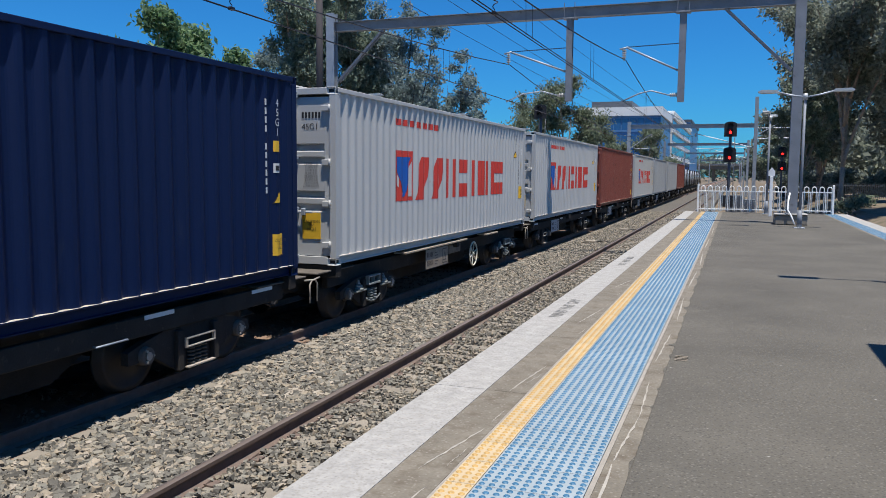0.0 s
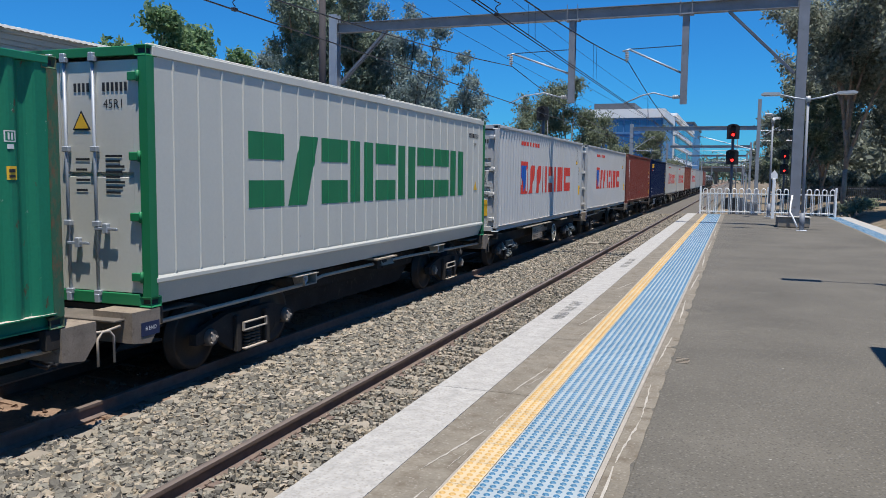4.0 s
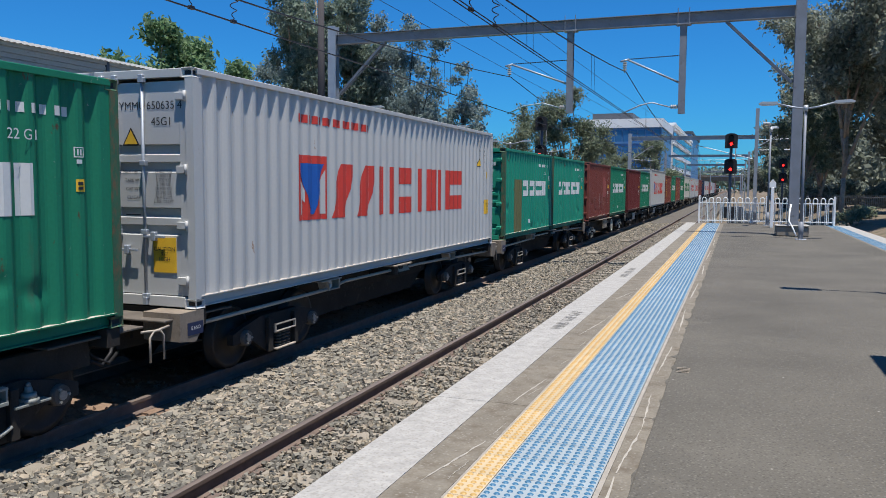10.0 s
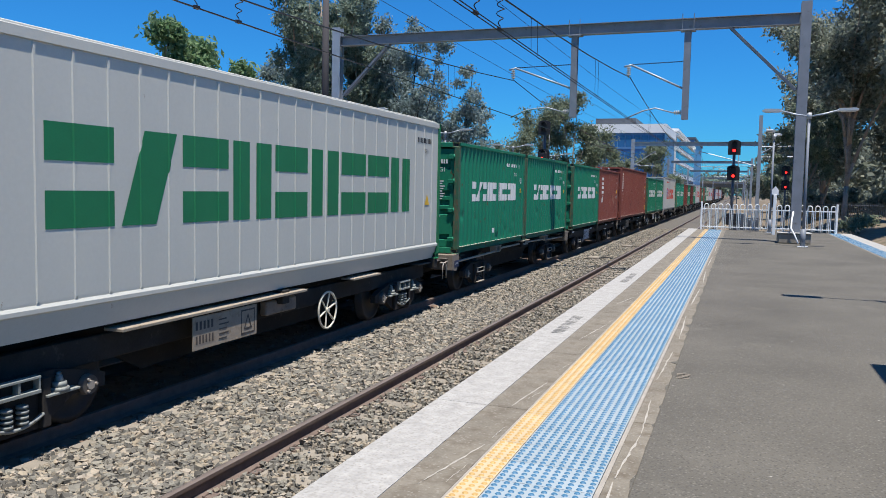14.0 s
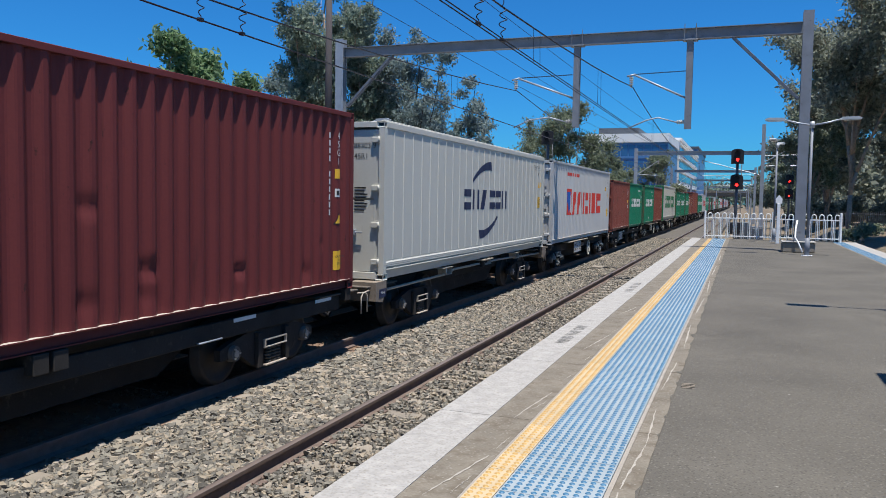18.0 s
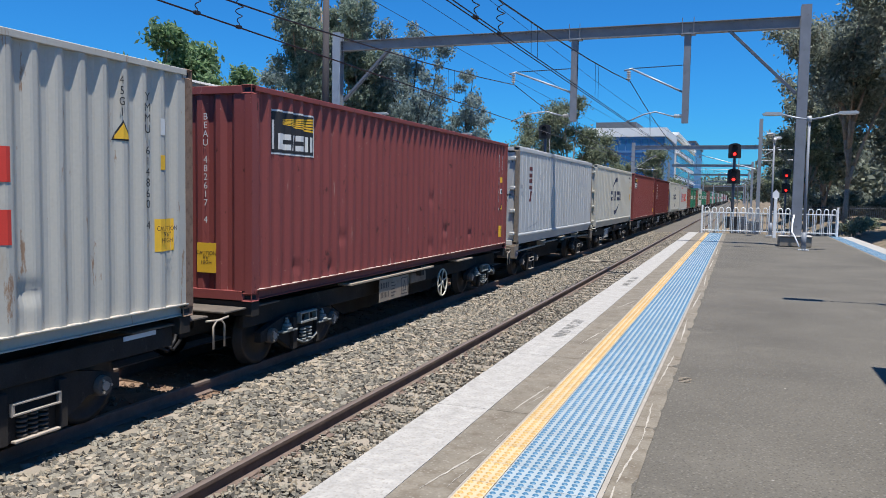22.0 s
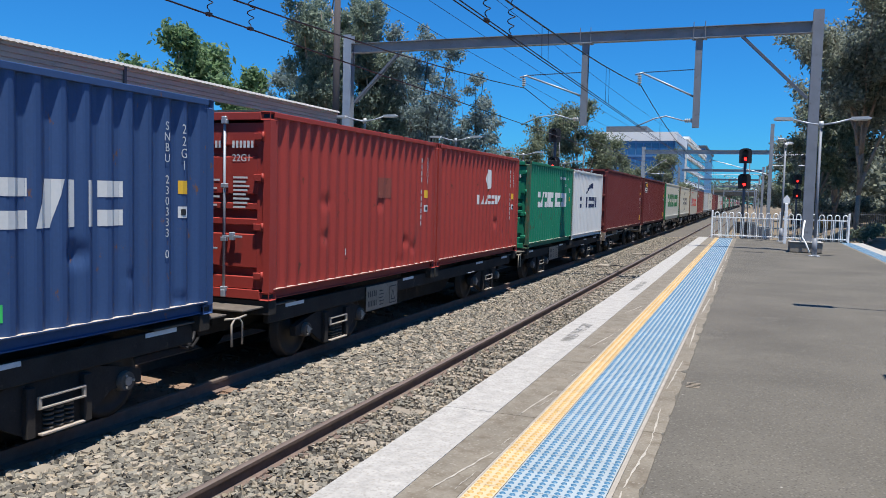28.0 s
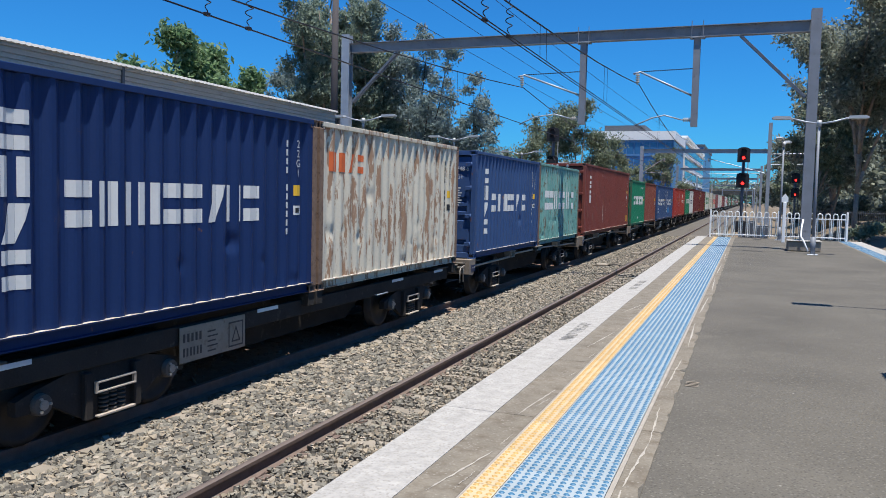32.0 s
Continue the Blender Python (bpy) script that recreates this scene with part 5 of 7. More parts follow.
KINDS = {0: "C", 1: "A", 2: "B", 3: "B", 4: "C", 5: "B", 6: "B", 7: "A", 8: "A", 9: "A", 10: "C", 11: "B", 12: "B", 13: "C", 14: "A", 15: "A", 16: "B", 17: "C", 18: "C", 19: "A", 20: "C", 21: "B", 22: "A", 23: "A", 24: "A", 25: "B", 26: "C", 27: "A", 28: "A", 29: "B", 30: "A", 31: "B", 32: "A", 33: "A", 34: "A", 35: "B", 36: "B", 37: "B", 38: "A"}
for k in range(-6, 39):
    wagon(slot(k), KINDS.get(k, "A"), "tan" if k in (0, 4, 7, 10, 14, 17, 26, 30, 32, 33, 38) else "white")

a = container(slot(-6), 40, "brown", "dark brown-red container far down the train", "door", 2)
for k in (-5, -4):
    container(slot(k), 40, "grey", "plain grey corrugated container", "door", 2)
emblem_box(-3)
red40(-2, "plain", "brown")
emblem_box(-1)
emblem_box(0)
a = container(slot(1), 40, "navy", "navy blue corrugated container with yellow block lettering", "door", 2)
mark_word(a, 0.42, 1.88, 2.27, 2.57, "hbhuu", "yellow", 0.3, "yellow block shapes")
mark_word(a, 0.55, 1.2, 2.04, 2.14, "bbi", "red", 0.34, "small red shapes")
mark_word(a, 1.25, 1.74, 2.04, 2.11, "bbibibb", "white", 0.34, "small white marks")
mark_patch(a, [rect(0.55, 0.7, 0.72, 0.78), rect(0.55, 0.7, 0.5, 0.56)], "white", "small_labels", "small white labels")
side_code(*a, "white")
a = red40(2, "column", "russet")
scrapes(a, 2, 7)
INK["placard"] = mat("placard_red", (0.7, 0.03, 0.04), 0.5, vary=0.1)
mark_patch(a, [[(5.91, 0.61), (5.97, 0.52), (6.03, 0.61), (5.97, 0.7)]], "placard", "hazard_placard", "bright red diamond placard")
emblem_box(3)
emblem_box(4)
reefer_green(5)
for k in (6, 7):
    green(k, "front")
    a = brown20(k, "rear", "brown", "brown-red container with yellow upright block lettering")
    mark_column(a, 0.48, 0.82, 0.62, 2.24, 4, "yellow", "huhh")
    mark_patch(a, [rect(2.72, 2.82, 0.4, 0.5)], "white", "small_labels", "")
emblem_box(8)
a = green(9, "front")
INK["soot"] = mat("sooty_green", (0.02, 0.05, 0.03), 0.8, vary=0.4, scale=9, stain=(0.03, 0.14, 0.07), amount=0.5)
mark_patch(a, [[(1.62, 1.12), (2.1, 1.1), (2.18, 1.3), (1.95, 1.56), (1.7, 1.48), (1.55, 1.3)]], "soot", "stain_patch", "dark scorched patch")
brown20(9, "rear", "oxblood", "dark maroon corrugated twenty-foot container with rusty posts")
green(10, "front")
a = brown20(10, "rear", "russet", "dented dark red container with a repainted square", 7)
INK["faded"] = mat("faded_red_patch", (0.26, 0.068, 0.058), 0.6, vary=0.2, scale=3, stain=(0.2, 0.05, 0.042), amount=0.4)
mark_patch(a, [rect(3.95, 4.5, 1.06, 2.0), rect(4.503, 4.88, 1.08, 1.84)], "faded", "repair_patch", "paler red repainted patch")
scrapes(a, 10, 8)
green(11, "front", paint="seagreen")
a = green(11, "rear", 2.08, 6, "seagreen")
INK["moss"] = mat("moss_brown_paint", (0.12, 0.12, 0.05), 0.7, vary=0.2, scale=2, streak=4)
mark_patch(a, [rect(1.05, 1.87, 0.2, 1.74)], "moss", "repair_patch", "mossy brown repair panel")
emblem_box(12)
green(13, "front")
green(13, "rear", dents=5)
red40(14, "column", "brown", dents=7)
a = container(slot(15, "front"), 20, "brown", "brown-red container with white upright block lettering", "door", 2, dents=3)
mark_column(a, 0.85, 1.25, 1.0, 2.2, 3, "white", "hhl")
side_code(*a, "white", 0.56)
green(15, "rear")
green(16, "front")
green(16, "rear", dents=6)
reefer_green(17)
brown20(18, "front")
green(18, "rear")
green(19, "front")
brown20(19, "rear")
emblem_box(20)
arcs(21, "reefer")
red40(22, "upright", "oxblood")
red40(23, "sign", "maroon", "plain")
arcs(24, "ivory")
a = container(slot(25), 40, "scraped", "scraped white insulated container with dark upright lettering", "door", 3, True)
mark_column(a, 1.3, 1.66, 1.27, 2.37, 3, "wine", "hhl")
INK["scrape"] = mat("scraped_grey", (0.3, 0.31, 0.32), 0.6, vary=0.4, scale=9, stain=(0.5, 0.5, 0.48), amount=0.5)
mark_patch(a, [[(1.2 + 0.16 * i, 0.5 + 0.02 * i), (1.36 + 0.16 * i, 0.52 + 0.02 * i), (1.36 + 0.16 * i, 0.545 + 0.02 * i), (1.2 + 0.16 * i, 0.525 + 0.02 * i)] for i in range(8)], "scrape", "scrape_mark", "long scrape low on the panel")
for uu, zz, ww, hh in ((0.42, 1.5, 0.14, 0.12), (0.3, 1.72, 0.2, 0.1), (2.66, 2.02, 0.1, 0.16), (4.5, 2.2, 0.07, 0.1), (4.2, 0.8, 0.08, 0.2), (7.8, 1.1, 0.05, 0.6), (3.3, 0.9, 0.07, 0.14)):
    mark_patch(a, [rect(uu, uu + ww, zz, zz + hh)], "scrape", "scuff_mark", "scuffed grey spot")
red40(26, "sign", "maroon", "plain")
emblem_box(27, True, "plain", 4)
arcs(28, "ivory")
reefer_green(29)
scrapes(red40(30, "sign", "oxblood"), 30, 9)
a = red40(31, "plain", "oxblood")
mark_patch(a, [[(11.46, 0.52), (11.53, 0.43), (11.6, 0.52), (11.53, 0.62)]], "white", "paper_label", "torn pale paper label")
a = container(slot(32, "front"), 20, "white", "white corrugated container with dark block lettering", "door", 2)
mark_word(a, 1.3, 2.9, 1.2, 1.62, "hul", "navy", 0.24)
mark_word(a, 3.05, 4.7, 1.2, 1.62, "hhu", "navy", 0.24)
side_marks(*a, [("upper_arc", crescent(3.2, 1.78, 1.3, 0.4, 1), "navy", "dark curved swoosh")])
green(32, "rear")
a = brown20(33, "front", "red", "orange-red container with a white round emblem", 2)
mark_patch(a, [[(3.45 + 0.24 * math.cos(i * math.pi / 8), 1.96 + 0.24 * math.sin(i * math.pi / 8)) for i in range(16)]], "white", "emblem", "white round emblem")
mark_word(a, 2.62, 4.4, 1.35, 1.57, "ullhhil", "white", 0.22)
a = brown20(33, "rear", "red", "orange-red corrugated twenty-foot container", 3)
mark_patch(a, [rect(3.4, 3.85, 1.47, 1.82)], "brown", "repair_patch", "brown repainted square")
mark_patch(a, [rect(2.15, 2.25, 0.55, 0.66)], "white", "small_labels", "")
a = dusty_box(34, "front")
INK["lime"] = mat("lime_label", (0.05, 0.5, 0.12), 0.5, vary=0.1)
INK["sky"] = mat("sky_blue_paint", (0.03, 0.16, 0.38), 0.6)
mark_patch(a, [rect(1.45, 2.1, 0.55, 0.95), rect(2.35, 2.95, 0.55, 0.95)], "sky", "repair_patch", "lighter blue repainted patch")
mark_patch(a, [rect(3.02, 3.2, 0.34, 0.5)], "lime", "cargo_label", "bright green label")
dusty_box(34, "rear")
scrapes(brown20(35, "front", "brown", "faded brown-red twenty-foot container with dents", 6), 35, 5)
green(35, "rear")
scrapes(red40(36, "upright", "russet", dents=9), 36, 12)
a = container(slot(37, "front"), 20, "teal", "faded pale teal container with peeling white paint", "door", 2, dents=8)
mark_word(a, 0.9, 5.2, 1.15, 1.75, "hhuhhuih", "white", 0.34, "faded white block shapes")
dusty_box(37, "rear")
a = container(slot(38, "front"), 20, "cream", "rust-streaked cream container with orange block lettering", "door", 2, trim=RUSTY, dents=6)
mark_word(a, 0.35, 1.5, 1.86, 2.16, "uulh", "orange", 0.34, "orange block shapes")
side_code(*a, "black", 0.56)
dusty_box(38, "rear", "deep")

# tank wagons further ahead
TANK = mat("tank_steel", (0.42, 0.43, 0.44), 0.4, metal=0.3, vary=0.15, scale=1.5, fine=30, stain=(0.2, 0.18, 0.15), amount=0.25)
for k in (-7, -8, -9, -10):
    w = thing("tank_wagon", "silver cylindrical tank wagon on black bogies", "rail wagon", (TRACK_X["train"], slot(k), RAIL_Z["train"]), group="tank wagons ahead of the containers")
    MOVERS.append((w, slot(k)))
    part("underframe", box(B(), -0.9, 0.9, -6.2, 6.2, 0.7, 0.95, 0.01), UNDER, w)
    for yy in (-3.1, 3.1):
        bm = B()
        tube(bm, (0, yy - 2.7, 2.15), (0, yy + 2.7, 2.15), 1.15, n=24)
        tube(bm, (0, yy + 2.7, 2.15), (0, yy + 2.95, 2.15), 1.15, 0.6, n=24)
        tube(bm, (0, yy - 2.95, 2.15), (0, yy - 2.7, 2.15), 0.6, 1.15, n=24)
        part("tank", bm, TANK, w, "silver tank")
        for d in (-2.8, 2.8):
            for sx in (-1, 1):
                part("tank_frame", box(B(), sx * 1.15 - 0.05, sx * 1.15 + 0.05, yy + d - 0.05, yy + d + 0.05, 0.95, 3.3), UNDER, w)
    bogie(w, -4.1)
    bogie(w, 4.1)

# ---- overhead line, lamps, signals and fences ----
GY = 26.2


def ibeam(bm, axis, lo, hi, w, d, cx, cz, t=0.018):
    """An I-section; axis 'x': a level beam; axis 'z': a column."""
    a, b, h = w / 2, d / 2, t / 2
    sec = [(-a, -b), (a, -b), (a, -b + t), (h, -b + t), (h, b - t), (a, b - t), (a, b), (-a, b), (-a, b - t), (-h, b - t), (-h, -b + t), (-a, -b + t)]
    return prism(bm, [(cx + p, cz + q) for p, q in sec], axis, lo, hi)


def insulator(parent, a, b):
    a, b = Vector(a), Vector(b)
    bm = B()
    tube(bm, a, b, 0.02, n=8)
    for i in range(4):
        c = a.lerp(b, (i + 0.7) / 5)
        d = (b - a).normalized() * 0.02
        tube(bm, c - d, c + d, 0.075, 0.05, n=12)
    part("insulator", bm, mat("insulator_glaze", (0.42, 0.4, 0.38), 0.25, vary=0.1), parent, "ribbed porcelain insulator")


def cantilever(parent, px, y, tip_x, z_top, z_mid, z_low):
    """Post at px; arm reaching to tip_x: tie, strut, insulator and registration arm."""
    d = -1 if tip_x < px else 1
    bm = B()
    pts = [(px, y, z_top + 0.05), (tip_x + 0.1 * -d, y, z_top)]
    for i in range(24):
        a, b = Vector(pts[0]).lerp(Vector(pts[1]), i / 24), Vector(pts[0]).lerp(Vector(pts[1]), (i + 0.75) / 24)
        tube(bm, a, b, 0.018, n=5)
    part("tie_chain", bm, WIRE, parent, "dark chain tie")
    bm = B()
    tube(bm, (px, y, z_mid), (tip_x - 0.1 * d, y, z_top - 0.02), 0.032, n=8)
    tube(bm, (tip_x - 0.12 * d, y, z_top), (tip_x + 0.14 * d, y, z_top - 0.06), 0.03, n=8)
    part("strut", bm, GALV, parent, "pale tubular strut")
    insulator(parent, (tip_x, y, z_top - 0.06), (tip_x, y, z_top - 0.42))
    insulator(parent, (px + 0.1 * d, y, z_low + 0.05), (px + 0.38 * d, y, z_low + 0.05))
    bm = B()
    tubes(bm, [(px + 0.38 * d, y, z_low + 0.05), (px + 0.9 * d, y, z_low + 0.2), (tip_x - 0.5 * d, y, z_low + 0.12), (tip_x + 0.05 * d, y, z_low - 0.12)], 0.022, 6)
    part("registration_arm", bm, GALV, parent, "bent registration arm")


gantry = thing("overhead_gantry", "grey galvanised steel portal gantry carrying the overhead wires", "gantry", (0, 0, 0), group="overhead line gantries")
# The beam is coloured darker for its shade; left column kept bright as lit.
part("column", ibeam(B(), "z", -1.2, 7.14, 0.31, 0.3, -12.0, GY), GALV, gantry)
part("column", ibeam(B(), "z", 0.33, 7.14, 0.29, 0.3, 3.5, GY), FRAME_STEEL, gantry)
part("beam", ibeam(B(), "x", -11.9, 3.35, 0.26, 0.34, GY, 6.65), FRAME_STEEL, gantry)
for xx, zz in ((-3.35, 3.83), (0.17, 3.73)):
    p = part("drop_post", ibeam(B(), "z", zz, 6.48, 0.2, 0.2, xx, GY, 0.014), FRAME_STEEL, gantry)
    part("clamp_plate", box(B(), xx - 0.22, xx + 0.22, GY - 0.16, GY + 0.16, 6.44, 6.478, 0.004), FRAME_STEEL, p)
    for sx in (-0.17, 0.17):
        part("clamp_bolt", tube(B(), (xx + sx, GY - 0.15, 6.4), (xx + sx, GY - 0.15, 6.95), 0.013, n=6), FRAME_STEEL, p)
for a, b in (((-11.73, GY, 4.72), (-9.94, GY, 6.48)), ((3.31, GY, 4.57), (1.41, GY, 6.48))):
    bm = B()
    for dy in (-0.07, 0.07):
        tube(bm, (a[0], a[1] + dy, a[2]), (b[0], b[1] + dy, b[2]), 0.055, n=4)
    part("knee_brace", bm, FRAME_STEEL, gantry, "diagonal steel brace")
cantilever(gantry, -3.35, GY, -5.4, 5.5, 4.75, 3.98)
cantilever(gantry, 0.17, GY, -1.6, 5.48, 4.65, 3.9)
plinth = thing("column_plinth", "stained concrete plinth under the gantry column", "plinth", (0, 0, 0))
part("plinth_block", box(B(), 3.02, 3.92, 25.75, 26.65, 0.0, 0.3, 0.03), SLEEPER, plinth)
part("plinth_cap", box(B(), 3.0, 3.94, 25.72, 26.68, 0.3, 0.33, 0.01), WHITE_LINE, plinth, "pale cap slab")
cond = thing("cable_conduit", "white flexible cable conduit hanging off the plinth", "conduit")
part("conduit", tubes(B(), [(3.42, 26.0, 0.95), (3.38, 25.9, 0.7), (3.36, 25.7, 0.46), (3.45, 25.66, 0.3), (3.56, 25.5, 0.03)], 0.025, 8), WHITE_PAINT, cond)

# farther gantries
for i, yy in enumerate((75.0, 118.0, 165.0, 235.0, 330.0)):
    g = thing("overhead_gantry", "distant grey steel gantry over the tracks", "gantry", (0, 0, 0), group="overhead line gantries")
    top = 6.1
    part("column", ibeam(B(), "z", -1.4, 8.3 if i == 0 else 6.4, 0.3, 0.3, 3.4, yy), GALV, g)
    part("column", ibeam(B(), "z", -1.4, 6.3, 0.3, 0.3, -7.7 if i else -7.4, yy), GALV, g)
    part("beam", ibeam(B(), "x", -7.3, 3.25, 0.26, 0.36, yy, top - 0.25), GALV, g)
    if i < 3:
        for tip, px in ((-5.4, -7.3), (-1.6, 3.3)):
            part("strut", tube(B(), (px, yy, 3.9), (tip, yy, 5.2), 0.035, n=6), GALV, g)
            part("registration_arm", tube(B(), (px, yy, 3.95), (tip, yy, 3.85), 0.022, n=6), GALV, g)
            insulator(g, (tip, yy, 5.2), (tip, yy, 4.9))
    if i == 0:
        for z in (5.6, 4.7):
            part("side_bracket", tube(B(), (3.5, yy, z), (6.4, yy, z + 0.05), 0.04, n=6), GALV, g)
        part("side_strut", tube(B(), (3.5, yy, 5.0), (6.2, yy, 6.6), 0.05, n=6), GALV, g)

# wires: contact pair and sagging messenger over each track
for x, zc, nm in ((-1.55, 3.78, "near"), (-5.36, 3.88, "train")):
    w = thing("overhead_wires", "thin dark catenary and contact wires over the track", "overhead wire")
    spans = [(-25.0, 26.2), (26.2, 75.0), (75.0, 118.0), (118.0, 165.0), (165, 235)]
    for dx in ((-0.035, 0.035) if nm == "near" else (-0.0,)):
        part("contact_wire", tubes(B(), [(x + dx, -25, zc), (x + dx, 26.2, zc), (x + dx, 75, zc), (x + dx, 235, zc)], 0.009 if nm == "near" else 0.013, 5), WIRE, w)
    for a, b in spans:
        pts = []
        for i in range(15):
            t = i / 14
            pts.append((x, a + (b - a) * t, 5.08 - (1 - (2 * t - 1) ** 2) * min(1.0, 0.0009 * (b - a) ** 2 * 0.45)))
        part("messenger_wire", tubes(B(), pts, 0.014, 5), WIRE, w)
        n = int((b - a) / 6)
        for i in range(1, n):
            t = i / n
            for dd in (0.0, 0.45):
                yy = a + (b - a) * t + dd
                tt = (yy - a) / (b - a)
                zt = 5.08 - (1 - (2 * tt - 1) ** 2) * min(1.0, 0.0009 * (b - a) ** 2 * 0.45)
                if zt - zc > 0.1:
                    part("dropper", tube(B(), (x, yy, zc), (x, yy - 0.05, zt), 0.005, n=4, caps=False), WIRE, w)
    # spiral jumpers
    for yy in (10.35, 11.5) if nm == "near" else (9.45, 10.45):
        pts = []
        for i in range(46):
            t = i / 45
            r = 0.06 * math.sin(math.pi * min(1, t * 1.4))
            pts.append((x + r * math.cos(i * 0.75), yy + r * math.sin(i * 0.75) + 0.05 * t, zc + 0.02 + t * 0.75))
        part("jumper_coil", tubes(B(), pts, 0.008, 5), WIRE, w, "coiled jumper wire")
        part("jumper_clamp", box(B(), x - 0.03, x + 0.03, yy - 0.05, yy + 0.05, zc - 0.02, zc + 0.03, 0.006), WIRE, w)
feeders = thing("feeder_wires", "thin high feeder wires crossing the sky", "overhead wire")
for (xa, za), (xb, zb) in (((-11.0, 9.8), (-6.0, 7.6)), ((-12.2, 9.4), (-7.4, 7.4)), ((-9.5, 10.5), (-4.0, 8.4))):
    part("feeder_wire", tubes(B(), [(xa + (xb - xa) * t, 5 + 115 * t, za + (zb - za) * t - 0.8 * math.sin(math.pi * t)) for t in [i / 12 for i in range(13)]], 0.011, 4), WIRE, feeders)

pole = thing("timber_pole", "tall dark weathered pole behind the opposite platform", "pole", (-14.15, 29.2, -0.05))
part("shaft", tube(B(), (0, 0, 0), (0, 0, 13), 0.16, 0.12, n=12), mat("dark_timber", (0.085, 0.075, 0.075), 0.9, vary=0.3, scale=2, fine=60, bump=0.4, streak=6), pole)
part("cross_arm", box(B(), -0.9, 0.9, -0.06, 0.06, 11.6, 11.75, 0.01), DARK_STEEL, pole)

# platform lamps
LAMP_GREY = mat("lamp_housing", (0.42, 0.43, 0.43), 0.45, metal=0.2, vary=0.1, scale=4)


def platform_lamp(x, y, z, spread=0.95, up=0.0, turn=0):
    l = thing("platform_lamp", "slim grey lamp post with two flat arms", "street lamp", pose(x, y, z, 0, 0, turn), group="platform lamps")
    bm = B()
    tube(bm, (0, 0, 0), (0, 0, 3.62), 0.042, 0.036, n=10)
    tube(bm, (0, 0, 0), (0, 0, 0.5), 0.07, n=10)
    part("pole", bm, FRAME_STEEL, l)
    part("base_plate", box(B(), -0.14, 0.14, -0.14, 0.14, 0, 0.02, 0.004), GALV, l)
    part("collar", tube(B(), (0, 0, 3.55), (0, 0, 3.72), 0.062, n=10), LAMP_GREY, l)
    for s in (1, -1):
        arm = part("arm", tubes(B(), [(0, 0, 3.62), (s * 0.35, 0, 3.68), (s * (spread - 0.22), 0, 3.78)], 0.024, 8), GALV, l)
        bm = B()
        prism(bm, [(spread - 0.25, 3.75), (spread + 0.25, 3.76), (spread + 0.27, 3.8), (spread + 0.18, 3.84), (spread - 0.22, 3.83)], "y", -0.11, 0.11)
        for v in bm.verts:
            v.co.x *= s
        h = part("lamp_head", bm, LAMP_GREY, l, "flat grey lamp head")
        bm = B()
        box(bm, min(s * (spread - 0.16), s * (spread + 0.2)), max(s * (spread - 0.16), s * (spread + 0.2)), -0.08, 0.08, 3.742, 3.75)
        part("lens", bm, glass("lamp_lens", (0.6, 0.6, 0.58), 0.3), h)
    if up:
        for q in l.children:
            if q.name.startswith(("arm", "collar", "lamp_head")):
                q.matrix_basis = Matrix.Translation((0, 0, up))
        part("upper_pole", tube(B(), (0, 0, 3.6), (0, 0, 3.6 + up), 0.043, n=10), GALV, l)
    return l


for x, y, z in ((3.6, 24.37, 0.0), (3.03, 33.0, 0.0), (4.64, 11.4, 0.0), (-10.5, 24.6, 0.0), (-10.5, 33.6, 0.0), (-10.5, 45.0, 0.0), (-10.5, 56.0, 0.0)):
    platform_lamp(x, y, z, 0.95, 1.9 if y < 13 else 0.25 if x < 0 else 0.0, 80 if y == 33.0 else 0)


# signals
def signal(x, y, zb, z_hi, z_lo, w, lit=2, label="black railway signal showing two red lights", hood=True):
    s = thing("railway_signal", label, "railway signal", (x, y, zb), group="railway signals")
    part("post", tube(B(), (0, 0, 0), (0, 0, z_hi - zb + 0.3), 0.07, n=10), DARK_STEEL, s)
    for i, z in enumerate((z_hi, z_lo)):
        zz = z - zb
        bm = B()
        n = 12
        prof = [(w / 2 * math.cos(math.pi * k / n), zz + 0.26 + w / 2 * 0.5 * math.sin(math.pi * k / n)) for k in range(n + 1)]
        prism(bm, [(w / 2, zz - 0.3)] + prof + [(-w / 2, zz - 0.3)], "y", -0.2, -0.12)
        head = part("signal_head", bm, BLACK, s, "black signal head with rounded top")
        for dz in (0.0, 0.3 if i == 0 else 0.32):
            bm = B()
            for k in range(10):
                a0, a1 = math.pi * (k - 0.5) / 9, math.pi * (k + 0.5) / 9
                c0, s0, c1, s1 = math.cos(a0), math.sin(a0), math.cos(a1), math.sin(a1)
                r = 0.13
                q = [(r * c0, -0.2, zz - 0.1 + dz + r * s0), (r * c1, -0.2, zz - 0.1 + dz + r * s1), (r * c1, -0.42, zz - 0.1 + dz + r * s1), (r * c0, -0.42, zz - 0.1 + dz + r * s0)]
                bm.faces.new([bm.verts.new(v) for v in q])
            part("hood", bm, BLACK, head)
        if lit > i:
            part("red_lens", tube(B(), (0, -0.205, zz - 0.1), (0, -0.225, zz - 0.1), 0.068, n=16), RED_LIGHT, head, "glowing red signal lens")
    part("ladder", tubes(B(), [(0.2, 0.1, 0), (0.2, 0.1, z_hi - zb)], 0.02, 6), DARK_STEEL, s)
    bm = B()
    for k in range(int((z_hi - zb) / 0.35)):
        tube(bm, (0.0, 0.1, 0.3 + k * 0.35), (0.2, 0.1, 0.3 + k * 0.35), 0.012, n=5)
    part("rungs", bm, DARK_STEEL, s)
    part("relay_box", box(B(), -0.3, 0.3, -0.15, 0.2, 1.2, 1.75, 0.02), BLACK, s, "black equipment box")
    return s


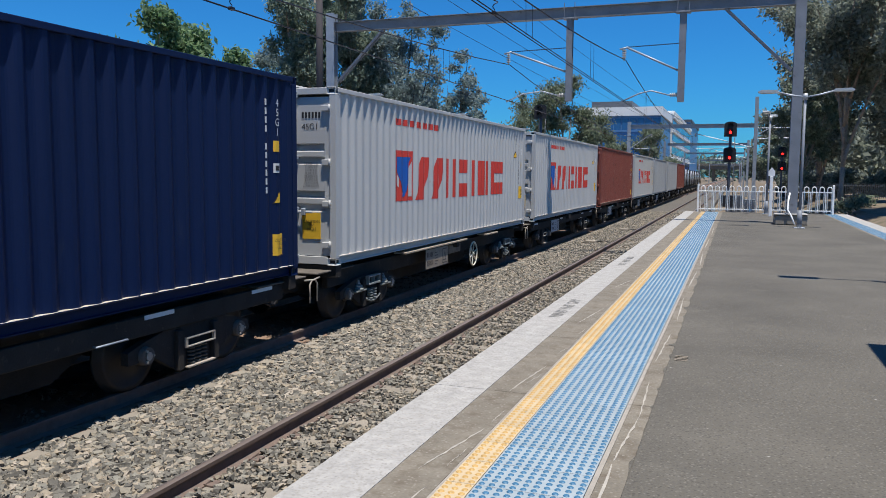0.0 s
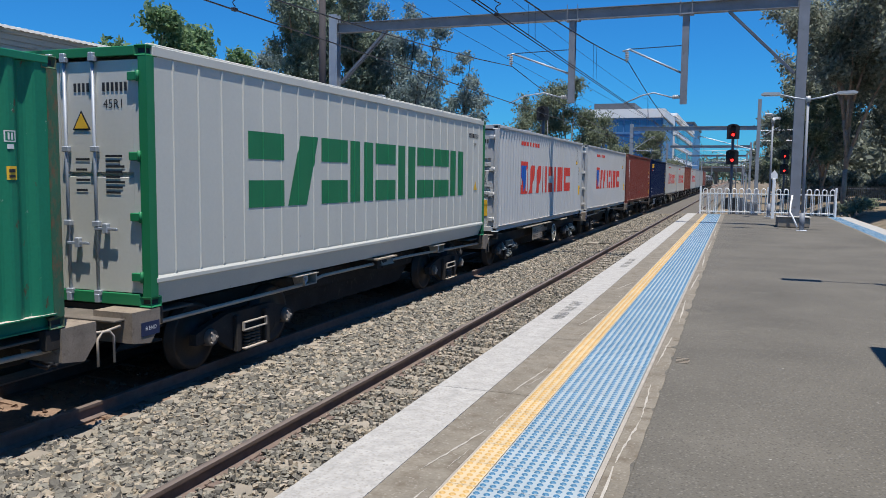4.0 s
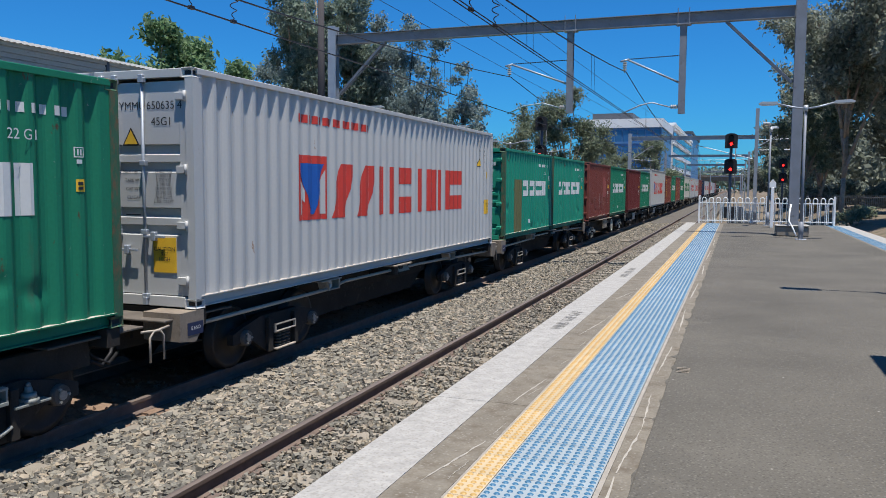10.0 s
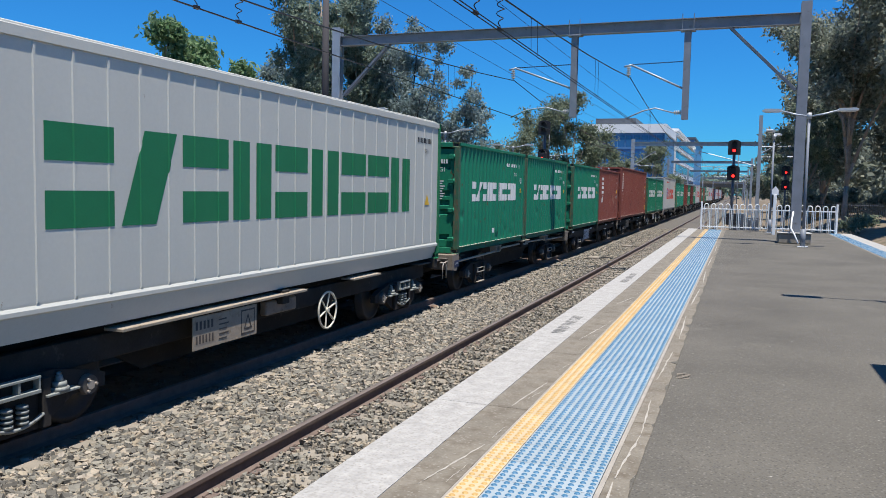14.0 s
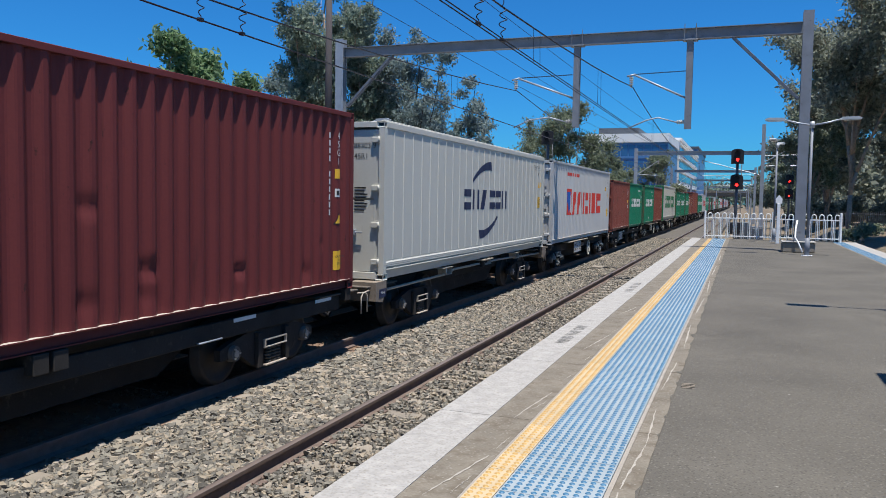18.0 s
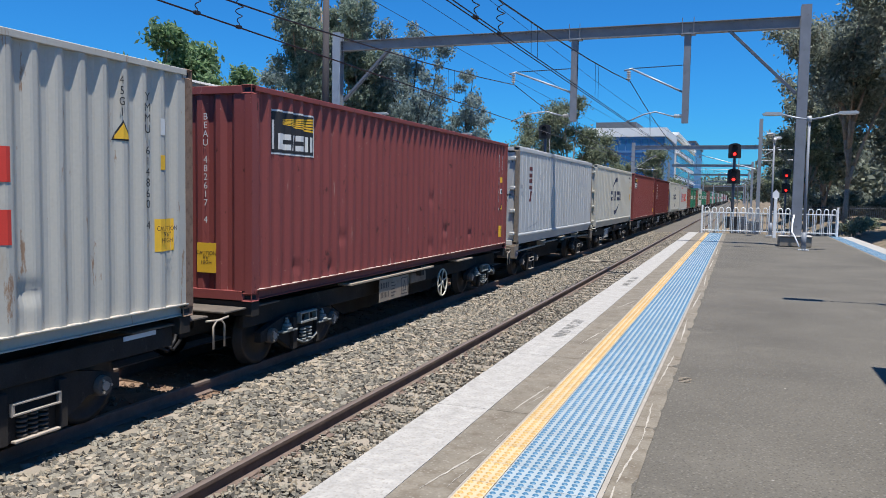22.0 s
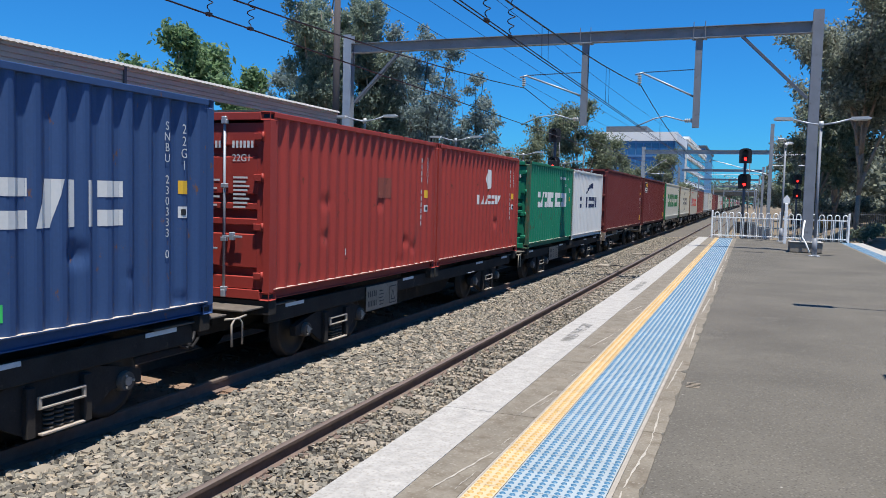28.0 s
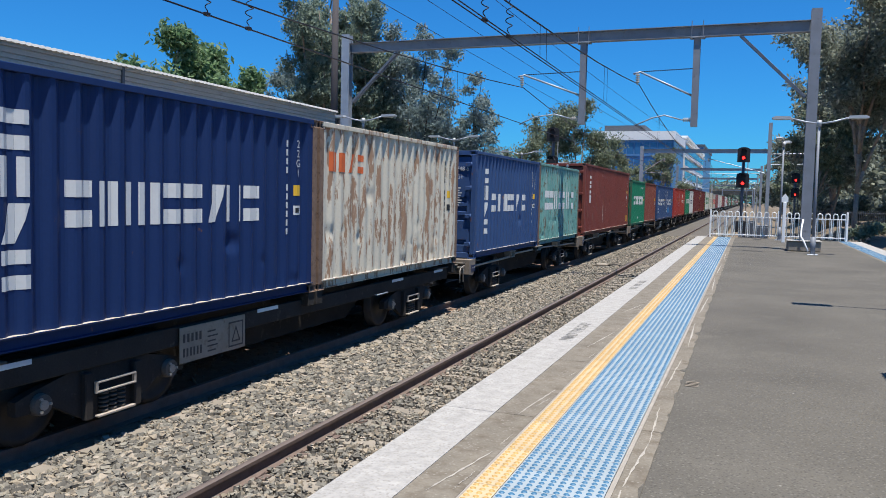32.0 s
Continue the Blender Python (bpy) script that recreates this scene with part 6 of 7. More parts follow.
signal(1.58, 40.0, -1.2, 3.57, 2.39, 0.56)
signal(4.95, 62.0, -1.2, 3.15, 2.12, 0.55, label="black railway signal beside the trees with two red lights")
signal(-7.48, 40.0, -0.05, 4.55, 3.12, 0.6, 0, "dark unlit railway signal head behind the train")
lens = thing("low_signal", "small black signal with one glowing red light", "railway signal", (-7.5, 39.7, -0.05), group="railway signals")
part("signal_post", tube(B(), (0, 0, 0), (0, 0, 2.8), 0.05, n=8), DARK_STEEL, lens)
part("signal_head", box(B(), -0.22, 0.22, -0.1, 0.1, 2.75, 3.4, 0.04), BLACK, lens)
part("red_lens", tube(B(), (0, -0.1, 3.03), (0, -0.125, 3.03), 0.12, n=16), RED_LIGHT, lens, "glowing red lens")

# white hooped end fence
fence = thing("platform_end_fence", "white hoop-topped steel fence across the platform end", "fence", (0, 0, 0))
FY = 33.6
for x in (0.5, 3.0, 5.4):
    part("post", box(B(), x - 0.035, x + 0.035, FY - 0.035, FY + 0.035, 0, 1.12, 0.006), WHITE_PAINT, fence)
for z in (0.13, 0.84):
    for x0, x1 in ((0.535, 2.965), (3.035, 5.365)):
        part("rail", box(B(), x0, x1, FY - 0.018, FY + 0.018, z - 0.02, z + 0.02, 0.004), WHITE_PAINT, fence)
bm = B()
pts = [(-0.075, 0, 0.05), (-0.075, 0, 0.97)] + [(-0.075 * math.cos(a * math.pi / 6), 0, 0.97 + 0.075 * math.sin(a * math.pi / 6)) for a in range(1, 6)] + [(0.075, 0, 0.97), (0.075, 0, 0.05)]
tubes(bm, pts, 0.018, 6)
HOOP = mesh_of(bm, "hoop", WHITE_PAINT)
BAR = mesh_of(tube(B(), (0, 0, 0.05), (0, 0, 0.86), 0.018, n=6), "bar", WHITE_PAINT)
x = 0.68
while x < 5.3:
    if abs(x - 3.02) > 0.1:
        put("hoop", HOOP, fence, (x, FY, 0))
    if abs(x + 0.135 - 3.02) > 0.06 and x < 5.15:
        put("bar", BAR, fence, (x + 0.135, FY, 0))
    x += 0.27
marker = thing("marker_post", "white pointed marker post at the platform end", "post", (3.1, 31.2, 0))
bm = B()
box(bm, -0.055, 0.055, -0.05, 0.05, 0, 1.45, 0.01)
part("shaft", bm, WHITE_PAINT, marker)
bm = B()
prism(bm, [(-0.11, 1.45), (0.11, 1.45), (0.11, 1.62), (0.0, 1.76), (-0.11, 1.62)], "y", -0.04, 0.04)
part("pointed_cap", bm, WHITE_PAINT, marker)

# opposite canopy
can = thing("platform_canopy", "pale metal canopy along the opposite platform", "canopy", (0, 0, 0))
CAN = mat("canopy_paint", (0.62, 0.61, 0.57), 0.5, vary=0.1, scale=1.2, stain=(0.4, 0.37, 0.32), amount=0.2)
bm = B()
prof = []
n = 760
for i in range(n + 1):
    prof.append((-26 + i * 45.5 / n, 3.652 if i % 2 else 3.638))
top = [bm.verts.new((-8.72, yy, z)) for yy, z in prof]
bot = [bm.verts.new((-13.2, yy, z + 0.42)) for yy, z in prof]
lip = [bm.verts.new((-8.7, yy, z - 0.045)) for yy, z in prof]
for i in range(n):
    bm.faces.new((top[i], top[i + 1], bot[i + 1], bot[i]))
    bm.faces.new((lip[i], lip[i + 1], top[i + 1], top[i]))
part("roof_sheet", bm, mat("roof_sheet_grey", (0.48, 0.47, 0.43), 0.5, metal=0.1, vary=0.12, scale=2), can, "ribbed metal roof")
sec = [(-8.76, 3.6), (-8.76, 3.545), (-8.8, 3.535), (-8.8, 3.515), (-8.785, 3.51), (-8.785, 3.45), (-8.81, 3.44), (-8.81, 3.425), (-8.795, 3.42), (-8.795, 3.37), (-8.82, 3.36), (-8.82, 3.345), (-8.8, 3.34), (-8.8, 3.3), (-8.9, 3.3), (-8.9, 3.6)]
part("fascia", prism(B(), sec, "y", -26, 19.5), mat("fascia_grey", (0.46, 0.41, 0.34), 0.6, vary=0.15, scale=1.5, stain=(0.2, 0.16, 0.12), amount=0.3, streak=0.3), can, "grooved grey fascia")
for yy in (-11, -3.5, 4.0, 11.5):
    part("fascia_joint", box(B(), -8.8, -8.755, yy, yy + 0.06, 3.3, 3.6), DARK_STEEL, can)
part("end_fascia", box(B(), -13.2, -8.86, 19.44, 19.5, 3.38, 3.64, 0.01), CAN, can)
for yy in (-14, -7, 0, 7, 13, 18.6):
    part("canopy_post", box(B(), -10.8, -10.65, yy - 0.08, yy + 0.08, -0.05, 3.75, 0.01), GALV, can)
    part("canopy_beam", box(B(), -13.0, -8.9, yy - 0.06, yy + 0.06, 3.5, 3.62, 0.01), GALV, can)

# unseen shelter beside the standing point, added so its roof edge shades the platform
sh = thing("unseen_shelter", "unseen grey flat roof on steel posts, added to shade the platform", "shelter", (0, 0, 0))
part("roof", box(B(), 3.47, 5.05, 2.0, 7.12, 2.9, 3.05, 0.02), CAN, sh)
for xx, yy in ((4.6, 2.5), (4.6, 7.0)):
    part("post", box(B(), xx - 0.06, xx + 0.06, yy - 0.06, yy + 0.06, 0, 2.9, 0.01), GALV, sh)

# ---- stones, trees and buildings ----
STONE = mat("crushed_stone", (0.27, 0.245, 0.215), 0.9, vary=0.3, scale=9, fine=60, bump=0.3)
nt = STONE.node_tree
geo = nt.nodes.new("ShaderNodeNewGeometry")
ramp = nt.nodes.new("ShaderNodeValToRGB")
ramp.color_ramp.elements[0].color = (0.085, 0.078, 0.066, 1)
ramp.color_ramp.elements[1].color = (0.32, 0.275, 0.22, 1)
for p, c in ((0.3, (0.15, 0.138, 0.115, 1)), (0.55, (0.215, 0.2, 0.163, 1)), (0.8, (0.26, 0.215, 0.155, 1))):
    el = ramp.color_ramp.elements.new(p)
    el.color = c
nt.links.new(geo.outputs["Random Per Island"], ramp.inputs[0])
for nd in nt.nodes:
    if nd.type == "MIX" and nd.blend_type == "MULTIPLY":
        nt.links.new(ramp.outputs[0], nd.inputs["A"])


def bed_z(x):
    xs = [-9.0, -8.2, -6.4, -4.2, -3.3, -2.4, 0.1]
    zs = [-1.65, -1.3, -1.23, -1.23, -1.2, -1.19, -1.2]
    return np.interp(x, xs, zs)


def stones(n, x0, x1, y0, y1, size, seed, near_power=1.0, lift=0.0, blocky=False):
    rng = np.random.default_rng(seed)
    base = np.array([[1, 0, 0], [-1, 0, 0], [0, 1, 0], [0, -1, 0], [0, 0, 1], [0, 0, -1]], float)
    tri = np.array([[0, 2, 4], [2, 1, 4], [1, 3, 4], [3, 0, 4], [2, 0, 5], [1, 2, 5], [3, 1, 5], [0, 3, 5]])
    if blocky:
        base = np.array([[a, b, c] for a in (-0.62, 0.62) for b in (-0.62, 0.62) for c in (-0.62, 0.62)])
        tri = np.array([[0, 1, 3], [0, 3, 2], [4, 6, 7], [4, 7, 5], [0, 4, 5], [0, 5, 1], [2, 3, 7], [2, 7, 6], [0, 2, 6], [0, 6, 4], [1, 5, 7], [1, 7, 3]])
    nv = len(base)
    x = rng.uniform(x0, x1, n)
    y = y0 + (y1 - y0) * rng.uniform(0, 1, n) ** near_power
    s = size * rng.uniform(0.5, 1.5, n)
    on_tie = (np.abs((y - 0.15 + 0.33) % 0.66 - 0.33) < 0.125) & (((x > -2.78) & (x < -0.2)) | (x < -4.06))
    keep = ~on_tie | (rng.uniform(0, 1, n) < np.where(x < -4, 0.04, np.where(x < -2.35, 1.0, 0.22)))
    x, y, s = x[keep], y[keep], s[keep]
    n = len(x)
    z = bed_z(x) + lift + rng.uniform(-0.02, 0.036, n) + np.where((x > -2.8) & (x < -2.3), 0.014, 0.0)
    v = base[None] * rng.uniform(0.55, 1.15, (n, nv, 3)) + rng.normal(0, 0.15, (n, nv, 3))
    a, b, c = rng.uniform(0, 6.28, (3, n))
    ca, sa, cb, sb = np.cos(a), np.sin(a), np.cos(b), np.sin(b)
    R = np.zeros((n, 3, 3))
    R[:, 0, 0], R[:, 0, 1], R[:, 1, 0], R[:, 1, 1], R[:, 2, 2] = ca, -sa, sa, ca, 1
    Q = np.zeros((n, 3, 3))
    Q[:, 0, 0], Q[:, 1, 1], Q[:, 1, 2], Q[:, 2, 1], Q[:, 2, 2] = 1, cb, -sb, sb, cb
    v = np.einsum("nij,nkj->nki", R @ Q, v * np.array([1, 0.8, 0.62]))
    v = v * s[:, None, None] + np.stack([x, y, z], 1)[:, None]
    faces = (tri[None] + nv * np.arange(n)[:, None, None]).reshape(-1, 3)
    me = bpy.data.meshes.new("stones")
    me.from_pydata(v.reshape(-1, 3).tolist(), [], faces.tolist())
    me.materials.append(STONE)
    return me


put("stones", stones(30000, -4.3, -2.3, 3.2, 16, 0.05, 1, 1.25, 0.0, True), ballast)["kind"] = "stuff"
put("stones", stones(30000, -4.3, -2.3, 15, 60, 0.046, 2, 1.5), ballast)["kind"] = "stuff"
put("stones", stones(20000, -2.2, -0.9, 3.2, 20, 0.034, 3, 1.25, 0.004, True), ballast)["kind"] = "stuff"
put("stones", stones(8000, -2.2, -0.9, 18, 60, 0.036, 4, 1.5, 0.0), ballast)["kind"] = "stuff"
# Stones in the train's shadow take the same shade tint.
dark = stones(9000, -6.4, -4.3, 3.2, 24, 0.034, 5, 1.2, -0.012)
dark.materials[0] = SHADE_BROWN
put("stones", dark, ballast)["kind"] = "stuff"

# leaf litter bank on the far side of the platform
bm = B()
prism(bm, [(6.6, -1.64), (7.6, -1.1), (9.0, -0.55), (16, -0.2), (70, 0.4), (70, -1.64)], "y", 10, 420)
tagged(part("bank", bm, EARTH, None), "earth bank with dry leaf litter under the trees", "ground", kind="structure")


def leaf_material(name, base, tip):
    m, nt, b = nodes_of(name, 0.55, 0.0, 0.25)
    n, l = nt.nodes, nt.links
    geo = n.new("ShaderNodeNewGeometry")
    mix = n.new("ShaderNodeMix")
    mix.data_type = "RGBA"
    mix.inputs["A"].default_value = (*base, 1)
    mix.inputs["B"].default_value = (*tip, 1)
    l.new(geo.outputs["Random Per Island"], mix.inputs["Factor"])
    l.new(mix.outputs["Result"], b.inputs["Base Color"])
    tr = n.new("ShaderNodeBsdfTranslucent")
    l.new(mix.outputs["Result"], tr.inputs["Color"])
    ad = n.new("ShaderNodeMixShader")
    ad.inputs[0].default_value = 0.55
    l.new(b.outputs[0], ad.inputs[1])
    l.new(tr.outputs[0], ad.inputs[2])
    l.new(ad.outputs[0], n["Material Output"].inputs[0])
    return m


GUM = leaf_material("gum_leaves", (0.13, 0.175, 0.135), (0.29, 0.355, 0.285))
RIVER_GUM = leaf_material("river_gum_leaves", (0.14, 0.16, 0.125), (0.34, 0.37, 0.3))
SHEOAK = leaf_material("she_oak_needles", (0.15, 0.2, 0.19), (0.3, 0.37, 0.36))
DARK_BARK = mat("dark_bark", (0.075, 0.065, 0.06), 0.9, vary=0.35, scale=3, fine=40, bump=0.5)
OLIVE = leaf_material("olive_leaves", (0.13, 0.16, 0.105), (0.27, 0.31, 0.215))
BRIGHT = leaf_material("bright_leaves", (0.085, 0.165, 0.075), (0.26, 0.37, 0.2))
DRY = leaf_material("dry_shrub_leaves", (0.09, 0.07, 0.04), (0.2, 0.16, 0.09))


def leaves(centres, radii, count, size, seed, long=2.2, droop=0.5, even=False):
    """Small leaf blades in clumps round the given centres."""
    rng = np.random.default_rng(seed)
    centres, radii = np.array(centres), np.array(radii)
    w = radii.prod(1) ** 0.7
    pick = rng.choice(len(centres), count, p=w / w.sum())
    d = rng.normal(0, 1, (count, 3))
    d /= np.linalg.norm(d, axis=1)[:, None]
    r = np.minimum(np.abs(rng.normal(0, 0.6, count)) + 0.05, rng.uniform(0.9, 1.2, count))
    if even:
        r = rng.uniform(0.02, 1, count) ** 0.55 * rng.uniform(0.8, 1.15, count)
    lump = 1 + 0.25 * np.sin(d[:, 0] * 7 + pick) * np.sin(d[:, 1] * 6 + pick * 2) + 0.15 * np.sin(d[:, 2] * 11 + pick)
    p = centres[pick] + d * (r * lump)[:, None] * radii[pick]
    u = rng.normal(0, 1, (count, 3))
    u[:, 2] -= droop
    u /= np.linalg.norm(u, axis=1)[:, None]
    v = np.cross(u, rng.normal(0, 1, (count, 3)))
    v /= np.linalg.norm(v, axis=1)[:, None]
    s = size * rng.uniform(0.6, 1.5, count)[:, None]
    a, b = u * s * long / 2, v * s / 2
    verts = np.stack([p - a, p + b * 0.9 - a * 0.1, p + a, p - b * 0.9 - a * 0.1], 1).reshape(-1, 3)
    me = bpy.data.meshes.new("crown")
    me.vertices.add(count * 4)
    me.vertices.foreach_set("co", verts.ravel())
    me.loops.add(count * 4)
    me.loops.foreach_set("vertex_index", np.arange(count * 4, dtype=np.int32))
    me.polygons.add(count)
    me.polygons.foreach_set("loop_start", np.arange(0, count * 4, 4, dtype=np.int32))
    me.update(calc_edges=True)
    return me


def tree(x, y, z, height, spread, clumps, count, size, leaf, label, seed, low=0.35, trunk=0.22, lean=0.0, squash=0.85, fill=1.0):
    rng = random.Random(seed)
    t = thing("tree", label, "tree", (x, y, z), group="trees beside the railway")
    bm = B()
    split = height * low
    base = Vector((0, 0, 0))
    fork = Vector((lean, rng.uniform(-0.3, 0.3), split))
    mid = fork * 0.5 + Vector((rng.uniform(-0.2, 0.2), rng.uniform(-0.2, 0.2), 0))
    tube(bm, base, mid, trunk, trunk * 0.82, n=10)
    tube(bm, mid, fork, trunk * 0.82, trunk * 0.7, n=10)
    cs, rs = [], []
    clumps = int(clumps * 2.3)
    for i in range(clumps):
        a = rng.uniform(0, 6.28)
        q = (i + 0.5) / clumps
        zc = split * 0.9 + (height - split * 0.9) * (0.08 + 0.84 * q)
        wide = spread * (1 - 0.65 * abs(q - 0.4)) * math.sqrt(rng.uniform(0.05, 1))
        c = Vector((lean + wide * math.cos(a), wide * math.sin(a), zc))
        r = spread * rng.uniform(0.15, 0.33) * fill
        c.z = min(c.z, height - r * squash)
        cs.append(c)
        rs.append((r, r, r * squash))
        if i % 2:
            continue
        knee = fork.lerp(c, 0.5) + Vector((0, 0, rng.uniform(0.1, 0.5)))
        tube(bm, fork, knee, trunk * 0.42, trunk * 0.28, n=6)
        tube(bm, knee, c, trunk * 0.28, trunk * 0.1, n=5)
        for _ in range(2):
            e = c + Vector((rng.uniform(-1, 1), rng.uniform(-1, 1), rng.uniform(-0.2, 0.8))) * r * 0.8
            tube(bm, c, e, trunk * 0.1, trunk * 0.04, n=4)
    part("trunk", bm, BARK, t, "pale branching trunk")
    me = leaves(cs, rs, int(count * 2.0), size * 0.56, seed)
    me.materials.append(leaf)
    put("crown", me, t, None, "uneven leafy crown")
    return t


def stem_tree(x, y, z, height, spread, stems, clumps, count, size, leaf, label, seed, low=0.3, trunk=0.16, puff=0.2, bark=None, droop=0.5):
    """A tree of several upright stems, each carrying loose separate clumps with gaps between them."""
    rng = random.Random(seed)
    t = thing("tree", label, "tree", (x, y, z), group="trees beside the railway")
    bm = B()
    cs, rs = [], []
    for i in range(stems):
        a = 6.283 * (i + rng.uniform(0, 0.7)) / stems
        reach = spread * (0.12 if i == 0 else rng.uniform(0.45, 1.0))
        top = height * (1.0 if i == 0 else rng.uniform(0.66, 0.95))
        fork = height * rng.uniform(0.02, low)
        pts = []
        for k in range(7):
            f = k / 6
            out = reach * f ** 1.3
            pts.append(Vector((out * math.cos(a) + rng.uniform(-0.12, 0.12) * k / 3, out * math.sin(a) + rng.uniform(-0.12, 0.12) * k / 3, (fork if i else 0.0) * (1 - f) + top * 0.97 * f)))
        w = trunk * (1.0 if i == 0 else rng.uniform(0.5, 0.75))
        for k in range(6):
            tube(bm, pts[k], pts[k + 1], w * (1 - k / 6.6), w * (1 - (k + 1) / 6.6), n=7)
        for _ in range(clumps):
            f = rng.uniform(low * 0.9, 1.0)
            k = min(5, int(f * 6))
            c = pts[k].lerp(pts[k + 1], f * 6 - k)
            r = spread * puff * rng.uniform(0.45, 1.1) * (1.05 - 0.35 * f)
            b = rng.uniform(0, 6.283)
            d = rng.uniform(0.2, 1.0) * spread * 0.55 * (1.3 - f)
            e = c + Vector((d * math.cos(b), d * math.sin(b), rng.uniform(0.1, 0.9) * d))
            e.z = min(e.z, height - r * 0.8)
            tube(bm, c, e, w * 0.2 * (1.2 - f), w * 0.06, n=4)
            cs.append(e)
            rs.append((r, r, r * rng.uniform(0.75, 1.15)))
            for _ in range(2):
                q = e + Vector((rng.uniform(-1, 1), rng.uniform(-1, 1), rng.uniform(-0.3, 0.8))) * r * 0.9
                tube(bm, e, q, w * 0.07, w * 0.03, n=3)
    part("trunk", bm, bark or BARK, t, "upright branching stems")
    me = leaves(cs, rs, int(count * 0.85), size * 1.06, seed, 2.2, droop, True)
    me.materials.append(leaf)
    put("crown", me, t, None, "loose leafy crown with gaps")
    return t


GL = "tall grey-green gum tree with pale limbs"
SL = "feathery blue-green she-oak with upright stems"
# across the tracks
stem_tree(-35.2, 45, -1.6, 14.3, 3.6, 6, 13, 42000, 0.2, BRIGHT, "bright green broad-leaved tree", 11, 0.2, 0.2, 0.5, DARK_BARK, 0.2)
stem_tree(-38.6, 46, -1.6, 12.4, 3.0, 5, 11, 26000, 0.2, BRIGHT, "bright green broad-leaved tree", 24, 0.2, 0.18, 0.5, DARK_BARK, 0.2)
stem_tree(-31.0, 47, -1.6, 11.6, 2.8, 5, 11, 26000, 0.19, BRIGHT, "bright green rounded young tree", 12, 0.2, 0.16, 0.5, DARK_BARK, 0.2)
stem_tree(-29.2, 52, -1.6, 15.0, 3.8, 8, 13, 34000, 0.1, SHEOAK, SL, 13, 0.25, 0.17, 0.3, DARK_BARK)
stem_tree(-25.6, 49, -1.6, 19.2, 4.2, 8, 15, 56000, 0.1, GUM, GL, 14, 0.3, 0.24, 0.3)
stem_tree(-22.6, 50, -1.6, 18.6, 3.4, 7, 13, 42000, 0.1, GUM, GL, 25, 0.3, 0.2, 0.3)
stem_tree(-19.9, 52, -1.6, 15.4, 3.6, 9, 12, 44000, 0.095, SHEOAK, SL, 15, 0.2, 0.15, 0.29, DARK_BARK)
stem_tree(-16.2, 53, -1.6, 11.8, 2.5, 7, 12, 28000, 0.095, SHEOAK, "smaller blue-green she-oak with upright stems", 16, 0.15, 0.13, 0.36, DARK_BARK)
stem_tree(-24.5, 58, -1.6, 11.5, 6.0, 10, 11, 36000, 0.11, SHEOAK, SL, 17, 0.12, 0.15, 0.26, DARK_BARK)
tree(-16.6, 75, -1.6, 11.2, 3.2, 12, 8000, 0.2, OLIVE, "dense olive-green gum tree", 18, 0.22, fill=1.3)
tree(-13.6, 77, -1.6, 12.9, 3.0, 14, 11000, 0.2, OLIVE, "dense olive-green gum tree", 19, 0.22, fill=1.3)
tree(-11.2, 79, -1.6, 9.8, 2.4, 9, 7000, 0.2, OLIVE, "dense olive-green gum tree", 20, 0.2, fill=1.4)
tree(-19.3, 76, -1.6, 8.3, 2.6, 9, 6000, 0.2, GUM, "low grey-green gum tree", 23, 0.2, fill=1.3)
tree(-9.5, 112, -1.6, 10.5, 4.0, 10, 6000, 0.28, OLIVE, "dense olive-green tree before the office building", 21, 0.2)
tree(-16.0, 110, -1.6, 10.0, 3.8, 9, 5000, 0.28, OLIVE, "dense olive-green tree before the office building", 22, 0.2)
# beside our platform
stem_tree(8.6, 60, -0.7, 17.5, 5.2, 9, 16, 37200, 0.12, RIVER_GUM, GL, 31, 0.45, 0.18, 0.27)
stem_tree(11.6, 47, -0.4, 20.0, 5.2, 9, 16, 43400, 0.11, RIVER_GUM, GL, 32, 0.4, 0.18, 0.27)
tree(6.9, 66, -0.7, 9.6, 3.0, 12, 11000, 0.2, OLIVE, "leafy olive-green young gum tree", 33, 0.25, 0.14, -0.4)
stem_tree(15.8, 53, -0.3, 21.0, 5.4, 9, 16, 43400, 0.12, RIVER_GUM, GL, 34, 0.36, 0.18, 0.27)
stem_tree(13.0, 66, -0.4, 19.0, 5.6, 9, 16, 37200, 0.14, RIVER_GUM, GL, 35, 0.28, 0.22, 0.28)
stem_tree(9.0, 80, -0.6, 14.0, 4.8, 8, 16, 24800, 0.16, RIVER_GUM, GL, 36, 0.22, 0.2, 0.3)
stem_tree(20.0, 66, -0.2, 21.0, 6.2, 9, 16, 37200, 0.15, RIVER_GUM, GL, 37, 0.22, 0.18, 0.28)
stem_tree(17.0, 82, -0.2, 19.0, 6.5, 9, 16, 31000, 0.18, RIVER_GUM, GL, 38, 0.12, 0.18, 0.3)
stem_tree(9.5, 106, -0.6, 14.0, 5.4, 8, 14, 18600, 0.22, RIVER_GUM, GL, 39, 0.1, 0.22, 0.32)
stem_tree(25.0, 90, 0.0, 20.0, 8.5, 9, 16, 27280, 0.24, RIVER_GUM, GL, 40, 0.08, 0.18, 0.3)
tree(7.5, 150, -0.6, 10.0, 4.8, 12, 6000, 0.45, RIVER_GUM, GL, 41, 0.1, 0.25)
tree(14.0, 150, -0.5, 14.0, 7.5, 12, 7000, 0.5, RIVER_GUM, GL, 42, 0.08, 0.25)
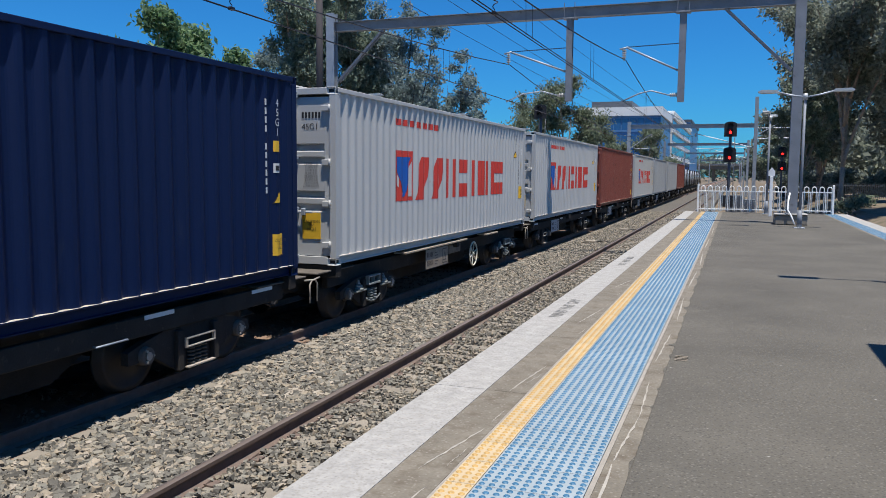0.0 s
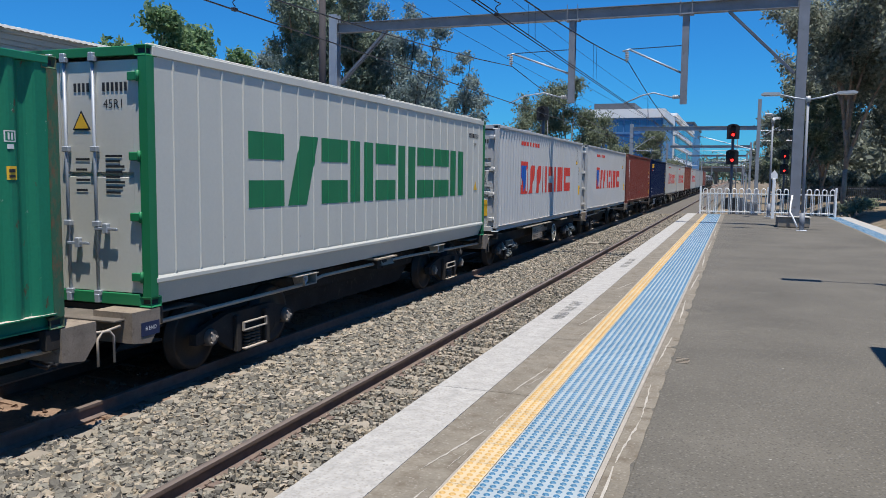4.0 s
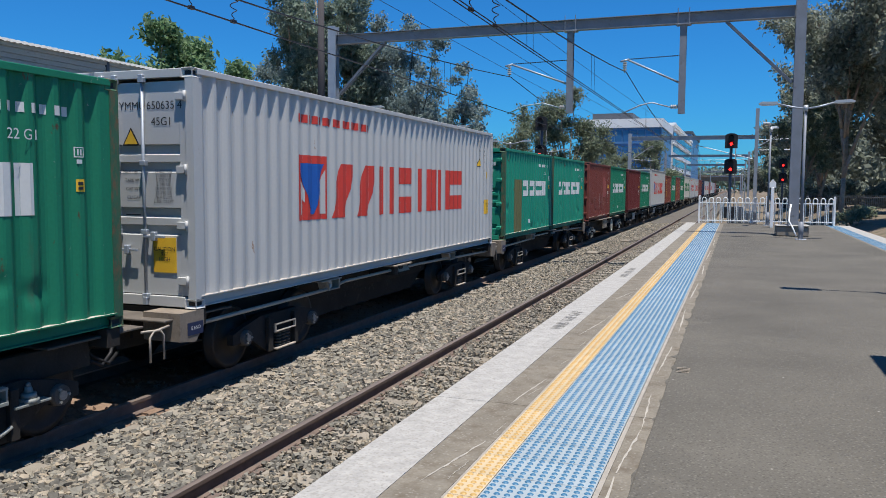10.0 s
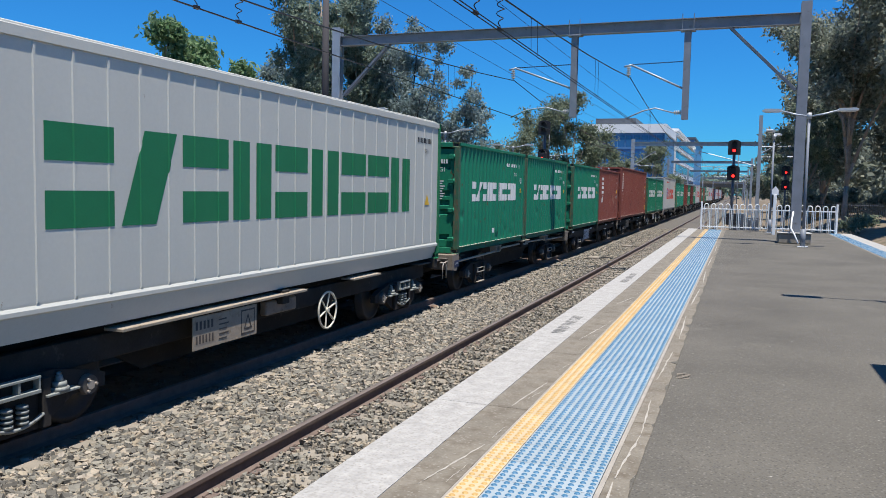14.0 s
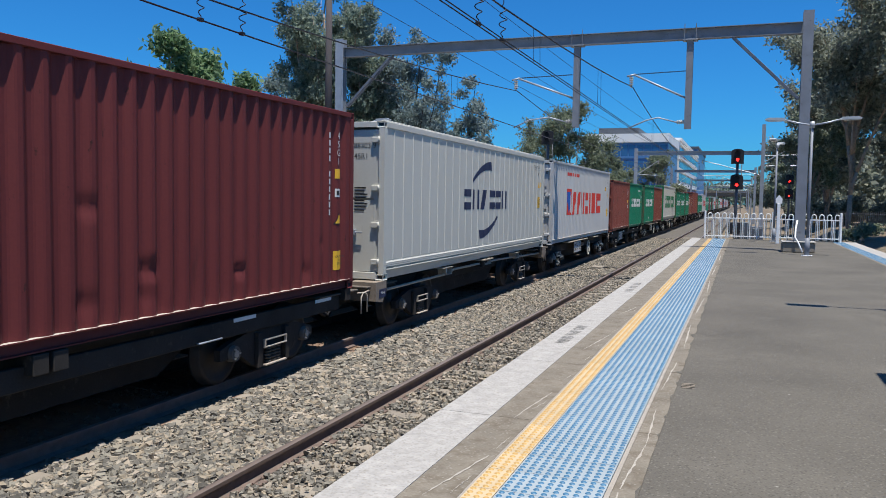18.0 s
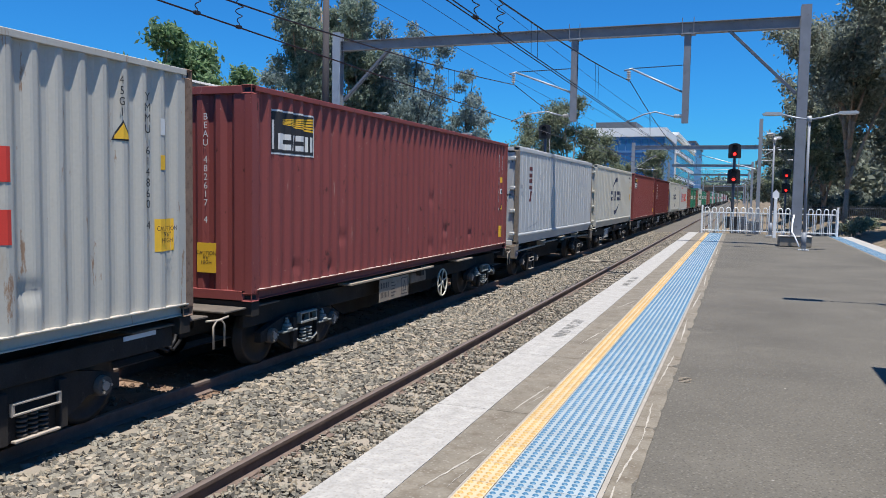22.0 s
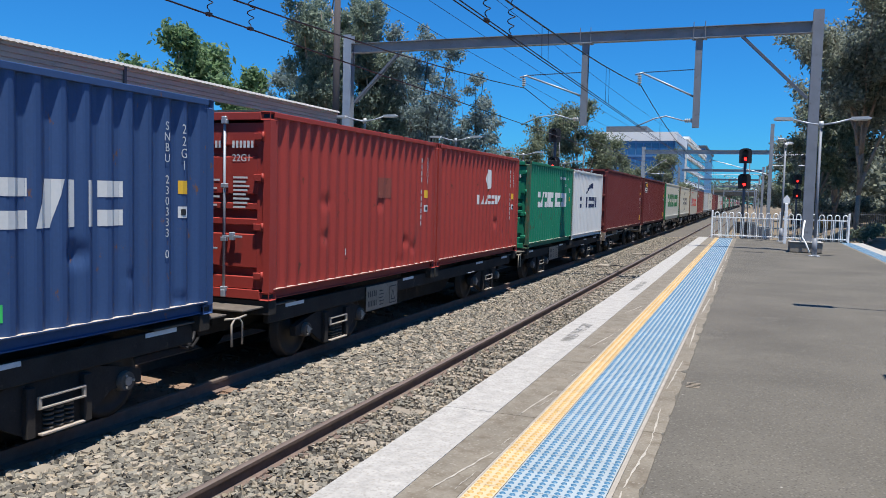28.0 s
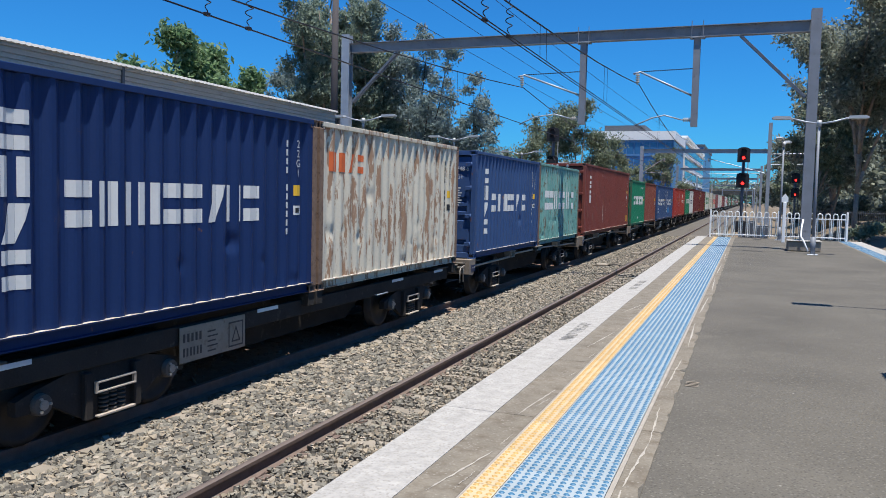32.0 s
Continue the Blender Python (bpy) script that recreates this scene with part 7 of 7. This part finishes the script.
for i, (xx, yy) in enumerate(((9.2, 58), (8.2, 52), (12.0, 50), (9.8, 58), (7.8, 74), (14, 58))):
    rng = random.Random(60 + i)
    s = thing("shrub", "low dry brown-green shrub", "shrub", (xx, yy, -0.75), group="shrubs under the trees")
    bm = B()
    for k in range(7):
        tube(bm, (0, 0, 0), (rng.uniform(-0.5, 0.5), rng.uniform(-0.5, 0.5), rng.uniform(0.4, 0.9)), 0.03, 0.01, n=4)
    part("stems", bm, BARK, s)
    me = leaves([(rng.uniform(-0.5, 0.5), rng.uniform(-0.5, 0.5), 0.5 + rng.uniform(-0.1, 0.3)) for _ in range(4)], [(0.5, 0.5, 0.4)] * 4, 900, 0.11, 90 + i)
    me.materials.append(DRY if i % 2 == 0 else OLIVE)
    put("foliage", me, s)

# undergrowth along the bank
for i in range(16):
    rng = random.Random(300 + i)
    xx, yy = 8.5 + (i % 8) * 2.6 + rng.uniform(-0.6, 0.6), (82 if i < 8 else 98) + rng.uniform(-3, 3)
    s = thing("bush", "tall grey-green bush under the gum trees", "bush", (xx, yy, -0.9), group="bushes under the trees")
    bm = B()
    for k in range(8):
        tube(bm, (0, 0, 0), (rng.uniform(-1, 1), rng.uniform(-1, 1), rng.uniform(1.2, 2.4)), 0.05, 0.015, n=4)
    part("stems", bm, BARK, s)
    me = leaves([(rng.uniform(-1.1, 1.1), rng.uniform(-1, 1), rng.uniform(0.5, 2.3)) for _ in range(9)], [(1.0, 1.0, 0.9)] * 9, 5000, 0.14, 400 + i)
    me.materials.append(RIVER_GUM)
    put("foliage", me, s)

# boundary fence under the trees
bf = thing("boundary_fence", "dark weathered steel paling fence under the trees", "fence", (0, 0, 0))
PALE = mesh_of(box(B(), -0.02, 0.02, -0.02, 0.02, 0, 1.7), "paling", DARK_STEEL)
for i in range(90):
    put("paling", PALE, bf, (7.2 + i * 0.14, 78 - i * 0.05, -0.8))
for z in (-0.5, 0.7):
    part("rail", tube(B(), (7.1, 78.1, z), (19.9, 73.5, z), 0.03, n=5), DARK_STEEL, bf)

# office buildings beyond
GLASS_BLUE = glass("blue_window_glass", (0.03, 0.1, 0.26), 0.08)
PANEL = mat("white_cladding", (0.8, 0.8, 0.78), 0.6, vary=0.08, scale=0.3, fine=8)
BLUE_CLAD = mat("blue_cladding", (0.08, 0.2, 0.4), 0.4, vary=0.1, scale=0.3, fine=8)
ob1 = thing("office_building", "blue glass office building with a white roof band", "building", (0, 0, 0), group="office buildings")
part("wall", box(B(), -27, -12.0, 160, 185, -1.6, 13.0), BLUE_CLAD, ob1)
part("roof_band", box(B(), -27.3, -11.7, 159.7, 185.3, 13.0, 14.7), PANEL, ob1, "white roof band")
part("roof_plant", box(B(), -26, -18, 164, 180, 14.7, 16.2), DARK_STEEL, ob1, "grey rooftop plant room")
PANE = mesh_of(box(B(), -0.62, 0.62, -0.06, 0.0, 0, 2.2), "window", GLASS_BLUE)
for f in range(4):
    part("floor_band", box(B(), -27.05, -11.95, 159.9, 160, 0.6 + f * 3.1, 1.0 + f * 3.1), BLUE_CLAD, ob1)
    for i in range(10):
        put("window", PANE, ob1, (-26.1 + i * 1.48, 159.99, 1.0 + f * 3.1))
ob2 = thing("office_building", "white office block with rows of dark windows", "building", (0, 0, 0), group="office buildings")
part("wall", box(B(), -32, -11.7, 186, 262, -1.6, 15.2), PANEL, ob2)
part("roof", box(B(), -32.4, -11.3, 185.6, 262.4, 15.2, 15.8), PANEL, ob2)
PANE2 = mesh_of(box(B(), 0.0, 0.08, -1.5, 1.5, 0, 1.8), "window", GLASS_BLUE)
SUNSH = mesh_of(box(B(), 0.0, 0.5, -1.8, 1.8, 0, 0.12), "sunshade", PANEL)
for f in range(5):
    for i in range(19):
        wdw = put("window", PANE2, ob2, (-11.7, 188 + i * 3.95, 0.3 + f * 3.0))
        put("sunshade", SUNSH, wdw, (0, 0, 1.9))
ob3 = thing("office_building", "dark blue-grey office tower behind the tracks", "building", (0, 0, 0), group="office buildings")
part("wall", box(B(), -26, -12.5, 275, 330, -1.6, 19), BLUE_CLAD, ob3)
part("roof", box(B(), -26.4, -12.1, 274.6, 330.4, 19, 19.8), DARK_STEEL, ob3)
ob4 = thing("small_building", "small pale building between the trees", "building", (0, 0, 0))
part("wall", box(B(), -30, -25.5, 118, 126, -1.6, 6.0), PANEL, ob4)
part("roof", box(B(), -30.4, -25.1, 117.6, 126.4, 6.0, 6.5), PANEL, ob4)

# road bridge closing the view
br = thing("road_bridge", "distant grey concrete bridge over the tracks", "bridge", (0, 0, 0))
part("deck", box(B(), -60, 60, 470, 482, 5.2, 7.2), CONCRETE, br)
part("parapet", box(B(), -60, 60, 469.6, 470, 7.2, 8.4), CONCRETE, br)
for xx in (-9.5, 4.5):
    part("pier", box(B(), xx - 0.8, xx + 0.8, 472, 480, -1.6, 5.2), CONCRETE, br)
wood = leaves([(random.Random(i).uniform(-130, 130), 560 + 30 * random.Random(i + 99).random(), random.Random(i + 50).uniform(4, 11)) for i in range(80)], [(10, 8, 7)] * 80, 16000, 1.6, 77, 1.4, 0.1)
wood.materials.append(GUM)
tagged(new("distant_woods", wood), "distant hazy line of gum trees", "woods", kind="stuff")

belt = leaves([(random.Random(i + 7).uniform(9, 95), 135 + 45 * random.Random(i + 199).random(), random.Random(i + 150).uniform(1, 11)) for i in range(110)], [(5, 5, 4)] * 110, 26000, 0.75, 78, 1.6, 0.3, True)
belt.materials.append(RIVER_GUM)
tagged(new("woodland_belt", belt), "dense belt of gum trees closing the view beside the line", "woods", kind="stuff")

# small things on the platform and beside the tracks
STENCIL = mat("faded_stencil", (0.15, 0.145, 0.135), 0.85, vary=0.3, scale=20, stain=(0.34, 0.32, 0.29), amount=0.55)
put("stencil_text", words("MIND THE GAP", 0.13, STENCIL, "floor"), platform, (0.215, 8.45, 0.0065), "faded dark stencilled words")
bm = B()
for i in range(11):
    yy = 12.9 + i * 0.13
    if i % 4 != 3:
        bm.faces.new([bm.verts.new((xx, yv, 0.0065)) for xx, yv in ((0.15, yy), (0.26, yy + 0.02), (0.26, yy + 0.085), (0.15, yy + 0.065))])
part("stencil_marks", bm, STENCIL, platform, "faded dark stencil marks")
rng = random.Random(5)


def streak(x0, y0, x1, y1, wide, z=0.004):
    """A wavering pale smear of sealant."""
    bm = B()
    k = 14
    left, right = [], []
    for i in range(k + 1):
        f = i / k
        cx = x0 + (x1 - x0) * f + rng.uniform(-0.004, 0.004)
        hw = wide * (0.15 + 0.5 * math.sin(math.pi * f)) * rng.uniform(0.25, 1.0) / 2
        left.append(bm.verts.new((cx - hw, y0 + (y1 - y0) * f, z)))
        right.append(bm.verts.new((cx + hw, y0 + (y1 - y0) * f, z)))
    for i in range(k):
        bm.faces.new((left[i], right[i], right[i + 1], left[i + 1]))
    part("sealant_streak", bm, mat("pale_sealant", (0.34, 0.31, 0.265), 0.85, vary=0.25, scale=14), platform)


for i in range(16):
    yy = 2.7 + i * 0.86 + rng.uniform(-0.15, 0.15)
    streak(0.585 + rng.uniform(-0.02, 0.01), yy, 0.612 + rng.uniform(-0.01, 0.01), yy + rng.uniform(0.12, 0.3), 0.012)
for yy, ln, xa, xb, wd in ((2.4, 1.5, 1.37, 1.345, 0.05), (3.95, 0.8, 1.345, 1.385, 0.035), (4.7, 0.9, 1.385, 1.36, 0.022), (6.2, 1.2, 1.34, 1.37, 0.03), (8.1, 1.6, 1.38, 1.35, 0.03), (10.6, 1.9, 1.35, 1.38, 0.04), (13.4, 2.2, 1.39, 1.35, 0.04), (16.6, 2.6, 1.35, 1.37, 0.04), (20.5, 3.0, 1.38, 1.36, 0.04)):
    streak(xa, yy, xb, yy + ln, wd)
for yy, ln in ((2.5, 0.8), (3.5, 0.7), (5.0, 0.8), (7.6, 1.0), (10.2, 0.9)):
    streak(0.5 + rng.uniform(-0.05, 0.03), yy, 0.59, yy + ln, 0.03, 0.0035)
# ragged asphalt lip creeping over the kerb strip
bm = B()
yy = 2.0
while yy < 26:
    ln = rng.uniform(0.12, 0.9)
    k = max(3, int(ln / 0.1))
    depth = [0.0] + [rng.uniform(0.002, 0.022) for _ in range(k - 1)] + [0.0]
    if rng.random() < 0.25:
        depth[k // 2] = 0.055
    for i in range(k):
        ya, yb = yy + ln * i / k, yy + ln * (i + 1) / k
        bm.faces.new([bm.verts.new(v) for v in ((1.4405, ya, 0.0042), (1.4405, yb, 0.0042), (1.4395 - depth[i + 1], yb, 0.0042), (1.4395 - depth[i], ya, 0.0042))])
    yy += ln + rng.uniform(0.0, 0.4)
part("asphalt_lip", bm, ASPHALT, platform)
bm = B()
for i in range(4):
    bm.faces.new([bm.verts.new(v) for v in ((1.47, 6.35 + i * 0.05, 0.004), (1.57, 6.35 + i * 0.05, 0.004), (1.57, 6.37 + i * 0.05, 0.004), (1.47, 6.37 + i * 0.05, 0.004))])
part("painted_mark", bm, mat("yellowed_mark", (0.24, 0.2, 0.15), 0.8, vary=0.2), platform, "small worn painted mark")
for i, (xx, yy, w, h) in enumerate(((1.9, 52, 0.9, 1.1), (2.7, 50, 0.7, 0.9))):
    cab = thing("trackside_cabinet", "dark grey trackside equipment cabinet", "cabinet", (xx, yy, -1.2), group="trackside cabinets")
    part("body", box(B(), -w / 2, w / 2, -0.3, 0.3, 0.1, h + 0.4, 0.02), DARK_STEEL, cab)
    part("door", box(B(), -w / 2 + 0.05, w / 2 - 0.05, -0.325, -0.3, 0.2, h + 0.3, 0.01), DARK_STEEL, cab)
    part("foot", box(B(), -w / 2, w / 2, -0.3, 0.3, 0.0, 0.1), CONCRETE, cab)
for xx, yy in ((-3.0, 38.5), (-3.3, 31.0)):
    cb = thing("impedance_bond", "pale trackside box with a cable loop", "trackside box", (xx, yy, -1.2), group="trackside boxes")
    part("box_body", box(B(), -0.2, 0.2, -0.25, 0.25, 0, 0.12, 0.03), SLEEPER, cb)
    part("cable", tubes(B(), [(0.2, 0, 0.05), (0.5, 0.15, 0.1), (0.8, 0.05, 0.04)], 0.02, 6), BLACK, cb)


# the train's lead over an even pace, in metres
LEAD = [(0.0, -0.08), (3.0, -0.2), (5.0, -0.14), (6.0, 0.06), (7.0, 0.0), (8.0, 0.0), (9.0, 0.06), (10.0, 0.17), (11.0, 0.27), (12.0, 0.24), (14.0, 0.3), (17.0, 0.36), (18.0, 0.32), (19.0, 0.44), (20.5, 0.5), (22.0, 0.51), (24.0, 0.38), (26.0, 0.46), (27.5, 0.46), (28.0, 0.32), (29.0, 0.22), (30.0, 0.06), (31.0, -0.02), (32.0, -0.26)]


def motions():
    for ob, y in MOVERS:
        p = ob.matrix_basis.translation.copy()
        walk(ob, [(t, pose(p.x, y + SPEED * t + d, p.z)) for t, d in LEAD])


motions()
